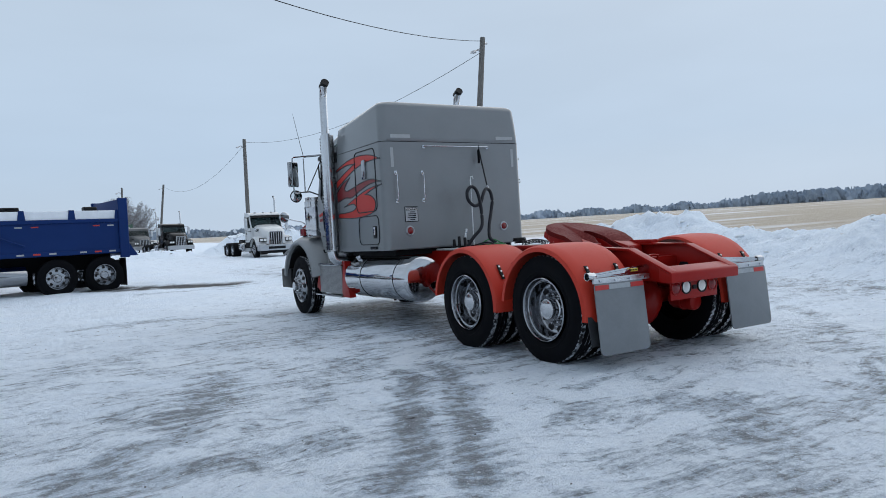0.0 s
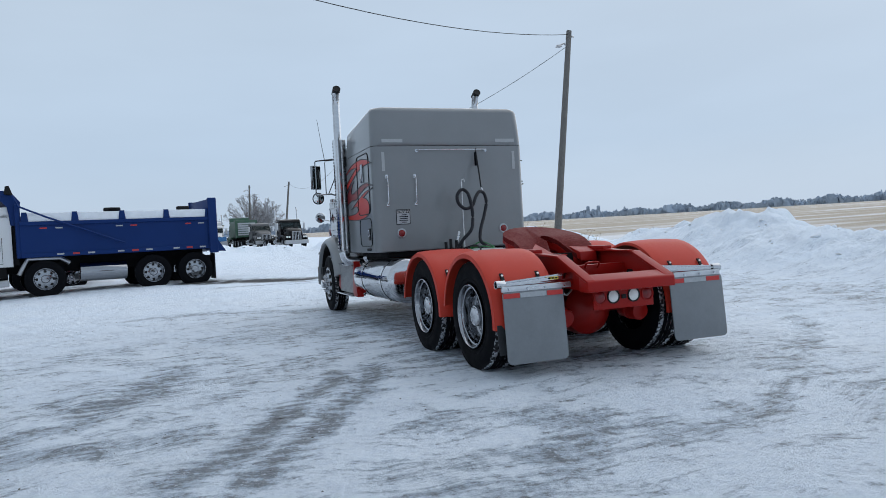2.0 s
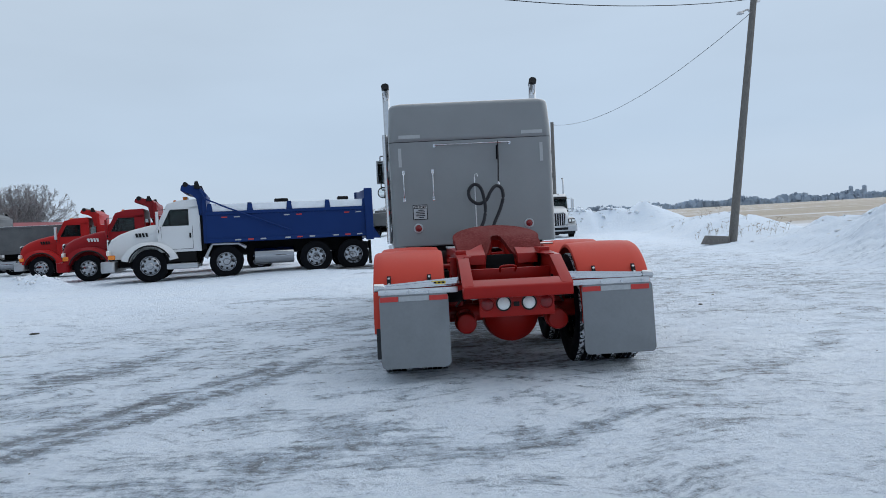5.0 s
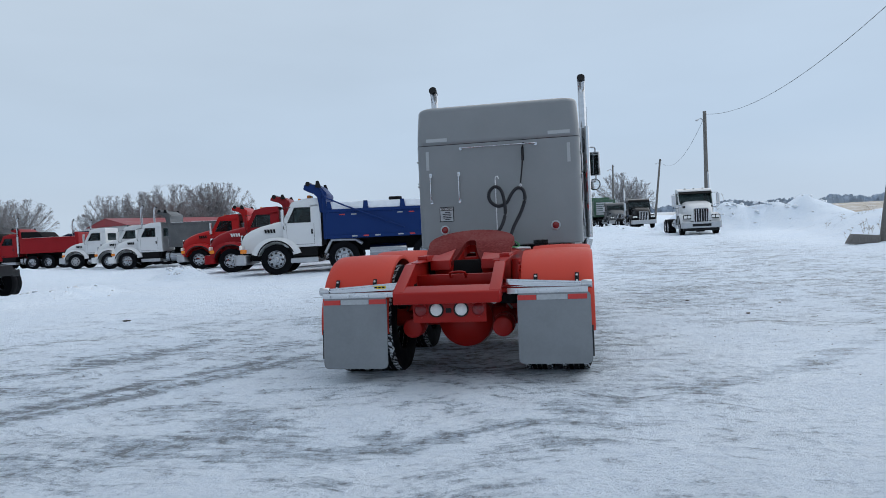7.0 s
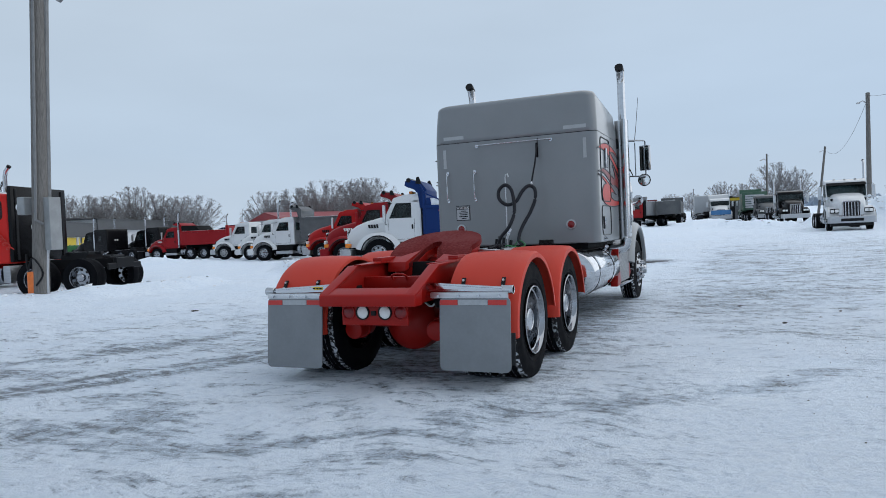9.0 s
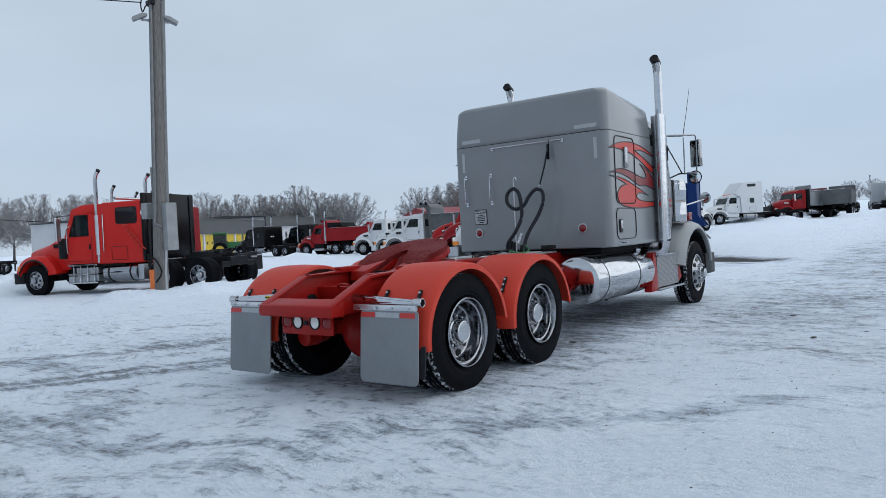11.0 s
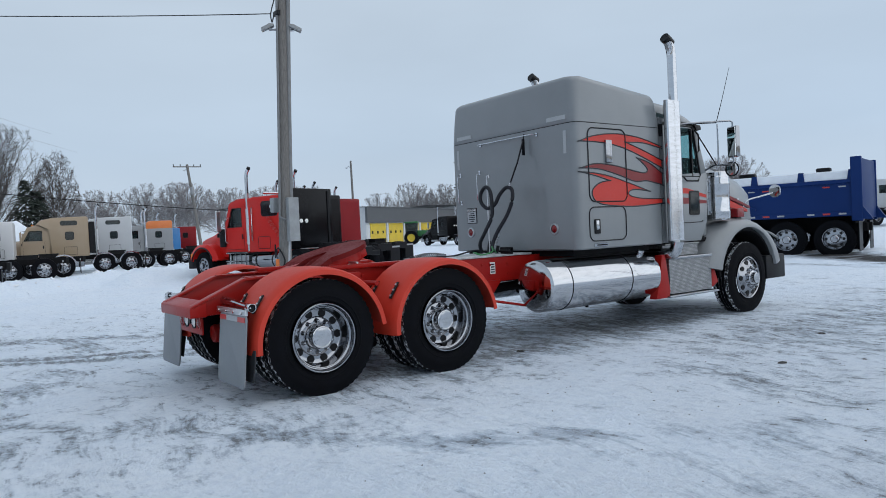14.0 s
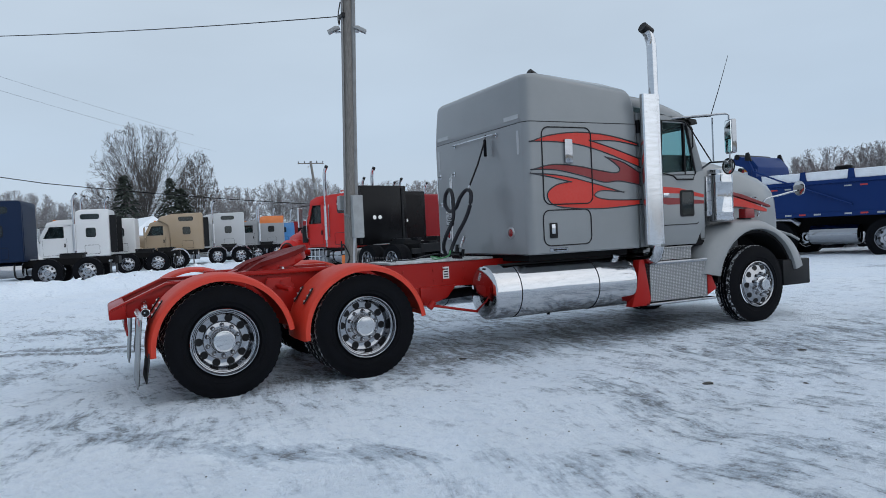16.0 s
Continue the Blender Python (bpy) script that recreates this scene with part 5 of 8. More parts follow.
for s in (1, -1):
    arch = []
    for a in range(12, 169, 6):
        c, q = math.cos(radians(a)), math.sin(radians(a))
        ro = 0.875 + 0.17 * max(0, -c) ** 1.5 + 0.15 * max(0.0, c - 0.55) / 0.45
        ri = 0.735
        yo, zo, yi, zi = FRONT_Y + ro * c, HUB + ro * q, FRONT_Y + ri * c, HUB + ri * q
        ym, zm = FRONT_Y + (ri + 0.05) * c, HUB + (ri + 0.05) * q
        arch.append([(s * 0.66, yi, zi), (s * 1.17, yi, zi), (s * 1.205, yi + 0.012 * c, zi + 0.012 * q), (s * 1.21, ym, zm), (s * 1.17, yi * 0.3 + yo * 0.7, zi * 0.3 + zo * 0.7), (s * 1.08, yo, zo), (s * 0.66, yo, zo + 0.03)])
    part("front_fender", loft(arch), FENDER_GREY, truck, "rounded grey front fender", 55)
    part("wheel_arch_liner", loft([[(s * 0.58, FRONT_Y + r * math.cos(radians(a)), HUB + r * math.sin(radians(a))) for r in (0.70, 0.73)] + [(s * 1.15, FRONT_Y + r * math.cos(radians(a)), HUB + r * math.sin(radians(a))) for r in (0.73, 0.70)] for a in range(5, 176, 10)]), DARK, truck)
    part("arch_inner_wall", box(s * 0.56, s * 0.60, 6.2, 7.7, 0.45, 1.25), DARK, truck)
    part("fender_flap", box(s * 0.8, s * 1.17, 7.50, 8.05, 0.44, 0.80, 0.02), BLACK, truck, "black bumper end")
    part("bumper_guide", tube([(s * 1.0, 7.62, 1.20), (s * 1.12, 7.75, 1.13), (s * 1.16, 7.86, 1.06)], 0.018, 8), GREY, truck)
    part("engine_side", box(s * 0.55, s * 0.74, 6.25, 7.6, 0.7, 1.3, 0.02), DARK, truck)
    part("hood_stripe", prism([(6.30, 1.80), (6.75, 1.75), (7.2, 1.66), (7.66, 1.52), (7.66, 1.48), (7.2, 1.56), (6.75, 1.59), (6.30, 1.61)], s * 0.74, s * 0.803, "x"), DECAL_RED, truck, "red bonnet stripe", 0)
    part("hood_stripe", prism([(6.35, 1.86), (6.8, 1.81), (7.2, 1.73), (7.74, 1.57), (7.74, 1.54), (7.2, 1.68), (6.8, 1.775), (6.35, 1.83)], s * 0.74, s * 0.803, "x"), DECAL_DARK, truck, "", 0)
    part("hood_badge", box(s * 0.71, s * 0.735, 7.28, 7.56, 1.655, 1.70, 0.004), POLISHED, truck, "chrome maker's badge")
    mk = part("turn_lamp", box(s * 0.98, s * 1.10, 6.88, 7.06, 1.40, 1.53, 0.015), RED_LENS, truck, "red side turn lamp")
    part("lamp_base", box(s * 0.93, s * 1.06, 6.90, 7.04, 1.36, 1.41, 0.01), BLACK, mk)

    # air cleaner
    ac = lathe([(0, 0), (0.15, 0), (0.168, 0.02), (0.168, 0.10), (0.172, 0.11), (0.172, 0.135), (0.168, 0.145), (0.168, 0.50), (0.172, 0.51), (0.172, 0.535), (0.168, 0.545), (0.168, 0.62), (0.155, 0.64), (0.155, 0.69), (0.145, 0.70), (0, 0.70)], 36, pose(s * 1.0, 6.52, 1.37))
    acp = part("air_cleaner", ac, CHROME, truck, "chrome air cleaner canister", 30)
    for z in (1.49, 1.90):
        part("cleaner_strap", box(s * 0.78, s * 1.0, 6.33, 6.36, z - 0.02, z + 0.02), CHROME, acp)
    part("cleaner_pipe", tube([(s * 1.0, 6.52, 1.75), (s * 0.8, 6.45, 1.75), (s * 0.6, 6.45, 1.75)], 0.07, 14, 3), BLACK, acp)
    part("cleaner_bracket", box(s * 0.80, s * 0.98, 6.30, 6.36, 1.45, 1.98, 0.01), BRUSHED, acp)

    # door mirror on its frame
    mx = s * 1.44
    mf = part("mirror_frame", tube([(s * 1.02, 5.65, 2.72), (s * 1.25, 5.93, 2.725), (mx, 6.18, 2.73), (mx + s * 0.01, 6.23, 2.71), (mx + s * 0.01, 6.23, 2.15), (mx, 6.18, 2.13), (s * 1.2, 6.15, 2.14), (s * 1.02, 6.18, 2.08)], 0.013, 8), POLISHED, truck, "polished mirror bracket")
    part("mirror_brace", tube([(s * 1.03, 5.92, 2.70), (s * 1.25, 6.12, 2.145)], 0.009, 6), BLACK, mf)
    part("mirror_brace", tube([(s * 1.0, 5.95, 2.74), (s * 1.30, 6.08, 2.72)], 0.009, 6), BLACK, mf)
    part("mirror_brace", tube([(s * 1.30, 6.10, 2.70), (s * 1.30, 6.10, 2.14)], 0.010, 6), POLISHED, mf)
    turned = pose(mx, 6.265, 2.445, 0, 0, -20 * s)
    part("door_mirror", box(-0.09, 0.09, -0.035, 0.035, -0.215, 0.215, 0.02), POLISHED, mf, "tall polished door mirror", 35, turned)
    part("mirror_glass", box(-0.078, 0.078, -0.043, -0.034, -0.195, 0.195), MIRROR, mf, "mirror glass", 35, turned)
    rm = lathe([(0, 0.05), (0.07, 0.04), (0.095, 0.01), (0.098, 0), (0.09, -0.004), (0, -0.008)], 28, pose(mx - s * 0.02, 6.23, 2.07, -90, 0, 0))
    part("spot_mirror", rm, MIRROR, mf, "round convex spot mirror")
    part("spot_rim", lathe([(0.09, -0.01), (0.105, 0.0), (0.09, 0.012)], 28, pose(mx - s * 0.02, 6.23, 2.07, -90, 0, 0)), BLACK, mf)
    part("antenna", tube([(s * 1.30, 6.08, 2.72), (s * 1.32, 6.21, 3.05), (s * 1.34, 6.38, 3.50)], 0.006, 5, taper=0.003), BLACK, truck, "thin black whip antenna")

    # bonnet mirror
    hm = part("bonnet_mirror", lathe([(0, 0.06), (0.06, 0.05), (0.10, 0.015), (0.104, 0), (0.095, -0.006), (0, -0.012)], 28, pose(s * 1.06, 8.02, 1.79, -90, 0, s * -8)), CHROME, truck, "round chrome bonnet mirror")
    part("mirror_arm", tube([(s * 0.74, 7.55, 1.42), (s * 0.80, 7.62, 1.64), (s * 0.92, 7.82, 1.71), (s * 1.04, 8.0, 1.76)], 0.013, 8, 4), CHROME, hm)

# ---- the other vehicles in the yard ----
PAINTS = {
    "white": painted("white_truck_paint", (0.66, 0.67, 0.68), 0.35, 0.42, 0.3),
    "red": painted("bright_red_paint", (0.55, 0.014, 0.010), 0.36, 0.06, 0.0, (0.3, 0.06, 0.05), spec=0.25),
    "deep_red": painted("deep_red_paint", (0.38, 0.008, 0.008), 0.38, 0.08, 0.0, (0.25, 0.06, 0.05), spec=0.2),
    "crimson": painted("crimson_truck_paint", (0.26, 0.005, 0.009), 0.38, 0.06, 0.0, (0.2, 0.06, 0.06), spec=0.2),
    "dull_red": painted("dull_red_paint", (0.22, 0.008, 0.012), 0.4, 0.1, 0.0, (0.2, 0.06, 0.06), spec=0.2),
    "maroon": painted("maroon_paint", (0.13, 0.015, 0.02), 0.40, 0.3, 0.2),
    "blue": painted("dump_body_blue", (0.005, 0.027, 0.125), 0.48, 0.08, 0.0, (0.03, 0.05, 0.10), spec=0.15),
    "dark_blue": painted("dark_blue_paint", (0.004, 0.014, 0.042), 0.45, 0.06, 0.0, (0.03, 0.04, 0.06), spec=0.15),
    "sky_blue": painted("bright_blue_paint", (0.015, 0.15, 0.37), 0.35, 0.2, 0.3),
    "black": painted("black_truck_paint", (0.005, 0.005, 0.006), 0.22, 0.03, 0.0, (0.03, 0.03, 0.03), spec=0.15),
    "tan": painted("tan_truck_paint", (0.33, 0.245, 0.155), 0.38, 0.25, 0.3),
    "silver": painted("silver_truck_paint", (0.46, 0.48, 0.50), 0.38, 0.25, 0.3),
    "grey": painted("mid_grey_truck_paint", (0.24, 0.25, 0.26), 0.4, 0.3, 0.2),
    "orange": painted("orange_roof_paint", (0.66, 0.17, 0.03), 0.4, 0.2, 0.2),
    "green": painted("green_body_paint", (0.025, 0.09, 0.05), 0.45, 0.3, 0.1),
    "dark_grey": painted("dark_grey_body_paint", (0.06, 0.065, 0.07), 0.45, 0.3, 0.1),
}
SNOW_TOP = plain("settled_snow", (0.80, 0.83, 0.87), 0.7, 0.06, 4.0, 0.3, 0.02)
STEEL_WHEEL = plain("grey_steel_wheel", (0.34, 0.35, 0.36), 0.5, 0.2, 20.0)
WHEELS = {}


def yard_wheel(kind, parent, m):
    """A smaller-detail wheel: rim, tyre, holes and hub; shared meshes."""
    key = kind
    if key not in WHEELS:
        steer = kind.startswith("steer")
        z = 0.02 if steer else -0.12
        prof = [(0.30, -0.01), (0.308, 0.008), (0.296, 0.012), (0.28, -0.02), (0.265, z if not steer else 0.0), (0.18, z + 0.02), (0.12, z + 0.025), (0.11, z + 0.09), (0.09, z + 0.11), (0, z + 0.115)]
        rim = part("wheel", lathe(prof, 28), STEEL_WHEEL if kind.endswith("steel") else POLISHED, parent, "", 35, m)
        part("tyre", tyre_bm(0.53, 0.29 if steer else 0.30, 0.302, 24, False), [RUBBER, RUBBER], rim, "black truck tyre", 30, pose(0, 0, -0.14))
        for i in range(8):
            a = 2 * math.pi * i / 8
            part("hand_hole", cyl((0.215 * math.cos(a), 0.215 * math.sin(a), z), (0.215 * math.cos(a), 0.215 * math.sin(a), z + 0.018), 0.042, n=10), BLACK, rim, "", 0)
        WHEELS[key] = rim
        return rim
    return again("wheel", WHEELS[key], parent, m)


def yard_truck(name, label, hub, head, paint, axles=(-5.0, -6.37), side=-1, scale=1.0, hood=True, cab_roof=2.75, sleeper=0.0, sleeper_z=3.0, sleeper_paint=None, roof_paint=None,
               aero=False, stacks=1, tank=True, frame_end=None, wheel="alu", pusher=None, category="truck", hood_z=1.95, grille=CHROME, fifth_wheel=True, hub_is_center=False, group="trucks parked in the yard", fairing=False, nose=1.0, tyre=1.0, bumper=None, bunk=None, steer=0.0, flaps=True, half_fenders=False, extenders=False):
    """A conventional truck; local origin on the ground under the front axle, forward is +y. hub: the front hub on the given side."""
    hx, hy = math.cos(radians(head)), math.sin(radians(head))
    rx, ry = hy, -hx
    cx, cy = (hub[0], hub[1]) if hub_is_center else (hub[0] - side * 1.10 * rx * scale, hub[1] - side * 1.10 * ry * scale)
    cx, cy = cx - steer * hx * scale, cy - steer * hy * scale  # steer: the front axle ahead of the origin
    gz = floor_at(cx, cy)
    t = thing(name, pose(cx, cy, gz - 0.02, 0, 0, head - 90) @ Matrix.Diagonal((scale, scale, scale, 1)), label, category, group)
    P = PAINTS[paint]
    SP = PAINTS[sleeper_paint or paint]
    HZ = 0.53 * tyre
    TW = Matrix.Diagonal((tyre, tyre, 1, 1))
    for s in (1, -1):
        yard_wheel("steer_steel" if wheel == "steel" else "steer", t, pose(s * 1.14, steer, HZ, 0, 90 * s, 0) @ TW)
        for a in axles:
            yard_wheel("drive_steel" if wheel == "steel" else "drive", t, pose(s * 1.20, a, HZ, 0, 90 * s, 0) @ TW)
            part("inner_tyre", lathe([(0.3, -0.14), (0.5, -0.15), (0.53, -0.1), (0.53, 0.1), (0.5, 0.15), (0.3, 0.14)], 24, pose(s * 0.86, a, HZ, 0, 90, 0)), RUBBER, t)
        if pusher is not None:
            yard_wheel("drive_steel" if wheel == "steel" else "drive", t, pose(s * 1.16, pusher, HZ, 0, 90 * s, 0) @ TW)
        end = frame_end if frame_end is not None else min(axles) - 1.0
        part("frame_rail", box(s * 0.34, s * 0.43, end, 0.9, 0.78, 1.04, 0.01, 1), DARK, t)
        # fender
        arch = []
        for a in range(14, 167, 8):
            c, q = math.cos(radians(a)), math.sin(radians(a))
            ro = 0.82 + 0.10 * abs(c)
            arch.append([(s * 0.62, steer + 0.67 * c, HZ + 0.67 * q), (s * 1.20, steer + 0.67 * c, HZ + 0.67 * q), (s * 1.22, steer + 0.71 * c, HZ + 0.71 * q), (s * 1.12, steer + ro * 1.05 * c, HZ + ro * q), (s * 0.62, steer + ro * 1.05 * c, HZ + (ro + 0.02) * q)])
        part("fender", loft(arch), P, t, "", 50)
        part("arch_liner", box(s * 0.4, s * 0.64, steer - 0.7, steer + 0.7, 0.5, 1.3), DARK, t)
        # side of the cab: lower panel, pillars and a glass pane
        cf, cb = -0.80, -2.12
        part("cab_side", prism([(cb, 1.02), (cf + 0.1, 1.02), (cf + 0.12, 1.9), (cf + 0.05, 1.95), (cb, 1.95)], s * 1.0, s * 1.05, "x", 0.01, 1), P, t)
        part("cab_pillar", prism([(cb, 1.94), (cb + 0.36, 1.94), (cb + 0.36, cab_roof - 0.2), (cb, cab_roof - 0.15)], s * 1.0, s * 1.05, "x"), P, t)
        part("windscreen_pillar", prism([(cf - 0.06, 1.94), (cf + 0.13, 1.94), (cf - 0.25, cab_roof - 0.12), (cf - 0.42, cab_roof - 0.12)], s * 0.98, s * 1.04, "x"), P, t)
        part("side_window", prism([(cb + 0.33, 1.90), (cf + 0.02, 1.90), (cf - 0.33, cab_roof - 0.2), (cb + 0.33, cab_roof - 0.2)], s * 1.005, s * 1.012, "x"), CAB_GLASS, t, "smoky cab side glass")
        part("window_post", box(s * 1.008, s * 1.03, cf - 0.33, cf - 0.29, 1.94, cab_roof - 0.28), BLACK, t)
        part("window_rubber", tube([(s * 1.045, y, z) for y, z in ((cb + 0.36, 1.95), (cf - 0.08, 1.95), (cf - 0.38, cab_roof - 0.27), (cb + 0.36, cab_roof - 0.27))], 0.014, 4, loop=True), BLACK, t)
        part("arch_trim", tube([(s * 1.215, steer + 0.70 * math.cos(radians(a)), HZ + 0.70 * math.sin(radians(a))) for a in range(14, 167, 12)], 0.03, 5), BLACK, t)
        part("door_seam", tube([(s * 1.052, y, z) for y, z in ((cb + 0.25, 1.92), (cb + 0.25, 1.12), (cf - 0.05, 1.12), (cf - 0.02, 1.92))], 0.008, 4), BLACK, t)
        part("door_handle", box(s * 1.05, s * 1.075, cb + 0.30, cb + 0.36, 1.50, 1.68), BLACK, t)
        part("step", box(s * 0.6, s * 1.13, -2.0, -0.85, 0.42, 0.62, 0.02, 1), DULL_ALU, t)
        part("step", box(s * 0.6, s * 1.08, -1.95, -0.9, 0.66, 1.0, 0.03, 1), P if fairing else DARK, t)
        mx = s * 1.36
        part("mirror_arm", tube([(s * 1.03, cf - 0.2, cab_roof - 0.25), (mx, cf + 0.02, cab_roof - 0.28), (mx, cf + 0.02, 1.72), (s * 1.03, cf + 0.05, 1.72)], 0.016, 5), BLACK, t)
        part("door_mirror", box(mx - 0.10, mx + 0.10, cf + 0.0, cf + 0.09, 1.82, cab_roof - 0.33, 0.02, 1), P if aero else BRUSHED, t)
        part("headlight", box(s * 0.62, s * 0.98, nose - 0.10, nose + 0.0, 1.00, 1.18, 0.03, 1), WHITE_LENS, t, "clear headlamp")
        if hub_is_center:
            hl = part("headlight", box(s * 0.60, s * 1.06, nose - 0.12, nose + 0.03, 0.98, 1.24, 0.03, 1), DARK, t, "rectangular headlamp in a dark frame")
            for x in (0.63, 0.85):
                part("lens", box(s * x, s * (x + 0.18), nose + 0.02, nose + 0.045, 1.03, 1.19, 0.01, 1), WHITE_LENS, hl)
        if not hub_is_center:
            part("turn_lamp", box(s * 1.0, s * 1.19, nose - 0.30, nose - 0.08, 0.86, 1.02, 0.04, 2), AMBER, t, "amber corner lamp")
        if tank:
            part("fuel_tank", cyl((s * 0.86, -3.75, 0.70), (s * 0.86, -2.35, 0.70), 0.29, n=24, bev=0.03), POLISHED, t, "polished fuel tank")
            for yy in (-3.5, -2.6):
                part("tank_band", lathe([(0.292, -0.03), (0.298, -0.03), (0.298, 0.03), (0.292, 0.03)], 24, pose(s * 0.86, yy, 0.70, -90, 0, 0)), BLACK, t)
        if stacks >= (1 if s < 0 else 2):
            sx = s * 1.12
            part("exhaust_pipe", tube([(sx, cb - 0.12, 1.05), (sx, cb - 0.12, 3.75), (sx, cb - 0.16, 3.92), (sx, cb - 0.27, 4.05)], 0.065, 12), CHROME, t, "chrome exhaust stack")
            part("stack_mouth", cyl((sx, cb - 0.255, 4.03), (sx, cb - 0.30, 4.085), 0.067, n=12), BLACK, t)
            part("heat_shield", cyl((sx, cb - 0.12, 1.3), (sx, cb - 0.12, 2.6), 0.085, n=14), BRUSHED, t)
    # hood
    rings = []
    for yy, wx, zt in ((-0.80, 0.88, hood_z + 0.02), (-0.4, 0.86, hood_z - 0.02), (0.2, 0.80, hood_z - 0.15), (0.6, 0.74, hood_z - 0.29), (nose - 0.12, 0.68, hood_z - 0.45), (nose, 0.62, hood_z - 0.62)):
        rings.append([(x, yy, z) for x, z in ((-wx, 0.85), (-wx, zt - 0.35), (-wx + 0.06, zt - 0.10), (-wx + 0.25, zt), (0, zt + 0.03), (wx - 0.25, zt), (wx - 0.06, zt - 0.10), (wx, zt - 0.35), (wx, 0.85))])
    part("hood", loft(rings), P, t, "", 50)
    gr = part("grille", prism(rounded(-0.40, 0.40, 0.80, hood_z - 0.50, 0.08, 3), nose - 0.02, nose + 0.03, "y"), BLACK, t, "barred grille")
    part("grille_surround", tube([(x, nose + 0.03, z) for x, z in rounded(-0.42, 0.42, 0.78, hood_z - 0.48, 0.08, 3)], 0.03, 6, loop=True), grille, gr)
    for i in range(5):
        part("grille_bar", box(-0.33 + i * 0.15, -0.29 + i * 0.15, nose + 0.02, nose + 0.05, 0.82, hood_z - 0.52), grille, gr)
    for s in (1, -1):
        for i in range(4):
            part("hood_vent", prism([(-0.38 + i * 0.11, hood_z - 0.42), (-0.31 + i * 0.11, hood_z - 0.42), (-0.28 + i * 0.11, hood_z - 0.28), (-0.35 + i * 0.11, hood_z - 0.28)], s * 0.78, s * 0.872, "x"), PAPER if paint == "crimson" else BLACK, t)
    part("bumper", prism(rounded(-1.18, 1.18, nose - 0.3, nose + 0.18, 0.14, 4), 0.42, 0.80, "z", 0.02, 1), bumper or (DULL_ALU if not aero else P), t, "front bumper")
    # cab top, screen, back
    part("cab_roof", prism([(-2.12, cab_roof - 0.28), (-0.945, cab_roof - 0.27), (-1.06, cab_roof - 0.06), (-1.5, cab_roof + 0.06), (-2.12, cab_roof + 0.08)], -1.05, 1.05, "x", 0.03), P, t, "", 50)
    part("windscreen", prism([(-0.70, 1.93), (-0.68, 1.95), (-0.965, cab_roof - 0.26), (-0.985, cab_roof - 0.28)], -1.0, 1.0, "x"), CAB_GLASS, t, "smoky windscreen")
    if sleeper:
        part("cab_back", box(-1.04, 1.04, -2.14, -2.08, 1.02, cab_roof - 0.02, 0.01, 1), P, t)
    else:
        bm = box(-1.04, 1.04, -2.14, -2.08, 1.02, 1.95)
        box(-1.04, 1.04, -2.14, -2.08, cab_roof - 0.30, cab_roof - 0.02, bm=bm)
        box(-1.04, -0.72, -2.14, -2.08, 1.95, cab_roof - 0.30, bm=bm)
        box(0.72, 1.04, -2.14, -2.08, 1.95, cab_roof - 0.30, bm=bm)
        part("cab_back", bm, P, t, "cab back with an open view through its rear window")
        part("rear_window", box(-0.72, 0.72, -2.115, -2.105, 1.95, cab_roof - 0.30), CAB_GLASS, t)
    part("dashboard", box(-1.0, 1.0, -1.0, -0.72, 1.0, 1.92), DARK, t)
    part("cowl", box(-1.0, 1.0, -0.85, -0.68, 1.0, 1.95, 0.03, 1), P, t)
    for x in (-0.48, 0.48):
        part("seat", box(x - 0.24, x + 0.24, -2.0, -1.82, 1.2, 2.15, 0.06, 1), DARK, t)
    for x in () if hub_is_center else (-0.6, -0.3, 0, 0.3, 0.6):
        part("roof_marker", box(x - 0.05, x + 0.05, -1.35, -1.25, cab_roof + 0.03, cab_roof + 0.09, 0.01, 1), AMBER, t)
    part("engine_block", box(-0.5, 0.5, -2.0, 0.8, 0.55, 1.05), DARK, t)
    if sleeper:
        yb = -2.13 - sleeper
        top = sleeper_z
        pts = [(yb, 1.0), (-2.15, 1.0), (-2.15, min(top, cab_roof) - 0.02), (-2.15 - 0.30 * min(1, (top - cab_roof)) - 0.0, top - 0.10), (-2.5, top), (yb + 0.06, top), (yb, top - 0.06)]
        if fairing:
            pts = [(yb, 1.0), (-2.15, 1.0), (-2.15, 2.6), (-1.45, cab_roof + 0.05), (-1.70, min(cab_roof + 0.4, top - 0.16)), (-2.3, top - 0.04), (yb + 0.06, top), (yb, top - 0.06)]
        slp = part("sleeper", prism(pts, -1.16, 1.16, "x", 0.07, 3), SP, t, "tall sleeper box", 50)
        if roof_paint:
            part("sleeper_roof", prism([(yb + 0.02, top - 0.55), (-2.18, top - 0.55), (-2.3, top - 0.1), (-2.5, top + 0.01), (yb + 0.06, top + 0.01), (yb + 0.0, top - 0.06)], -1.17, 1.17, "x", 0.06, 2), PAINTS[roof_paint], t, "painted roof cap", 50)
        ym = (yb - 2.15) / 2
        for s in (1, -1):
            wy0, wy1, wz0, wz1 = bunk or (ym - 0.20, ym + 0.22, 1.95, 2.38)
            part("sleeper_window", prism(rounded(wy0, wy1, wz0, wz1, 0.08, 3), s * 1.15, s * 1.168, "x"), DARK_GLASS, slp, "dark bunk window")
            part("window_rim", tube([(s * 1.165, y, z) for y, z in rounded(wy0, wy1, wz0, wz1, 0.08, 3)], 0.014, 4, loop=True), BLACK, slp)
            part("luggage_door", tube([(s * 1.163, y, z) for y, z in rounded(ym - 0.35, ym + 0.30, 1.12, 1.55, 0.05, 3)], 0.008, 4, loop=True), BLACK, slp)
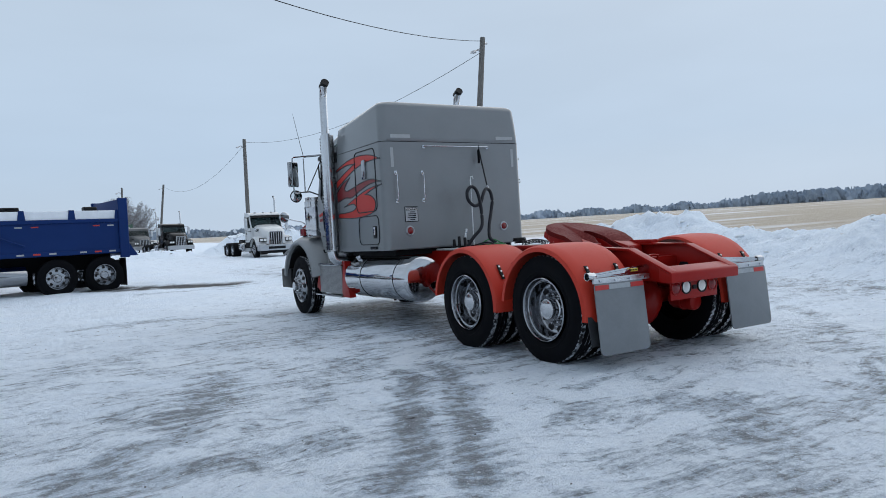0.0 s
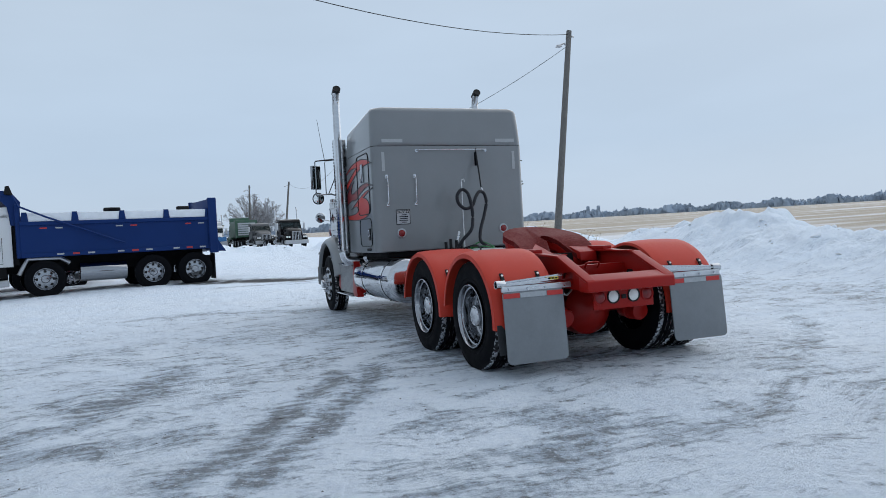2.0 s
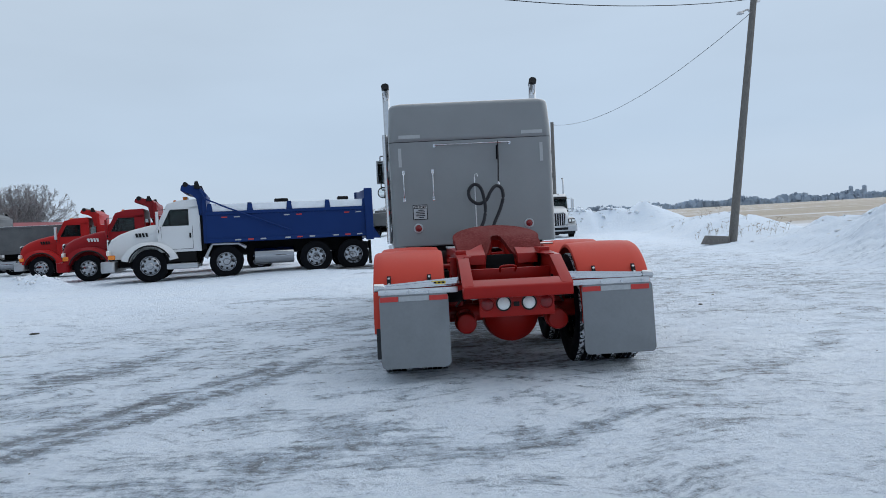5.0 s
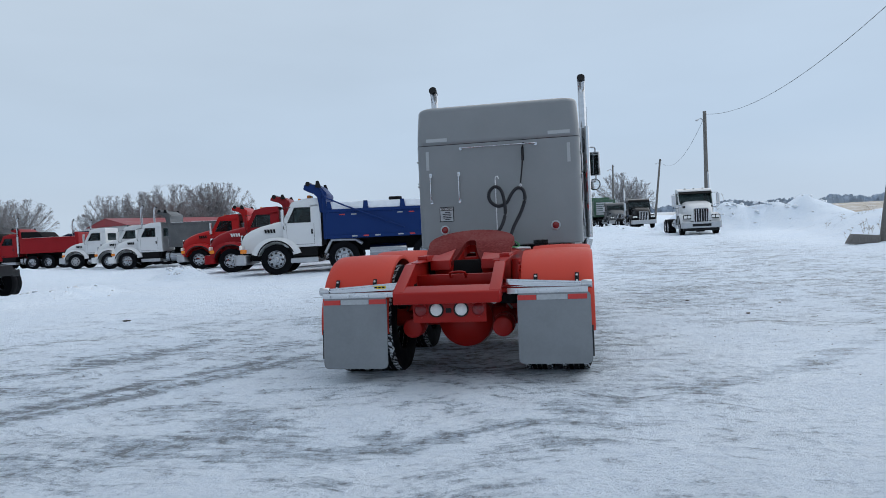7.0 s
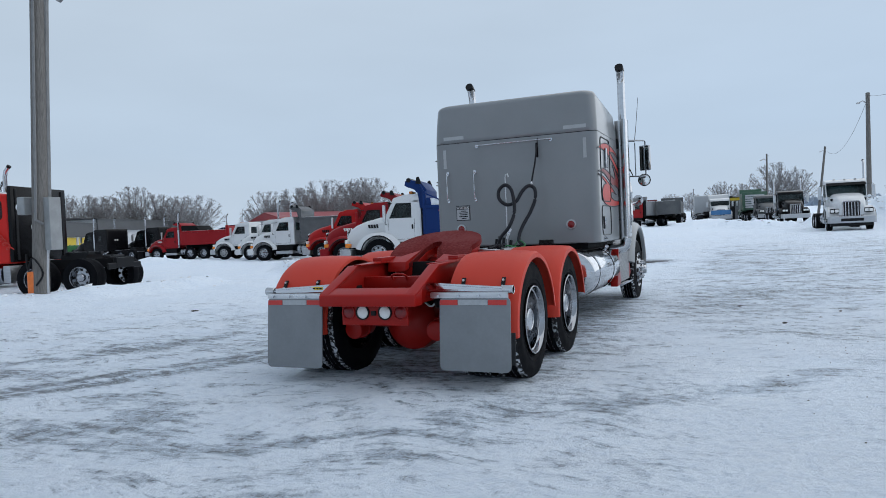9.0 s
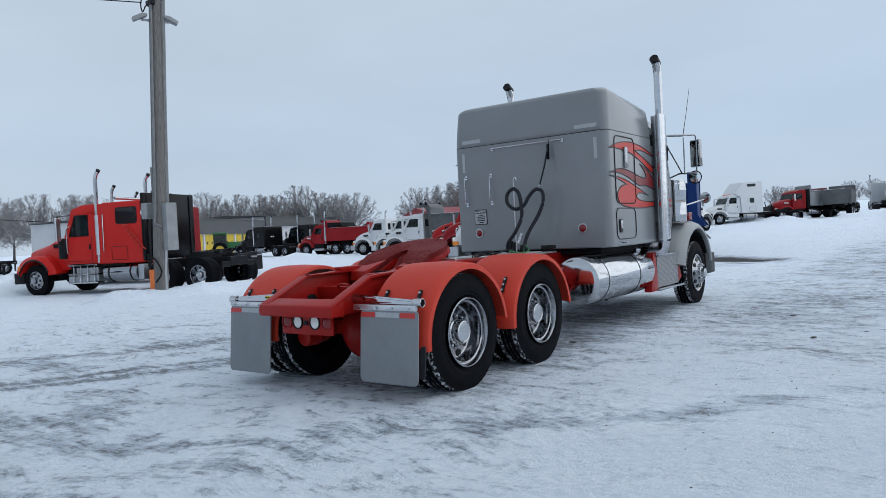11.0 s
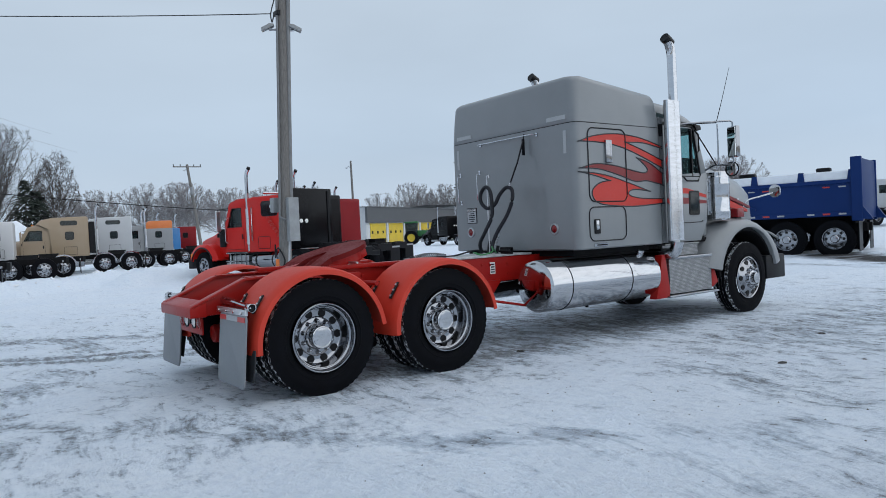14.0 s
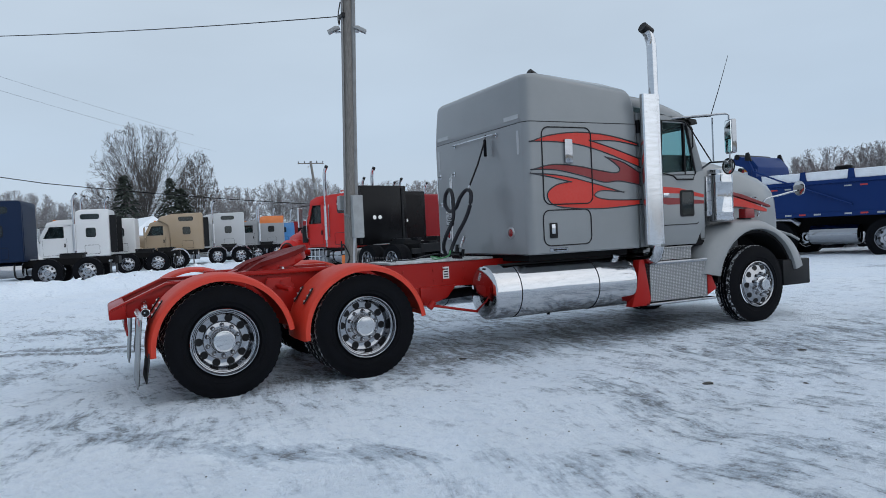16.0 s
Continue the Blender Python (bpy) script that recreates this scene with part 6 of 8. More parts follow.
            if top > 3.2:
                part("roof_window", prism(rounded(ym - 0.4, ym + 0.45, top - 0.48, top - 0.22, 0.1, 3), s * 1.15, s * 1.168, "x"), DARK_GLASS, slp)
        part("back_panel", prism(rounded(-1.0, 1.0, 1.2, top - 0.2, 0.1, 3), yb - 0.012, yb + 0.01, "y"), SP, slp)
        for x in (-0.3, -0.05) if paint == "black" else ():
            part("work_lamp", cyl((x, yb - 0.05, 2.0), (x, yb - 0.01, 2.0), 0.07, n=14), WHITE_LENS, slp, "round white work lamp")
    for s in (1, -1) if half_fenders else ():
        for a in axles:
            arc = [[(s * 0.80, a + r * math.cos(radians(q)), HZ + r * math.sin(radians(q))) for r in (0.60, 0.63)] + [(s * 1.26, a + r * math.cos(radians(q)), HZ + r * math.sin(radians(q))) for r in (0.64, 0.58)] for q in range(4, 177, 14)]
            part("half_fender", loft(arc), CHROME, t, "polished half-round wheel fender", 60)
    for s in (1, -1) if extenders else ():
        part("side_extender", box(s * 1.08, s * 1.15, -2.45 - sleeper, -2.15 - sleeper, 1.15, sleeper_z - 0.3, 0.02, 1), BLACK, t, "black rubber air deflector")
    if fifth_wheel:
        y5 = sum(axles) / len(axles)
        part("fifth_wheel", prism([(0.45 * math.cos(radians(a)), y5 + 0.45 * math.sin(radians(a))) for a in range(0, 181, 20)] + [(-0.38, y5 - 0.45), (-0.15, y5 - 0.5), (0, y5 - 0.1), (0.15, y5 - 0.5), (0.38, y5 - 0.45)], 1.16, 1.24, "z"), BLACK, t, "black coupling plate")
        part("coupling_stand", box(-0.4, 0.4, y5 - 0.4, y5 + 0.4, 1.03, 1.17), BLACK, t)
        part("catwalk", box(-0.45, 0.45, max(axles) + 0.7, -2.3 - sleeper, 1.04, 1.07), DULL_ALU, t)
        part("rear_crossmember", box(-0.45, 0.45, end - 0.02, end + 0.1, 0.75, 1.04, 0.01, 1), BLACK, t)
        for s in (1, -1) if flaps else ():
            part("mud_flap", box(s * 0.6, s * 1.2, min(axles) - 0.78, min(axles) - 0.765, 0.2, 0.85), BLACK, t, "black mud flap")
            part("flap_hanger", box(s * 0.4, s * 1.2, min(axles) - 0.79, min(axles) - 0.75, 0.85, 0.92), DULL_ALU, t)
    return t


def dump_body(t, y0, y1, zb, zt, paint, shield=True, boards=0.25, posts=5, stripe=True, gate=0.5):
    """A tipper body on truck t between y0 (rear) and y1 (front)."""
    P = PAINTS[paint]
    body = part("dump_body", prism([(y0, zb + 0.12), (y0 + 0.25, zb), (y1, zb), (y1, zt), (y0, zt)], -1.22, 1.22, "x", 0.02, 1), P, t, "steel tipper body")
    for s in (1, -1):
        part("top_rail", box(s * 1.18, s * 1.27, y0, y1, zt - 0.12, zt, 0.015, 1), P, body)
        part("bottom_rail", box(s * 1.18, s * 1.26, y0 + 0.1, y1, zb, zb + 0.14, 0.015, 1), P, body)
        if boards:
            part("side_board", box(s * 1.14, s * 1.20, y0 + 0.2, y1 - 0.1, zt, zt + boards, 0.01, 1), SNOW_TOP, body, "pale snow-covered side board")
            for i in range(posts):
                y = y0 + 0.15 + (y1 - y0 - 0.3) * i / (posts - 1)
                part("board_post", prism([(y - 0.11, zt - 0.02), (y + 0.11, zt - 0.02), (y + 0.07, zt + boards + 0.02), (y - 0.07, zt + boards + 0.02)], s * 1.13, s * 1.23, "x"), P, body)
        if stripe:
            n = 12
            for i in range(n):
                y = y0 + 0.3 + (y1 - y0 - 0.6) * i / n
                if i % 4 != 3:
                    part("reflector", box(s * 1.262, s * 1.267, y, y + 0.20, zb + 0.05, zb + 0.10), TAPE_RED if i % 2 else TAPE_SILVER, body)
                if i in (0, 1, 5, 6, 10, 11):
                    part("reflector", box(s * 1.222, s * 1.228, y, y + 0.20, zt - 0.23, zt - 0.19), TAPE_RED if i % 2 else TAPE_SILVER, body)
    part("tailgate", prism([(y0 - 0.12, zb - 0.1), (y0 + 0.06, zb - 0.02), (y0 + 0.12, zt + gate), (y0 - 0.10, zt + gate)], -1.27, 1.27, "x", 0.03, 2), P, body, "tall tailgate")
    for s in (1, -1):
        part("gate_post", box(s * 1.20, s * 1.30, y0 - 0.14, y0 + 0.16, zb - 0.16, zt + gate + 0.04, 0.02, 1), P, body)
        part("spill_lip", prism([(y0 - 0.40, zb - 0.12), (y0, zb - 0.1), (y0, zb + 0.5)], s * 1.15, s * 1.29, "x"), P, body)
    part("load_of_snow", box(-1.12, 1.12, y0 + 0.2, y1 - 0.1, zt - 0.1, zt + 0.02), SNOW_TOP, body)
    part("front_wall", box(-1.20, 1.20, y1 - 0.05, y1 + 0.10, zb, zt + 0.55, 0.02, 1), P, body)
    if shield:
        zs = 1.0 if boards else 0.74
        part("cab_shield", prism([(a, zt + b * zs) for a, b in ((y1 + 0.0, -0.1), (y1 + 0.22, -0.1), (y1 + 0.26, 0.50), (y1 + 0.40, 0.66), (y1 + 0.66, 0.72), (y1 + 0.80, 0.80), (y1 + 0.76, 0.98), (y1 + 0.52, 1.02), (y1 + 0.40, 0.93), (y1 + 0.26, 1.0), (y1 + 0.16, 0.94), (y1 - 0.08, 0.62))], -1.1, 1.1, "x", 0.03, 2), P, body, "cab shield over the cab roof")
        for s in (1, -1):
            part("shield_arm", prism([(y1 + 0.10, zt + 0.82 * zs), (y1 + 0.34, zt + 0.86 * zs), (y1 + 0.30, zt + 1.10 * zs), (y1 + 0.20, zt + 1.12 * zs)], s * 1.10, s * 1.17, "x", 0.01, 1), BLACK, body, "black tarpaulin pivot")
        part("tarp_roll", cyl((-1.12, y1 + 0.62, zt + 1.0 * zs), (1.12, y1 + 0.62, zt + 1.0 * zs), 0.09, n=12), BLACK, body, "rolled black tarpaulin")
        part("shield_gap", box(-0.95, 0.95, y1 + 0.12, y1 + 0.235, zt + 0.02, zt + 0.44 * zs), DARK, body)
    part("hoist", cyl((0, y1 - 0.3, 1.0), (0, y1 + 0.2, zt), 0.12, n=12), BLACK, t)
    part("subframe", box(-0.45, 0.45, y0 + 0.2, y1, 1.0, zb), DARK, t)
    return body


# the row of dump trucks and tractors to the north-west
ROW = -167.0
t = yard_truck("dump_truck", "white quad-axle dump truck with a blue tipper body", (-10.15, 18.05), ROW + 0.3, "white", (-6.15, -7.52), scale=1.0, pusher=-2.97, wheel="alu", fifth_wheel=False, stacks=0, category="dump truck", tank=False, cab_roof=2.78, hood_z=2.02, nose=1.0, tyre=1.1, steer=-0.42, frame_end=-8.3)
dump_body(t, -8.18, -2.34, 1.27, 2.38, "blue", True, 0.27, 5, True, 0.62)
# added dark box closes the gap between cab and tipper body
part("air_tank_rack", box(-1.0, 1.0, -2.33, -2.17, 1.05, 2.45, 0.02, 1), DARK, t, "dark box filling the gap behind the cab")
for s in (1, -1):
    part("fuel_tank", cyl((s * 0.86, -5.35, 0.72), (s * 0.86, -3.95, 0.72), 0.30, n=24, bev=0.03), POLISHED, t, "polished fuel tank")
    part("pusher_fender", tube([(s * 1.05, -3.67, 1.05), (s * 1.05, -3.42, 1.22), (s * 1.05, -2.52, 1.24), (s * 1.05, -2.27, 0.75)], 0.07, 8), DULL_ALU, t)
    part("mud_flap", box(s * 0.65, s * 1.2, -8.2, -8.18, 0.2, 1.1), BLACK, t, "black mud flap")
part("beacon", box(-0.35, 0.35, -1.7, -1.55, 2.86, 3.0, 0.02, 1), AMBER, t, "amber beacon bar")
part("tarp_arm", tube([(-1.30, -5.3, 1.60), (-1.30, -3.1, 2.50), (-1.28, -2.35, 2.85), (-1.26, -2.2, 3.2)], 0.03, 6), PAINTS["blue"], t, "blue tarpaulin arm")
for yy in (-7.2, -5.0, -4.9):
    part("board_hook", box(-1.1, -0.85, yy - 0.25, yy + 0.15, 2.64, 2.78, 0.03, 1), BLACK, t)

t = yard_truck("dump_truck", "dull red dump truck with its red cab shield", (-13.9, 21.6), ROW + 1, "crimson", (-5.2, -6.6), wheel="alu", fifth_wheel=False, stacks=0, category="dump truck", tank=True, aero=True, hood_z=2.0)
dump_body(t, -7.6, -2.6, 1.25, 2.5, "dull_red", True, 0.0, 2, False, 0.2)
t = yard_truck("dump_truck", "bright red dump truck with black lower fenders", (-18.6, 27.0), ROW, "deep_red", (-5.2, -6.6), wheel="alu", fifth_wheel=False, stacks=0, category="dump truck", hood_z=2.05)
dump_body(t, -7.6, -2.6, 1.25, 2.45, "deep_red", True, 0.0, 2, False, 0.2)
t = yard_truck("dump_truck", "white day-cab dump truck with a dark grey body", (-26.2, 31.7), ROW, "white", (-4.9, -6.3), fifth_wheel=False, stacks=0, category="dump truck", aero=True)
dump_body(t, -7.2, -2.7, 1.25, 2.75, "dark_grey", True, 0.0, 2, False, 0.1)
t = yard_truck("day_cab_truck", "white day-cab truck with snow on its bonnet", (-29.3, 34.2), ROW, "white", (-4.9, -6.3), stacks=2, aero=True)
t = yard_truck("day_cab_truck", "older square white truck with a black grille", (-33.9, 36.8), ROW, "white", (-4.9, -6.3), stacks=0, wheel="steel", hood_z=1.9, grille=BLACK)
t = yard_truck("dump_truck", "bright red dump truck facing the row", (-44.2, 40.2), ROW - 3, "crimson", (-4.6, -5.9), pusher=-3.3, fifth_wheel=False, stacks=1, category="dump truck")
dump_body(t, -7.0, -2.5, 1.25, 2.45, "crimson", True, 0.0, 2, False, 0.3)
part("tarp_roll", prism([(-4.3, 2.5), (-2.4, 2.5), (-2.4, 2.95), (-3.9, 2.9)], -1.15, 1.15, "x", 0.05, 2), DARK, t, "dark folded tarpaulin over the tipper body")

# tractors beside the lamp pole
TR = -163.5
t = yard_truck("tractor_unit", "bright red tractor unit with a mid-roof bunk and twin stacks", (-20.72, 6.06), TR, "red", (-4.8, -6.2), sleeper=1.95, sleeper_z=3.0, stacks=2, cab_roof=2.92, hood_z=2.02, nose=1.47, bumper=BLACK, bunk=(-3.9, -3.05, 2.28, 2.80), steer=0.6, flaps=False, frame_end=-6.85)
# added panel stands in for the rear face of a black sleeper
rack = part("headache_rack", box(-1.19, 1.19, -4.22, -4.10, 1.05, 3.22, 0.03, 2), PAINTS["black"], t, "glossy black panel standing in for a black sleeper's rear face")
for x in (-0.35, -0.10):
    part("work_lamp", cyl((x, -4.25, 2.05), (x, -4.21, 2.05), 0.075, n=16, bev=0.01), WHITE_LENS, rack, "round white work lamp")
for x in (-1.0, 1.0):
    part("rack_rib", box(x - 0.05, x + 0.05, -4.25, -4.22, 1.1, 3.15, 0.01, 1), BLACK, rack)
for i in range(6):
    part("louvre", box(-0.90, -0.84, -0.62 + 0.0 * i, -0.30, 1.50 + i * 0.055, 1.53 + i * 0.055), CHROME, t)
for yy, zz in ((-0.95, 2.3), (-2.52, 2.7)):
    part("grab_rail", tube([(-1.06, yy, 1.35), (-1.20, yy, 1.42), (-1.20, yy, zz - 0.1), (-1.06, yy, zz)], 0.018, 6), CHROME, t, "chrome grab rail")
part("air_cleaner", lathe([(0, 0), (0.15, 0.0), (0.17, 0.03), (0.17, 0.62), (0.14, 0.68), (0, 0.7)], 20, pose(-1.02, -0.62, 1.22)), BLACK, t, "black air cleaner canister")
for yy in (-2.05, -1.75, -1.45, -1.15):
    part("step_bar", box(-1.20, -1.06, yy - 0.02, yy + 0.02, 0.40, 0.98, 0.008, 1), CHROME, t)
for zz in (0.40, 0.68, 0.98):
    part("step_tread", box(-1.22, -0.9, -2.2, -0.95, zz - 0.02, zz + 0.02, 0.008, 1), CHROME, t, "polished step tread")
part("roof_lamp_bar", cyl((-0.7, -2.6, 3.16), (0.7, -2.6, 3.16), 0.05, n=10), CHROME, t)
part("tool_box", box(-1.14, -0.6, -4.05, -3.82, 0.45, 0.95, 0.03, 2), DULL_ALU, t, "aluminium tool box")
part("hood_seam", tube([(-0.875, -0.82, 1.0), (-0.895, -0.82, 1.6), (-0.80, -0.82, 1.98)], 0.010, 4), BLACK, t)
# dark box put in for the shaded gap below the cab
part("cab_skirt", box(-1.10, -0.5, -3.3, -0.95, 0.92, 1.03, 0.01, 1), DARK, t)
part("battery_box", box(-1.12, -0.55, -2.15, -1.2, 0.45, 0.9, 0.03, 2), DULL_ALU, t, "aluminium battery box")
part("louvre_frame", tube([(-0.885, y, z) for y, z in rounded(-0.68, -0.26, 1.46, 1.84, 0.05, 3)], 0.022, 5, loop=True), CHROME, t, "chrome intake louvre")
part("hose_coil", tube([(-1.22, -3.45 - 0.016 * k + 0.09 * math.cos(k * 0.9), 2.2 - 0.018 * k + 0.07 * math.sin(k * 0.9)) for k in range(46)], 0.016, 5), DECAL_RED, t, "red coiled air line")
for s in (1, -1):
    part("tail_lamp_bar", box(s * 0.43, s * 0.85, -6.86, -6.80, 0.72, 0.90, 0.02, 1), BLACK, t, "black tail lamp box")
for i, (nm, lab, pc, off, back) in enumerate((("tractor_unit", "black tractor unit with a tall square sleeper", "black", 3.4, -2.3), ("tractor_unit", "maroon sleeper tractor behind the black one", "dull_red", 6.9, -4.4))):
    hx, hy = math.cos(radians(TR)), math.sin(radians(TR))
    yard_truck(nm, lab, (-22.15 + hy * off - hx * back, 7.0 - hx * off - hy * back), TR, pc, (-5.3, -6.67), sleeper=1.9, sleeper_z=3.35, stacks=2)

# the western row, noses to the south-west
for lab, corner, hd, pc, kw in (
        ("dark blue tractor unit with a tall sleeper", (-22.45, -3.46), -98, "dark_blue", dict(sleeper=1.7, sleeper_z=3.3)),
        ("white sleeper tractor with chrome stacks", (-30.12, -0.42), -98, "white", dict(sleeper=1.65, sleeper_z=3.28, stacks=2, extenders=True)),
        ("white mid-roof sleeper tractor", (-33.51, 0.87), -98, "white", dict(sleeper=1.5, sleeper_z=2.92, half_fenders=True)),
        ("tan aerodynamic sleeper tractor", (-36.61, 4.79), -98, "tan", dict(sleeper=1.9, sleeper_z=3.22, aero=True, fairing=True, stacks=0, half_fenders=True, extenders=True)),
        ("light silver sleeper tractor with a raised roof", (-40.18, 7.89), -98, "silver", dict(sleeper=2.1, sleeper_z=3.3, aero=True, fairing=True)),
        ("grey tractor unit with an orange roof", (-44.74, 11.64), -98, "grey", dict(sleeper=1.9, sleeper_z=3.12, roof_paint="orange", stacks=2)),
        ("sky blue sleeper tractor unit", (-52.23, 14.33), -102, "sky_blue", dict(sleeper=1.8, sleeper_z=2.75)),
        ("dull red sleeper tractor", (-55.16, 16.55), -102, "dull_red", dict(sleeper=1.8, sleeper_z=2.9))):
    hx, hy = math.cos(radians(hd)), math.sin(radians(hd))
    back = 2.13 + kw["sleeper"]
    fx, fy = corner[0] + hx * back, corner[1] + hy * back  # front axle line on the near side
    yard_truck("tractor_unit", lab, (fx, fy), hd, pc, (-back - 0.75, -back - 2.12), group="tractor units in the western row", **kw)

# northern end of the yard
t = yard_truck("tractor_unit", "white tractor unit with a tall chrome-barred grille", (8.4, 39.6), -89, "white", (-4.9, -6.3), stacks=1, hub_is_center=True, hood_z=2.1, cab_roof=2.9)
# dark opening of the bumper drawn as a black box on its face
part("bumper_slot", box(-0.55, 0.55, 1.17, 1.19, 0.52, 0.68, 0.01, 1), BLACK, t)
part("sun_visor", prism([(-1.02, 2.70), (-0.72, 2.58), (-0.70, 2.60), (-1.0, 2.76)], -1.0, 1.0, "x"), DARK, t, "dark sun visor")
# black box put in for the dark gap beneath the bumper
part("under_bumper", box(-1.05, 1.05, 0.85, 1.0, 0.25, 0.43, 0.01, 1), BLACK, t)
for x in (-0.55, 0, 0.55):
    part("roof_marker", box(x - 0.06, x + 0.06, -1.4, -1.25, 2.93, 2.99, 0.02, 1), DULL_ALU, t)
for s in (1, -1):
    part("hood_mirror", lathe([(0, 0.02), (0.08, 0.015), (0.09, 0), (0.08, -0.02), (0, -0.03)], 14, pose(s * 1.12, 0.35, 1.85, 90, 0, 0)), CHROME, t, "round chrome bonnet mirror")
    part("mirror_stay", tube([(s * 0.80, 0.30, 1.55), (s * 1.12, 0.37, 1.85)], 0.012, 5), CHROME, t)
t = yard_truck("tractor_unit", "dark green tractor unit with a broad chrome grille", (6.9, 63.5), -82, "black", (-4.9, -6.3), hub_is_center=True, stacks=2, hood_z=2.1, cab_roof=2.85)
t = yard_truck("dump_truck", "black dump truck seen from its rear flank", (-4.6, 80), 90, "black", (-4.6, -5.9), hub_is_center=True, fifth_wheel=False, stacks=0, category="dump truck")
dump_body(t, -7.0, -2.5, 1.25, 2.5, "dark_grey", False, 0.0, 2, False, 0.1)
t = yard_truck("dump_truck", "dark maroon dump truck far along the yard", (-7.8, 92), 70, "maroon", (-4.6, -5.9), hub_is_center=True, fifth_wheel=False, stacks=0, category="dump truck")
dump_body(t, -7.0, -2.5, 1.25, 2.6, "maroon", False, 0.0, 2, False, 0.1)
t = yard_truck("tractor_unit", "pale grey sleeper tractor far along the yard, tail to the yard", (-2.0, 88), 98, "silver", (-5.6, -7.0), hub_is_center=True, sleeper=1.8, sleeper_z=3.2, stacks=2)
t = yard_truck("tractor_unit", "blue and white cab with a blue nose", (0.4, 80), -85, "white", (-5.6, -7.0), hub_is_center=True, sleeper=1.8, sleeper_z=3.3, sleeper_paint="white")
part("blue_band", box(-1.07, 1.07, 1.0, 1.06, 0.9, 1.4), PAINTS["sky_blue"], t)
t = yard_truck("dump_truck", "green dump truck with a pale slatted tailgate", (3.4, 88), 95, "green", (-4.6, -5.9), hub_is_center=True, fifth_wheel=False, stacks=0, category="dump truck")
dump_body(t, -7.0, -2.5, 1.25, 3.1, "green", False, 0.0, 2, False, 0.1)
for i in range(6):
    part("gate_slat", box(-1.0, 1.0, -7.2, -7.13, 1.4 + i * 0.26, 1.58 + i * 0.26), PAINTS["silver"], t)
t = yard_truck("tractor_unit", "dark truck half hidden beside the green body", (5.2, 74), -80, "dark_grey", (-4.9, -6.3), hub_is_center=True, stacks=0)
t = yard_truck("tractor_unit", "white aerodynamic sleeper tractor", (-13.2, 63.8), -138, "white", (-6.2, -7.5), sleeper=2.2, sleeper_z=3.95, aero=True, fairing=True, stacks=0, nose=1.2, hood_z=1.85)
t = yard_truck("tractor_unit", "white day-cab truck parked nose away", (-10.9, 47.5), 75, "white", (-4.9, -6.3), hub_is_center=True, stacks=0)
t = yard_truck("plough_truck", "red snow plough truck with a pale grey tipper body", (-8.7, 71.0), -136, "crimson", (-4.6,), wheel="alu", fifth_wheel=False, stacks=0, category="plough truck", hood_z=2.0, cab_roof=2.8, frame_end=-6.2)
dump_body(t, -6.1, -2.6, 1.25, 2.75, "grey", False, 0.0, 2, False, 0.1)
part("spreader", box(-1.15, 1.15, -2.62, -2.22, 1.05, 2.9, 0.05, 2), DARK, t, "dark hydraulic tower behind the cab")
part("plough_blade", loft([[(x, 1.75 + 0.35 * abs(math.sin(radians(a))) - 0.1 * dy, 0.25 + 1.15 * a / 90) for a in (0, 22, 45, 68, 90) for dy in (0,)] + [(x, 1.68 + 0.35 * abs(math.sin(radians(a))), 0.25 + 1.15 * a / 90) for a in (90, 68, 45, 22, 0)] for x in (-1.6, -0.8, 0, 0.8, 1.6)]), BLACK, t, "black curved plough blade")
for s in (1, -1):
    part("plough_arm", tube([(s * 0.45, 1.0, 0.6), (s * 0.45, 1.8, 0.7)], 0.06, 8), BLACK, t)
    part("plough_frame", tube([(s * 0.5, 1.15, 0.6), (s * 0.5, 1.2, 1.5), (s * 0.5, 1.35, 1.9)], 0.05, 8), BLACK, t)
gz = floor_at(0, 98)
shed = thing("storage_shed", pose(0.1, 98, gz), "small dark shed with a yellow fascia behind the parked trucks", "shed")
part("wall", box(-2.2, 2.2, 0, 7, 0, 3.0), PAINTS["dark_grey"], shed)
part("roof", prism([(-2.45, 3.0), (0, 3.35), (2.45, 3.0)], -0.3, 7.3, "y"), DARK, shed)
part("fascia", box(-2.3, 2.3, -0.06, 0.0, 2.6, 2.98), YELLOW_DOOR, shed, "yellow fascia board")
part("door", box(-1.6, 1.6, -0.05, 0.0, 0.0, 2.4), DARK, shed, "dark roller door")
# dark tractors by the workshop
for x, y, hd, pc in ((-54, 41.5, 178, "black"), (-50.3, 44.0, 178, "black"), (-45.5, 49.5, 178, "dark_blue")):
    yard_truck("tractor_unit", "black sleeper tractor parked near the workshop", (x, y), hd, pc, (-5.6, -7.0), hub_is_center=True, sleeper=1.8, sleeper_z=3.0, stacks=2, group="dark tractors by the workshop")

# ---- poles and wires ----
wd = Mat("weathered_pole_wood", (0.20, 0.18, 0.16), 0.8)
wg = wd.noise(9, 6, wd.coord((9, 9, 0.5)))
wd.base(wd.mix(wd.ramp(wg, 0.3, 0.7), (0.085, 0.08, 0.076), (0.20, 0.19, 0.178)))
wd.bump(wg, 0.5, 0.01)
POLE = wd.m
GALV = plain("galvanised_box", (0.25, 0.26, 0.265), 0.5, 0.15, 5.0, 0.1)
PIPE = plain("grey_conduit", (0.17, 0.175, 0.18), 0.55, 0.2, 4.0, 0.1)


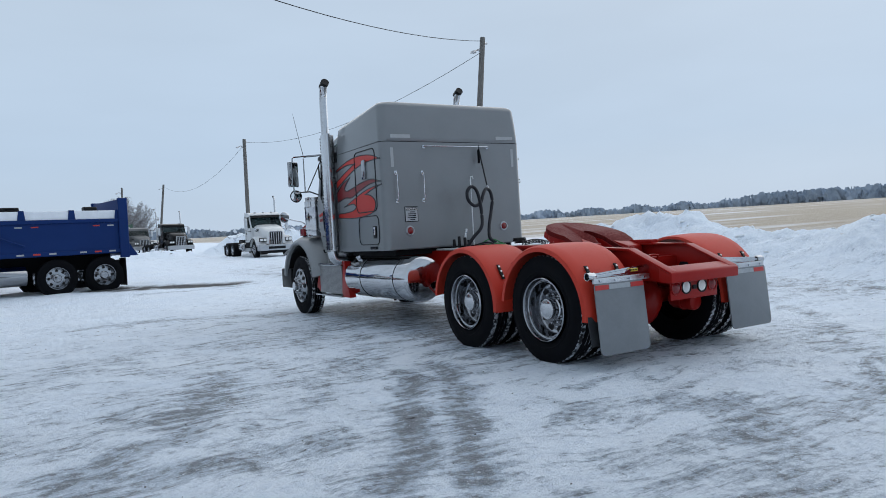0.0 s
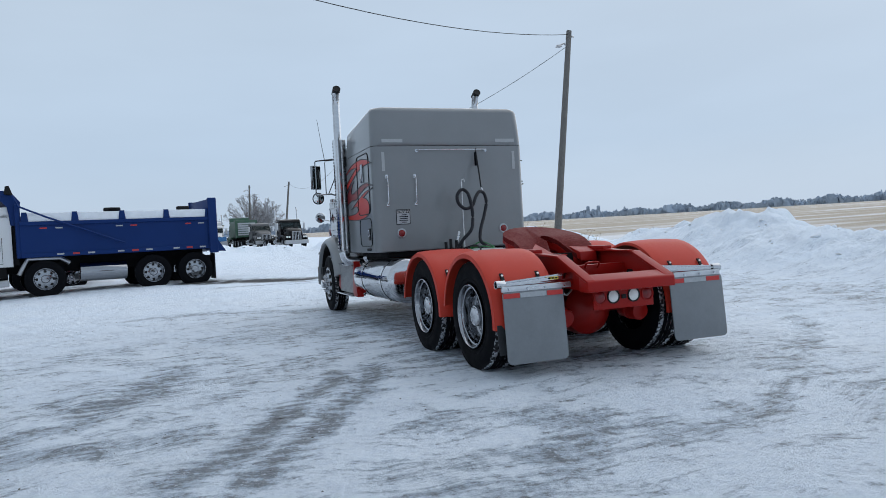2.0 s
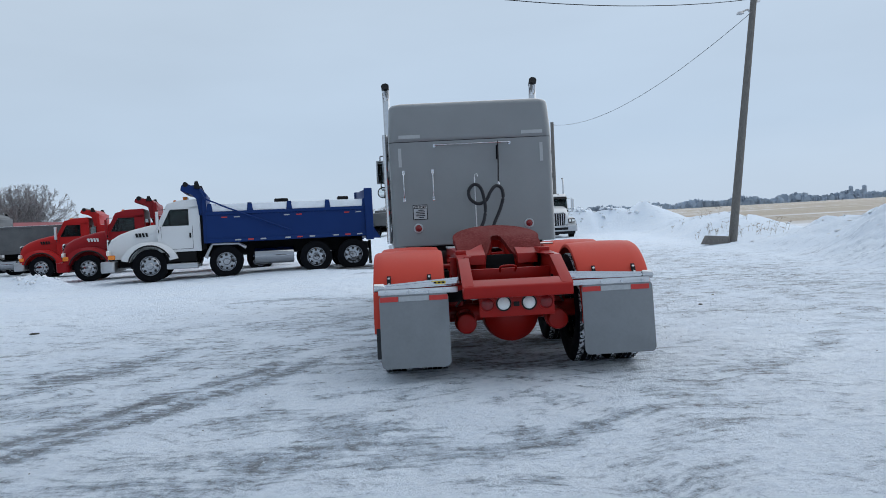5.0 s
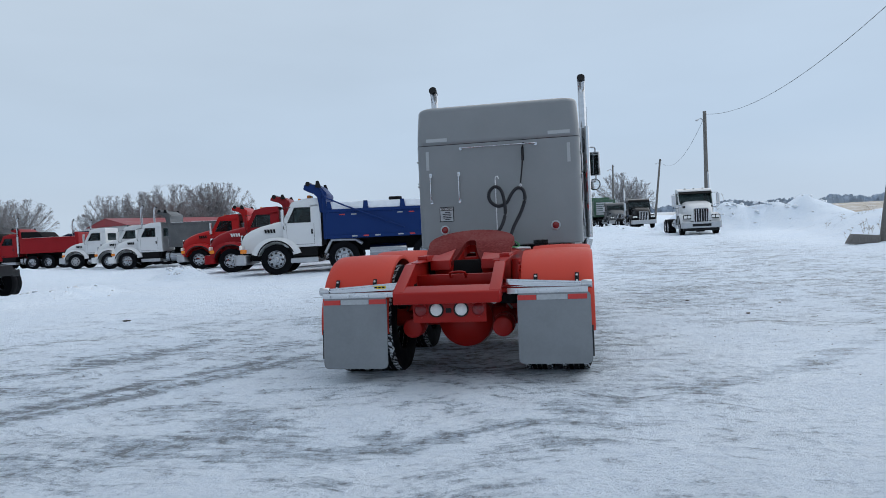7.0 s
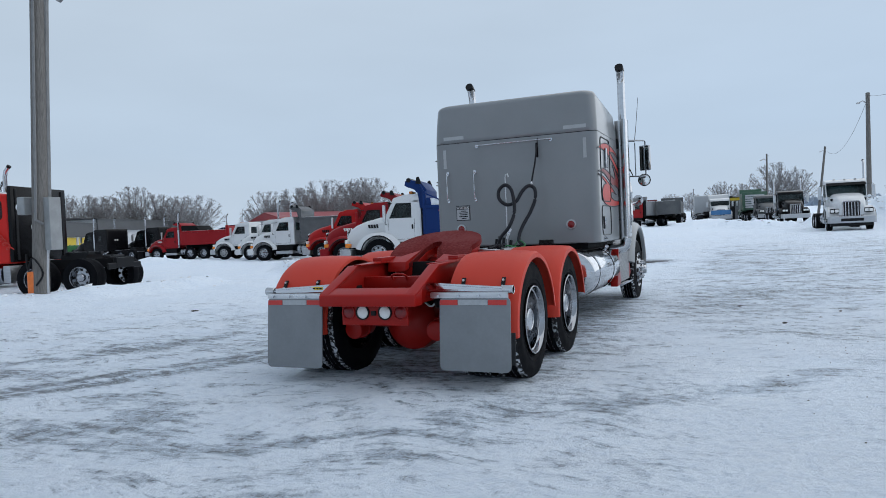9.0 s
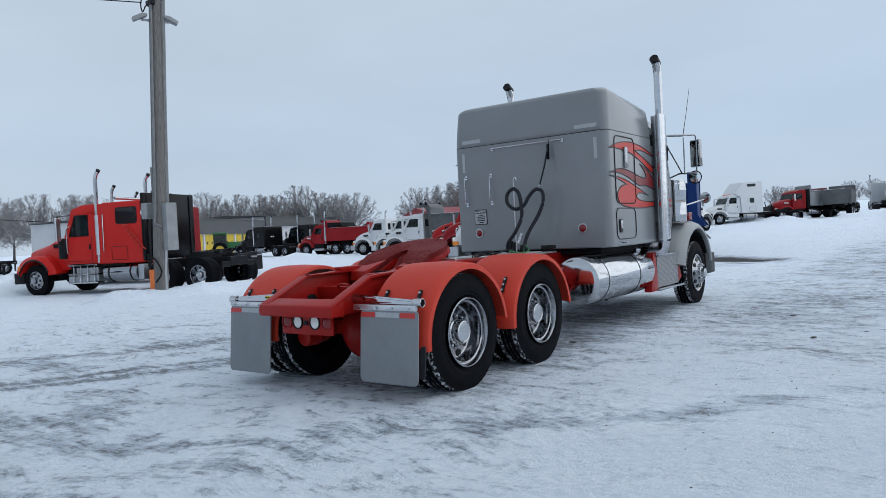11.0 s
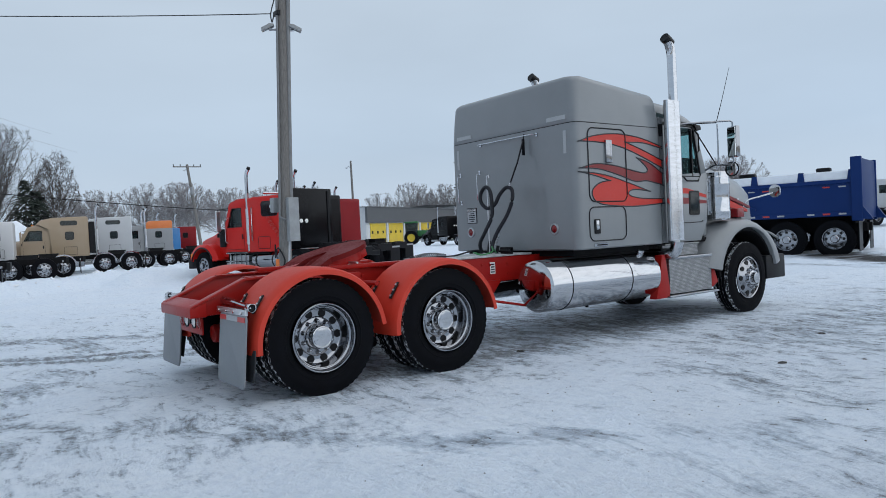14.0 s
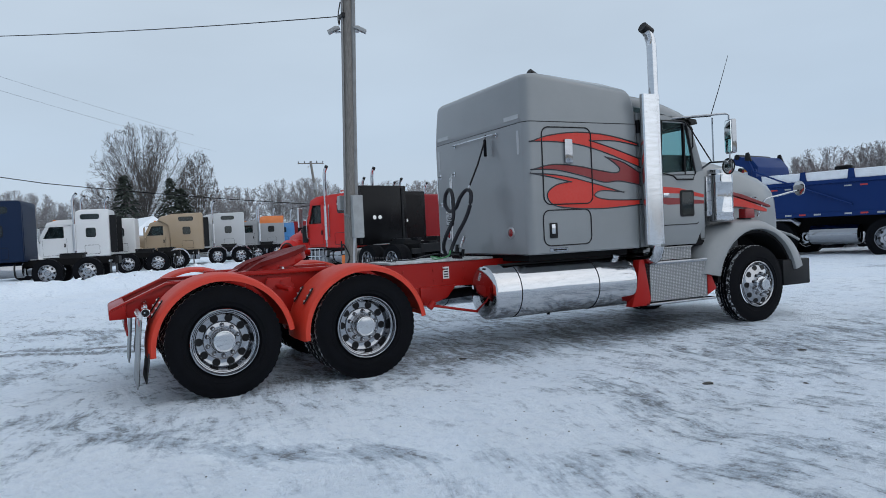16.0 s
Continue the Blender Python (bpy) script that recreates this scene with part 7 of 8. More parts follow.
def wire(a, b, sag, r=0.012, name="wire", label="thin sagging overhead wire"):
    a, b = Vector(a), Vector(b)
    pts = [a.lerp(b, k / 24) - Vector((0, 0, sag * 4 * (k / 24) * (1 - k / 24))) for k in range(25)]
    w = part(name, tube(pts, r, 5), BLACK)
    return tagged(w, label, "cable", "overhead wires")


def utility_pole(base, top, label, arm=0.0, arm_turn=0.0, r=0.15, transformer=False):
    bx, by = base
    z0 = floor_at(bx, by)
    t = thing("utility_pole", pose(bx, by, z0), label, "utility pole", "wooden utility poles")
    dx, dy, h = top[0] - bx, top[1] - by, top[2] - z0
    part("pole", cyl((0, 0, -0.3), (dx, dy, h), r, r * 0.72, n=14), POLE, t)
    part("insulator", cyl((dx + 0.1, dy, h - 0.25), (dx + 0.22, dy, h - 0.25), 0.05, n=10), BRUSHED, t)
    part("bracket", tube([(dx, dy, h - 0.9), (dx - 0.35, dy - 0.1, h - 0.6), (dx - 0.7, dy - 0.2, h - 0.75)], 0.04, 6), DULL_ALU, t)
    part("yard_light", lathe([(0, 0.1), (0.1, 0.08), (0.15, 0), (0, -0.05)], 12, pose(dx - 0.7, dy - 0.2, h - 0.8)), DULL_ALU, t, "small yard light")
    if arm:
        c, q = math.cos(radians(arm_turn)), math.sin(radians(arm_turn))
        part("crossarm", tube([(dx - arm * c, dy - arm * q, h - 0.3), (dx + arm * c, dy + arm * q, h - 0.3)], 0.09, 6), POLE, t)
        for k in (-1, -0.5, 0.5, 1):
            part("insulator", cyl((dx + k * arm * c * 0.95, dy + k * arm * q * 0.95, h - 0.22), (dx + k * arm * c * 0.95, dy + k * arm * q * 0.95, h + 0.05), 0.06, n=8), DARK, t)
    if transformer:
        part("transformer", cyl((dx * 0.7 + 0.35, dy * 0.7, h * 0.66), (dx * 0.7 + 0.35, dy * 0.7, h * 0.66 + 1.0), 0.28, n=14, bev=0.05), GALV, t)
    return t


utility_pole((11.75, 20.9), (13.38, 21.55, 10.25), "leaning grey wooden pole standing in the snow bank", r=0.17)
utility_pole((11.9, 57.4), (12.0, 57.4, 10.75), "straight wooden pole behind the white tractor", r=0.20)
utility_pole((13.0, 113), (14.2, 113, 11.7), "leaning wooden pole far along the yard", r=0.20)
utility_pole((5.5, 92), (5.7, 92, 9.5), "thin wooden pole beside bare trees", r=0.14)
utility_pole((-92.0, 28.8), (-94.6, 28.1, 12.6), "leaning pole with a crossarm and transformer", 1.9, 80, 0.24, True)
utility_pole((-65.3, 38.1), (-65.5, 38.1, 10.2), "thin pole with a bracket by the workshop", r=0.16)
utility_pole((-33, -14), (-33, -14, 11.6), "wooden pole at the yard's western edge")

lp = thing("lamp_pole", pose(-13.5, 6.2, floor_at(-13.5, 6.2)), "tall weathered wooden yard pole with meter boxes and floodlights", "utility pole")
part("pole", cyl((0, 0, -0.3), (0.26, 0.26, 10.3), 0.20, 0.145, n=18), POLE, lp)
part("orange_guard", cyl((-0.12, -0.12, 0.0), (-0.12, -0.12, 0.55), 0.12, n=14), plain("orange_plastic", (0.72, 0.17, 0.03), 0.5, 0.15), lp, "orange plastic base marker")
part("meter_box", box(0.14, 0.44, 0.02, 0.36, 1.08, 2.42, 0.01, 1), GALV, lp, "tall galvanised meter box")
part("switch_box", box(-0.46, -0.18, -0.2, 0.05, 2.0, 2.45, 0.02, 1), GALV, lp, "grey switch box")
part("meter", cyl((-0.50, -0.1, 2.2), (-0.44, -0.1, 2.2), 0.1, n=14), PAPER, lp)
part("conduit", tube([(0.14, 0.22, 1.9), (0.20, 0.30, 5.0), (0.32, 0.44, 9.6)], 0.075, 10), PIPE, lp, "broad grey conduit")
part("conduit", tube([(0.34, 0.06, 9.4), (0.17, -0.14, 2.2), (0.16, -0.16, 1.85), (0.25, -0.02, 1.75)], 0.035, 8), PIPE, lp, "grey conduit")
part("conduit", tube([(0.2, 0.1, 1.1), (0.18, 0.05, 0.5), (0.17, 0.05, -0.1)], 0.05, 8), DULL_ALU, lp)
part("loose_cable", tube([(-0.2, -0.2, 1.0), (-0.1, -0.25, 0.6), (0.1, -0.25, 0.9), (0.25, -0.1, 0.5), (0.1, -0.2, 0.2)], 0.025, 6, 4), BLACK, lp)
part("lamp_arm", tube([(0.2 - 0.14, 0.2 - 0.35, 7.56), (0.2 + 0.14, 0.2 + 0.35, 7.56)], 0.035, 6), DULL_ALU, lp)
for sx in (1, -1):
    fl = part("floodlight", prism([(-0.20, -0.03), (0.20, -0.05), (0.20, 0.05), (-0.08, 0.08), (-0.20, 0.03)], -0.12, 0.12, "y", 0.012), GALV, lp, "grey floodlight", 30, pose(0.2 + 0.15 * sx, 0.2 + 0.38 * sx, 7.62, 0, 22, 67 if sx > 0 else 247))
part("camera_bracket", box(0.1, 0.42, -0.02, 0.1, 7.95, 8.1, 0.02, 1), BLACK, lp)
part("service_loop", tube([(0.12, 0.05, 8.5), (-0.3, 0.1, 8.2), (-0.25, 0.1, 7.9), (0.0, 0.05, 8.0)], 0.018, 6, 5), BLACK, lp)
part("service_loop", tube([(0.3, 0.05, 8.9), (0.8, -0.1, 8.75), (0.95, -0.2, 9.1), (1.05, -0.25, 9.6)], 0.018, 6, 5), BLACK, lp)
wire((13.38, 21.55, 10.1), (-13.4, 6.2, 9.3), 1.4, 0.014)
wire((-13.6, 6.2, 8.35), (-33, -14, 11.3), 0.3, 0.016)
wire((13.3, 21.55, 9.6), (12.0, 57.4, 10.5), 1.3, 0.012)
wire((12.0, 57.4, 10.3), (14.1, 113, 11.4), 2.2, 0.014)
wire((-46.5, -14, 7.6), (-47.0, -4, 5.9), 0.0, 0.03)
for a, b in (((-60.3, -7.4, 16.2), (-100.4, 7.0, 18.9)), ((-60.5, -7.5, 15.1), (-100.6, 9.2, 16.7))):
    wire([p - 1.2 * (q - p) for p, q in zip(a, b)], [q + 0.6 * (q - p) for p, q in zip(a, b)], 0.4, 0.010)
wire((-47.0, -4, 5.9), (-65.4, 38.1, 4.0), 0.5, 0.03)

# ---- workshop and other buildings ----
FASCIA = plain("dark_grey_fascia", (0.075, 0.078, 0.082), 0.7, 0.2, 0.6)
PALE_WALL = plain("pale_metal_wall", (0.50, 0.51, 0.52), 0.6, 0.1, 0.5)
RED_ROOF = plain("red_metal_roof", (0.26, 0.035, 0.04), 0.5, 0.15, 0.5)


def shed(base, turn, length, depth, h, label, roof_h, fascia, doors, door_mat, roof_mat):
    z0 = floor_at(*base)
    t = thing("workshop", pose(base[0], base[1], z0 - 0.3, 0, 0, turn), label, "building", "yard buildings")
    part("wall", box(0, length, 0, depth, 0, h + 0.3), PALE_WALL, t)
    part("fascia", box(-0.3, length + 0.3, -0.5, -0.1, h - fascia, h + 0.35, 0.03, 1), FASCIA, t, "deep dark fascia")
    part("roof", prism([(-0.5, h + 0.35), (depth / 2, h + 0.35 + roof_h), (depth + 0.3, h + 0.35)], -0.4, length + 0.4, "x"), roof_mat, t)
    part("gutter", box(-0.3, length + 0.3, -0.62, -0.5, h + 0.25, h + 0.38), FASCIA, t)
    for i in range(doors):
        x0 = 1.2 + i * (length - 2) / doors
        w = (length - 2) / doors - 1.1
        d = part("door", box(x0, x0 + w, -0.10, 0.02, 0.3, h - fascia - 0.1, 0.02, 1), door_mat, t, "yellow overhead door")
        for k in range(4):
            part("door_rib", box(x0 + 0.05, x0 + w - 0.05, -0.13, -0.10, 0.9 + k * 0.75, 0.95 + k * 0.75), door_mat, d)
        for k in range(3):
            part("door_pane", box(x0 + 0.3 + k * (w - 0.8) / 2.4, x0 + 0.75 + k * (w - 0.8) / 2.4, -0.125, -0.10, 1.9, 2.3), DARK_GLASS, d)
        part("pilaster", box(x0 + w + 0.2, x0 + w + 0.75, -0.2, 0.0, 0, h - fascia), PALE_WALL, t)
    return t


shed((-85.5, 51.5), 119.5, 38, 20, 5.7, "long low workshop with yellow doors and a dark fascia", 0.5, 2.1, 6, YELLOW_DOOR, FASCIA)
shed((-104.5, 85.5), 108, 40, 18, 6.5, "pale low annexe with a grey fascia", 0.6, 1.6, 0, YELLOW_DOOR, FASCIA)
shed((-80, 108), 62, 36, 16, 5.4, "long low building with a red metal roof", 1.6, 0.3, 0, YELLOW_DOOR, RED_ROOF)
shed((-104, 64), 152, 24, 12, 4.4, "low building with a red metal roof", 1.4, 0.3, 0, YELLOW_DOOR, RED_ROOF)
hs = thing("house", pose(-66, 3.0, -0.1, 0, 0, 100), "small white house with a snowy roof", "house", "yard buildings")
part("wall", box(-1.9, 1.9, -4, 4, 0, 2.5), PAINTS["white"], hs)
part("roof", prism([(-2.2, 2.4), (0, 4.1), (2.2, 2.4)], -4.4, 4.4, "y"), SNOW_TOP, hs)
for y in (-2, 1.5):
    part("window", box(-1.94, -1.88, y - 0.5, y + 0.5, 1.1, 2.3), DARK_GLASS, hs)

# farm tractor by the workshop
ft = thing("farm_tractor", pose(-63.5, 44.9, 0, 0, 0, -40), "green farm tractor with yellow wheels and a dark cab", "tractor")
for y, r, x in ((0.0, 0.85, 0.85), (2.3, 0.55, 0.75)):
    for s in (1, -1):
        w = part("wheel", lathe([(r * 0.55, -0.15), (r * 0.95, -0.2), (r, -0.12), (r, 0.12), (r * 0.95, 0.2), (r * 0.55, 0.15)], 24, pose(s * x, y, r, 0, 90, 0)), RUBBER, ft)
        part("rim", lathe([(0, 0.05), (r * 0.3, 0.0), (r * 0.56, 0.12), (r * 0.56, -0.12), (0, -0.05)], 20, pose(s * x, y, r, 0, 90, 0)), YELLOW_DOOR, w, "yellow rim")
part("bonnet", box(-0.4, 0.4, 0.7, 2.9, 1.0, 1.7, 0.08), plain("tractor_green", (0.02, 0.12, 0.03), 0.4), ft)
part("cab", box(-0.75, 0.75, -0.7, 0.75, 1.2, 2.6, 0.08), DARK_GLASS, ft)
part("cab_roof", box(-0.85, 0.85, -0.8, 0.85, 2.6, 2.8, 0.06), plain("tractor_roof_green", (0.02, 0.12, 0.03), 0.4), ft)
part("chassis", box(-0.3, 0.3, -0.6, 2.6, 0.6, 1.1), DARK, ft)

# ---- bare trees ----
BARK = plain("bare_tree_bark", (0.085, 0.077, 0.074), 0.9, 0.25, 3.0, 0.3)
# twigs paler than the bark: frost, plus haze painted into the tone
TWIG = plain("frosty_twigs", (0.23, 0.222, 0.228), 0.9, 0.2, 1.0, 0.0)
NEEDLE = plain("dark_spruce_needles", (0.022, 0.032, 0.024), 0.9, 0.3, 2.0, 0.0)
# pale blue-grey stands for haze over distance, on woods and silos
FAR_HAZE_TINT = plain("far_winter_wood", (0.36, 0.43, 0.52), 0.95, 0.3, 0.02, 0.0)


def limb(bm, a, b, r0, r1, n=3):
    d = (b - a).normalized()
    s = d.cross(Vector((0.3, 0.5, 0.81)))
    s = s.normalized() if s.length > 0.05 else Vector((1, 0, 0))
    u = s.cross(d)
    ra, rb = [], []
    for i in range(n):
        k = 2 * math.pi * i / n
        o = math.cos(k) * s + math.sin(k) * u
        ra.append(bm.verts.new(a + o * r0))
        rb.append(bm.verts.new(b + o * r1))
    for i in range(n):
        bm.faces.new((ra[i], ra[(i + 1) % n], rb[(i + 1) % n], rb[i]))


def bare_tree(seed, h, wide, limbs=13, trunk=0.22, fork=0.16, fine=1.0):
    """Trunk and crown of a leafless tree: limbs fan out of the fork and bear branches and twigs."""
    rnd = random.Random(seed)
    tb, cb = bmnew(), bmnew()
    lean = Vector((rnd.uniform(-0.03, 0.03) * h, rnd.uniform(-0.03, 0.03) * h, 0))
    top = Vector((0, 0, h * (fork + 0.2))) + lean
    limb(tb, Vector((0, 0, -0.3)), Vector((0, 0, h * fork)) + lean * 0.5, trunk * 1.25, trunk, 8)
    limb(tb, Vector((0, 0, h * fork)) + lean * 0.5, top, trunk, trunk * 0.6, 7)

    def wander(k):
        return Vector((rnd.uniform(-1, 1), rnd.uniform(-1, 1), rnd.uniform(-1, 1))) * k

    heart = Vector((0, 0, h * 0.42))

    def inside(p):
        v = p - heart
        e = math.sqrt((v.x / wide) ** 2 + (v.y / wide) ** 2 + (v.z / (0.58 * h)) ** 2)
        return p if e <= 1 else heart + v / e * rnd.uniform(0.95, 1.03)

    for k in range(limbs):
        q = (k + 0.5) / limbs
        tilt = radians(6 + 76 * q ** 0.8 + rnd.uniform(-7, 7))
        az = k * 2.39996 + rnd.uniform(-0.3, 0.3)
        start = Vector((0, 0, h * fork)) + lean * 0.5
        start = start.lerp(top, 1 - q)
        reach = rnd.uniform(0.86, 1.06)
        end = Vector((math.sin(tilt) * math.cos(az) * wide * reach, math.sin(tilt) * math.sin(az) * wide * reach, h * (0.42 + 0.57 * math.cos(tilt) * reach)))
        mid = start.lerp(end, 0.5) + Vector((0, 0, 0.03 * h)) + Vector((math.cos(az), math.sin(az), 0)) * wide * 0.10 * math.sin(tilt)
        n = 9
        path = [start * (1 - t) ** 2 + mid * 2 * t * (1 - t) + end * t * t + wander(0.004 * h) * min(1, 3 * t) for t in (i / n for i in range(n + 1))]
        r0 = trunk * rnd.uniform(0.15, 0.26)
        for i in range(n):
            limb(cb, path[i], path[i + 1], r0 * (1 - i / n) ** 0.9 + 0.010, r0 * (1 - (i + 1) / n) ** 0.9 + 0.010, 5 if i < 4 else 3)
        for i in range(2, n + 1):
            along = (path[i] - path[i - 1]).normalized()
            out = (path[i] - Vector((0, 0, h * 0.35))).normalized()
            for j in range(3 if i < n else 4):
                d = (along * 0.7 + out * 0.5 + wander(0.75)).normalized()
                L = h * rnd.uniform(0.09, 0.18) * (1.15 - 0.45 * i / n)
                p, r1 = path[i - 1].lerp(path[i], rnd.random()), 0.036 * (1.2 - 0.6 * i / n)
                m1 = p + d * L * 0.5
                e = inside(m1 + (d + wander(0.25) + Vector((0, 0, 0.15))).normalized() * L * 0.5)
                limb(cb, p, m1, r1, r1 * 0.7)
                limb(cb, m1, e, r1 * 0.7, 0.010)
                for v in range(int(6 * fine)):
                    s0 = p.lerp(m1, rnd.random()) if v % 3 == 0 else m1.lerp(e, rnd.random())
                    dd = (d * 0.8 + out * 0.3 + wander(0.95)).normalized()
                    limb(cb, s0, inside(s0 + dd * L * rnd.uniform(0.3, 0.65)), 0.022, 0.012)
    return tb, cb


TREES = []
for i, (h, wd_, nl, tr) in enumerate(((15.5, 7.6, 19, 0.28), (14, 7.2, 18, 0.24), (14.5, 6.6, 17, 0.26), (13, 7.0, 18, 0.22))):
    tb, cb = bare_tree(20 + i, h, wd_, nl + 8, tr, 0.2, 1.0)
    ob = thing("bare_tree", pose(0, 0, 0), "leafless deciduous tree with frosted twigs lightened for haze", "tree", "bare trees round the yard")
    part("trunk", tb, BARK, ob, "", 60)
    part("crown", cb, TWIG, ob, "", 0)
    TREES.append(ob)
rnd = random.Random(5)
spots = []
for b0, b1, n, d0, d1 in ((119, 123, 4, 165, 185), (123, 128.5, 5, 160, 185), (132.5, 136.2, 3, 160, 180), (137.2, 141.5, 4, 160, 180), (142, 148, 5, 165, 190), (152, 166, 9, 150, 200), (168, 171, 3, 150, 170), (176, 192, 13, 140, 185), (119, 130, 5, 230, 260)):
    for k in range(n):
        b = radians(b0 + (b1 - b0) * (k + rnd.uniform(0.2, 0.8)) / n)
        d = rnd.uniform(d0, d1)
        spots.append((4 + d * math.cos(b), -4 + d * math.sin(b), rnd.uniform(0.9, 1.2) * (0.90 if b1 < 149 else 0.92)))
spots += [(7.0, 105, 0.60), (9.8, 110, 0.44), (-1.5, 153, 0.52), (2.5, 150, 0.46), (-8, 158, 0.42), (-13, 165, 0.36), (-22, 150, 0.36), (-38, 135, 0.45), (-26, 158, 0.42)]
for k, (x, y, s) in enumerate(spots):
    m = pose(x, y, floor_at(x, y), 0, 0, rnd.uniform(0, 360)) @ Matrix.Diagonal((s * rnd.uniform(0.9, 1.15), s * rnd.uniform(0.9, 1.15), s, 1))
    if k < 4:
        TREES[k].matrix_world = m
    else:
        src = TREES[k % 4]
        keep = src.matrix_world.copy()
        o = copy_thing(src, Matrix())
        o.matrix_world = m
for seed, x, y, h, sp, tr, lab in ((77, -135, 7.6, 24.0, 10.2, 0.40, "large spreading leafless tree"), (78, -130, 16.5, 18.5, 4.0, 0.24, "tall slim leafless tree")):
    tb, cb = bare_tree(seed, h, sp, 40 if sp > 8 else 16, tr, 0.12, 1.0)
    ob = thing("bare_tree", pose(x, y, floor_at(x, y)), lab, "tree", "bare trees round the yard")
    part("trunk", tb, BARK, ob, "", 60)
    part("crown", cb, BARK, ob, "", 0)
for x, y, h in ((-118, 3.5, 13.0), (-118, 10.5, 12.5), (-121, 12.5, 11)):
    ob = thing("spruce_tree", pose(x, y, 0), "dark evergreen spruce tree", "tree", "evergreens")
    part("trunk", cyl((0, 0, 0), (0, 0, h), 0.2, 0.03, n=8), BARK, ob)
    bm = bmnew()
    r2 = random.Random(int(h * 10))
    for k in range(1100):
        z = h * (0.06 + 0.92 * r2.random() ** 1.2)
        rr = (1 - z / h) * h * 0.42 * r2.uniform(0.5, 1.1) + 0.2
        a = r2.uniform(0, 2 * math.pi)
        c = Vector((rr * math.cos(a), rr * math.sin(a), z))
        o = Vector((math.cos(a), math.sin(a), -0.35)) * r2.uniform(0.4, 0.9)
        w = Vector((-math.sin(a), math.cos(a), 0)) * r2.uniform(0.15, 0.35)
        bm.faces.new([bm.verts.new(p) for p in (c - o * 0.6, c + w, c + o, c - w)])
    part("crown", bm, NEEDLE, ob, "", 0)

# far woods along the horizon
bm = bmnew()
r3 = random.Random(9)
for k in range(2600):
    b = r3.uniform(18, 92)
    big = 1.0 if b < 36 else 0.55 + 0.35 * math.sin(b * 0.9) ** 2
    d = r3.uniform(640, 760) if b < 36 else r3.uniform(760, 1000)
    x, y = d * math.cos(radians(b)), d * math.sin(radians(b))
    z = 0.0158 * min(d, 900) - 0.5
    h = r3.uniform(8, 15) * big
    w = h * r3.uniform(0.25, 0.5)
    for j in range(9):
        t0 = r3.random()
        cz = z + h * (0.08 + 0.62 * t0)
        ww = w * (1.0 - 0.5 * t0) * r3.uniform(0.65, 1.0)
        a = r3.uniform(0, math.pi)
        dx, dy = math.cos(a) * ww, math.sin(a) * ww
        ox, oy = r3.uniform(-w, w) * 0.6, r3.uniform(-w, w) * 0.6
        tall = r3.uniform(0.8, 1.2)
        bm.faces.new([bm.verts.new((x + ox + dx * c, y + oy + dy * c, cz + ww * q * tall)) for c, q in ((-1, -0.2), (-0.5, -0.8), (0.6, -0.7), (1, 0.1), (0.5, 0.85), (-0.3, 1.0))])
    bm.faces.new([bm.verts.new(p) for p in ((x - w * 0.6, y, z), (x + w * 0.6, y, z), (x + w * 0.3, y, z + h * 0.5), (x - w * 0.3, y, z + h * 0.45))])
wood = part("far_woods", bm, FAR_HAZE_TINT, None, "", 0)
tagged(wood, "grey line of winter woods on the horizon, haze painted in", "woods", kind="stuff")
for x, y in ((478, 752), (490, 747)):
    so = thing("silo", pose(x, y, 13), "distant farm silo painted in the haze tint", "silo")
    part("drum", cyl((0, 0, 0), (0, 0, 14), 2.2, n=16), FAR_HAZE_TINT, so)
    part("dome", lathe([(2.2, 14), (1.6, 15.2), (0, 15.7)], 16), FAR_HAZE_TINT, so)

# dead weeds in the snow
WEED = plain("dry_weeds", (0.20, 0.145, 0.085), 0.9, 0.3, 6.0, 0.0)
bm = bmnew()
r4 = random.Random(3)
for cx, cy, n, rad, hh in ((12.9, 24.5, 22, 1.6, 0.5), (13.6, 22.4, 26, 1.4, 0.5), (14.8, 51.6, 520, 1.5, 1.2), (15.4, 33, 20, 2.0, 0.5)):
    for k in range(n):
        x, y = cx + r4.gauss(0, rad * 0.5), cy + r4.gauss(0, rad * 0.5)
        p = Vector((x, y, floor_at(x, y) - 0.05))
        d = Vector((r4.uniform(-0.5, 0.5), r4.uniform(-0.5, 0.5), 1)).normalized()
        L = hh * r4.uniform(0.4, 1.15)
        limb(bm, p, p + d * L, 0.006, 0.003)
        e = p + d * L * 0.8
        for j in range(3):
            limb(bm, e, e + Vector((r4.uniform(-1, 1), r4.uniform(-1, 1), r4.uniform(0, 0.8))) * 0.13, 0.004, 0.006)
weeds = part("dry_weeds", bm, WEED, None, "", 0)
tagged(weeds, "dry brown weeds standing out of the snow", "weeds", kind="stuff")

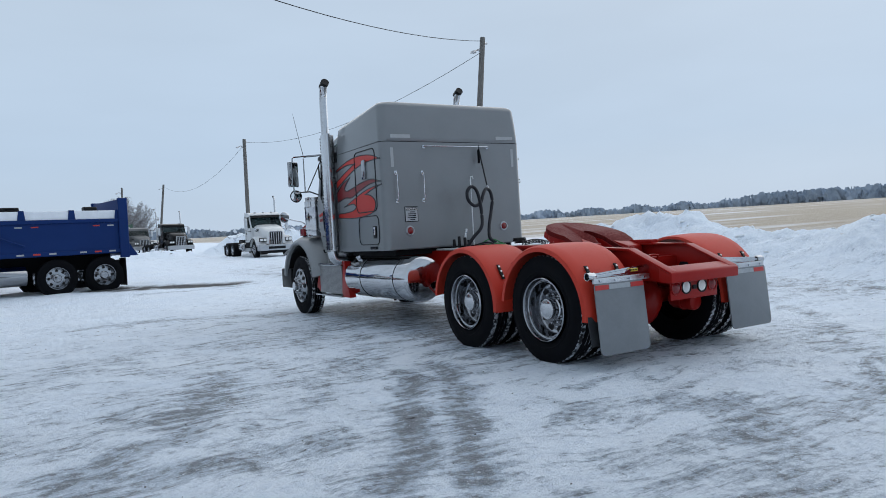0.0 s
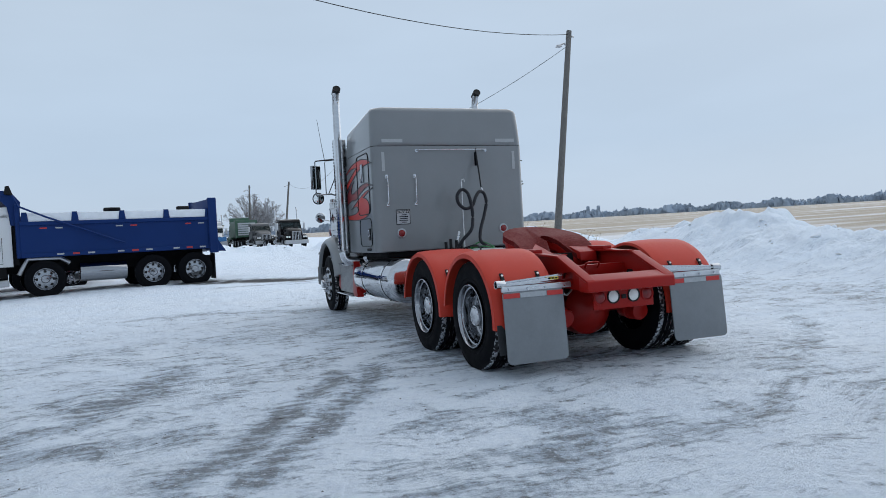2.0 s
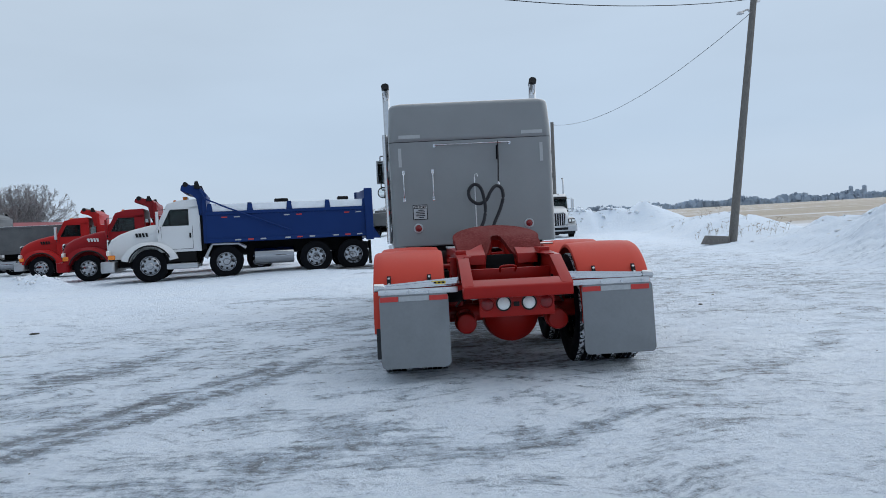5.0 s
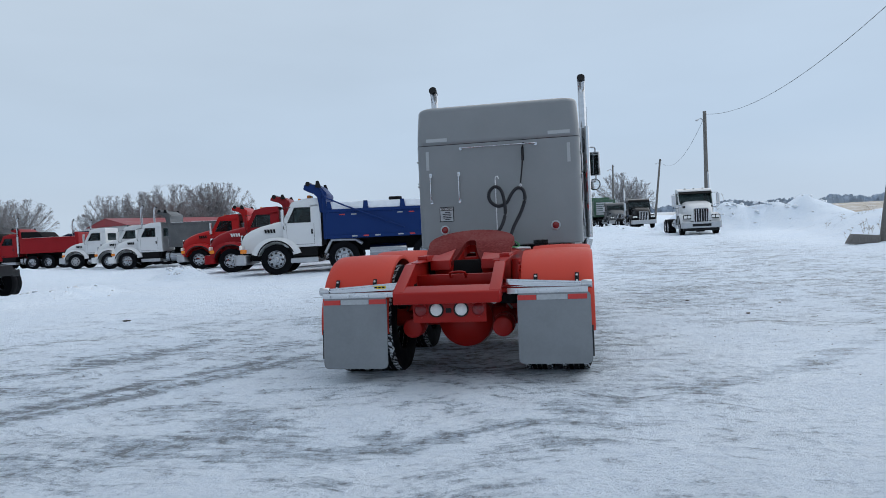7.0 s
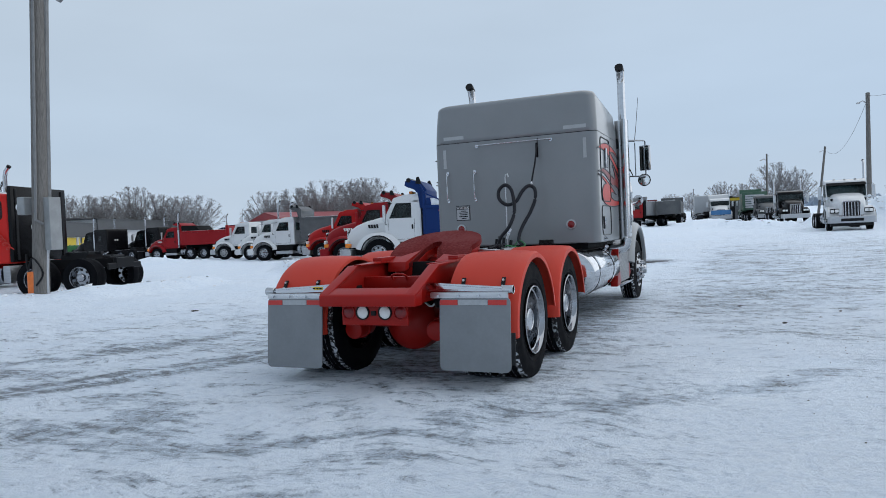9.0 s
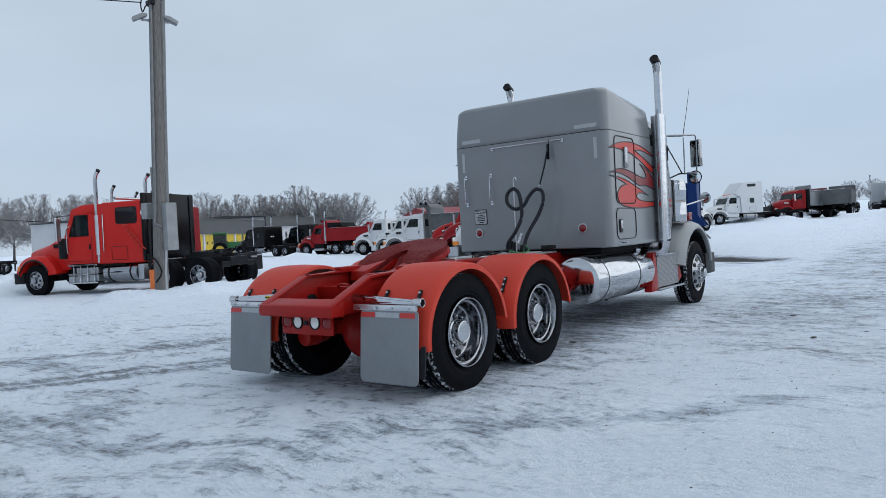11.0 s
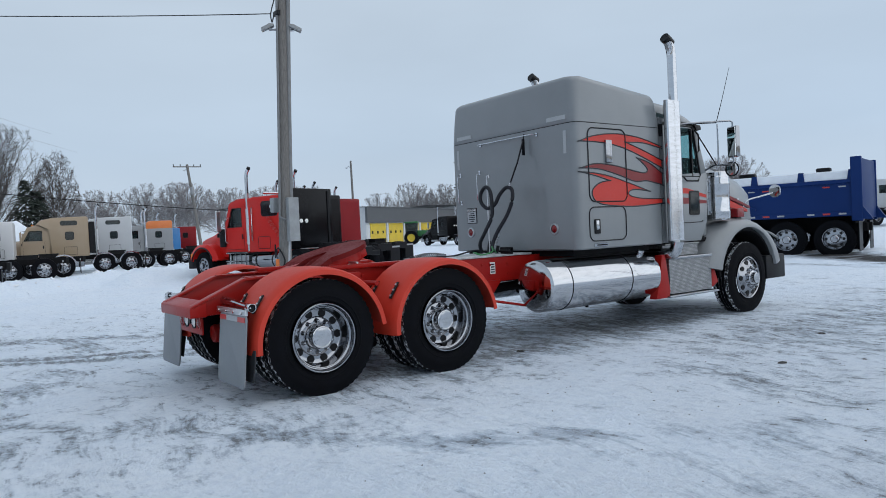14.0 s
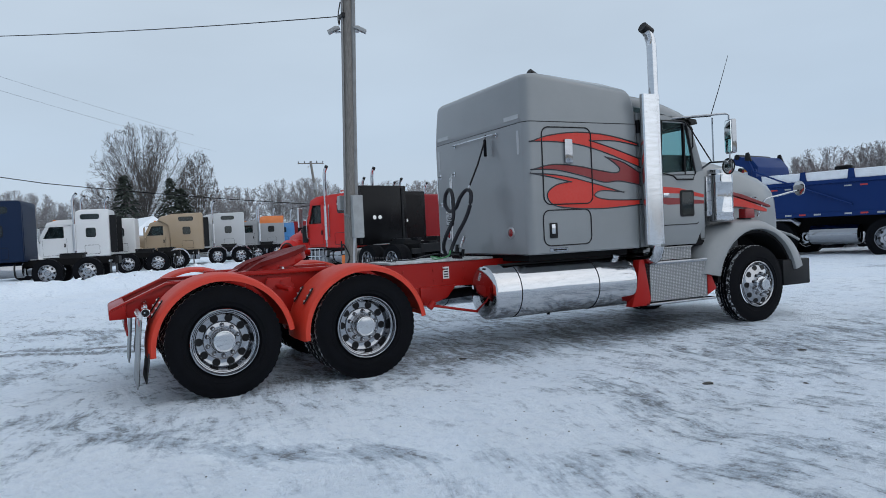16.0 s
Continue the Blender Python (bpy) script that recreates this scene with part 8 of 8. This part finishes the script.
# broken lumps of ploughed snow along the banks
r6 = random.Random(12)
bm = bmnew()
lines = [(RIDGE, 300, 2.2, 0.03, 0.11), (BANKS[5][0], 260, 2.8, 0.05, 0.20), (BANKS[6][0], 26, 1.6, 0.06, 0.2), (BANKS[0][0], 150, 0.9, 0.03, 0.10), (BANKS[1][0], 40, 0.6, 0.03, 0.08), (BANKS[3][0], 30, 0.6, 0.05, 0.12)]
for pts, n, spread, r_lo, r_hi in lines:
    for k in range(n):
        q = r6.random() ** (1.5 if pts is RIDGE else 1.0) * (len(pts) - 1)
        i = min(int(q), len(pts) - 2)
        f = q - i
        x = pts[i][0] * (1 - f) + pts[i + 1][0] * f + r6.gauss(0, spread * 0.5)
        y = pts[i][1] * (1 - f) + pts[i + 1][1] * f + r6.gauss(0, spread * 0.5)
        r = r_lo + (r_hi - r_lo) * r6.random() ** 2.5
        m = Matrix.Translation((x, y, floor_at(x, y) + r * 0.05)) @ Euler((r6.uniform(-0.4, 0.4), r6.uniform(-0.4, 0.4), r6.uniform(0, 6.3))).to_matrix().to_4x4()
        got = bmesh.ops.create_icosphere(bm, subdivisions=1, radius=r)
        sx, sy, sz = r6.uniform(0.7, 1.5), r6.uniform(0.7, 1.2), r6.uniform(0.4, 0.75)
        for v in got["verts"]:
            j = 1 + r6.uniform(-0.28, 0.28)
            v.co = m @ Vector((v.co.x * sx * j, v.co.y * sy * j, v.co.z * sz * j))
lumps = part("snow_lumps", bm, SNOW_TOP, None, "", 70)
tagged(lumps, "broken lumps of ploughed snow on the banks", "snow", kind="stuff")
tm = part("timber_block", prism([(-0.55, 0.0), (0.55, -0.05), (0.55, 0.26), (-0.35, 0.34)], -0.16, 0.16, "y", 0.02), POLE, None, "", 30, pose(11.0, 20.7, floor_at(11.0, 20.7) + 0.02, 0, 0, 8))
tagged(tm, "dark weathered timber block lying by the leaning pole", "timber")

# small dark stones and clods on the ice
r5 = random.Random(8)
STONE = plain("dark_clods", (0.06, 0.058, 0.055), 0.9, 0.3, 20.0)
for x, y, s in ((3.44, 3.66, 0.030), (1.02, 2.55, 0.028), (2.9, 5.6, 0.026), (-6.9, 4.5, 0.04), (4.2, 5.0, 0.02), (3.9, 4.3, 0.014)):
    bm = bmnew()
    bmesh.ops.create_icosphere(bm, subdivisions=2, radius=s)
    for v in bm.verts:
        v.co *= 1 + r5.uniform(-0.25, 0.25)
        v.co.z *= 0.42
        v.co.x *= 1.7
    c = part("ice_clod", bm, STONE, None, "", 50, pose(x, y, floor_at(x, y) + s * 0.2, 0, 0, r5.uniform(0, 90)))
    tagged(c, "small dark lump of frozen grit", "clod", "frozen clods")
bm = bmnew()
for cx, cy, n, rad in ((-4.6, 7.4, 60, 0.7), (3.4, 1.2, 60, 1.5), (-3.4, -0.8, 70, 1.3), (4.6, 2.8, 50, 1.6)):
    for k in range(n):
        x, y, s = cx + r5.gauss(0, rad), cy + r5.gauss(0, rad), r5.uniform(0.004, 0.010)
        z = floor_at(x, y)
        vs = [bm.verts.new((x + s * math.cos(a) * r5.uniform(0.7, 1.2), y + s * math.sin(a) * r5.uniform(0.7, 1.2), z)) for a in (0, 1.5, 3, 4.6)]
        tp = bm.verts.new((x, y, z + s * 0.8))
        for i in range(4):
            bm.faces.new((vs[i], vs[(i + 1) % 4], tp))
gv = part("grit", bm, STONE, None, "", 0)
tagged(gv, "scattered dark grit on the packed snow", "grit", kind="stuff")
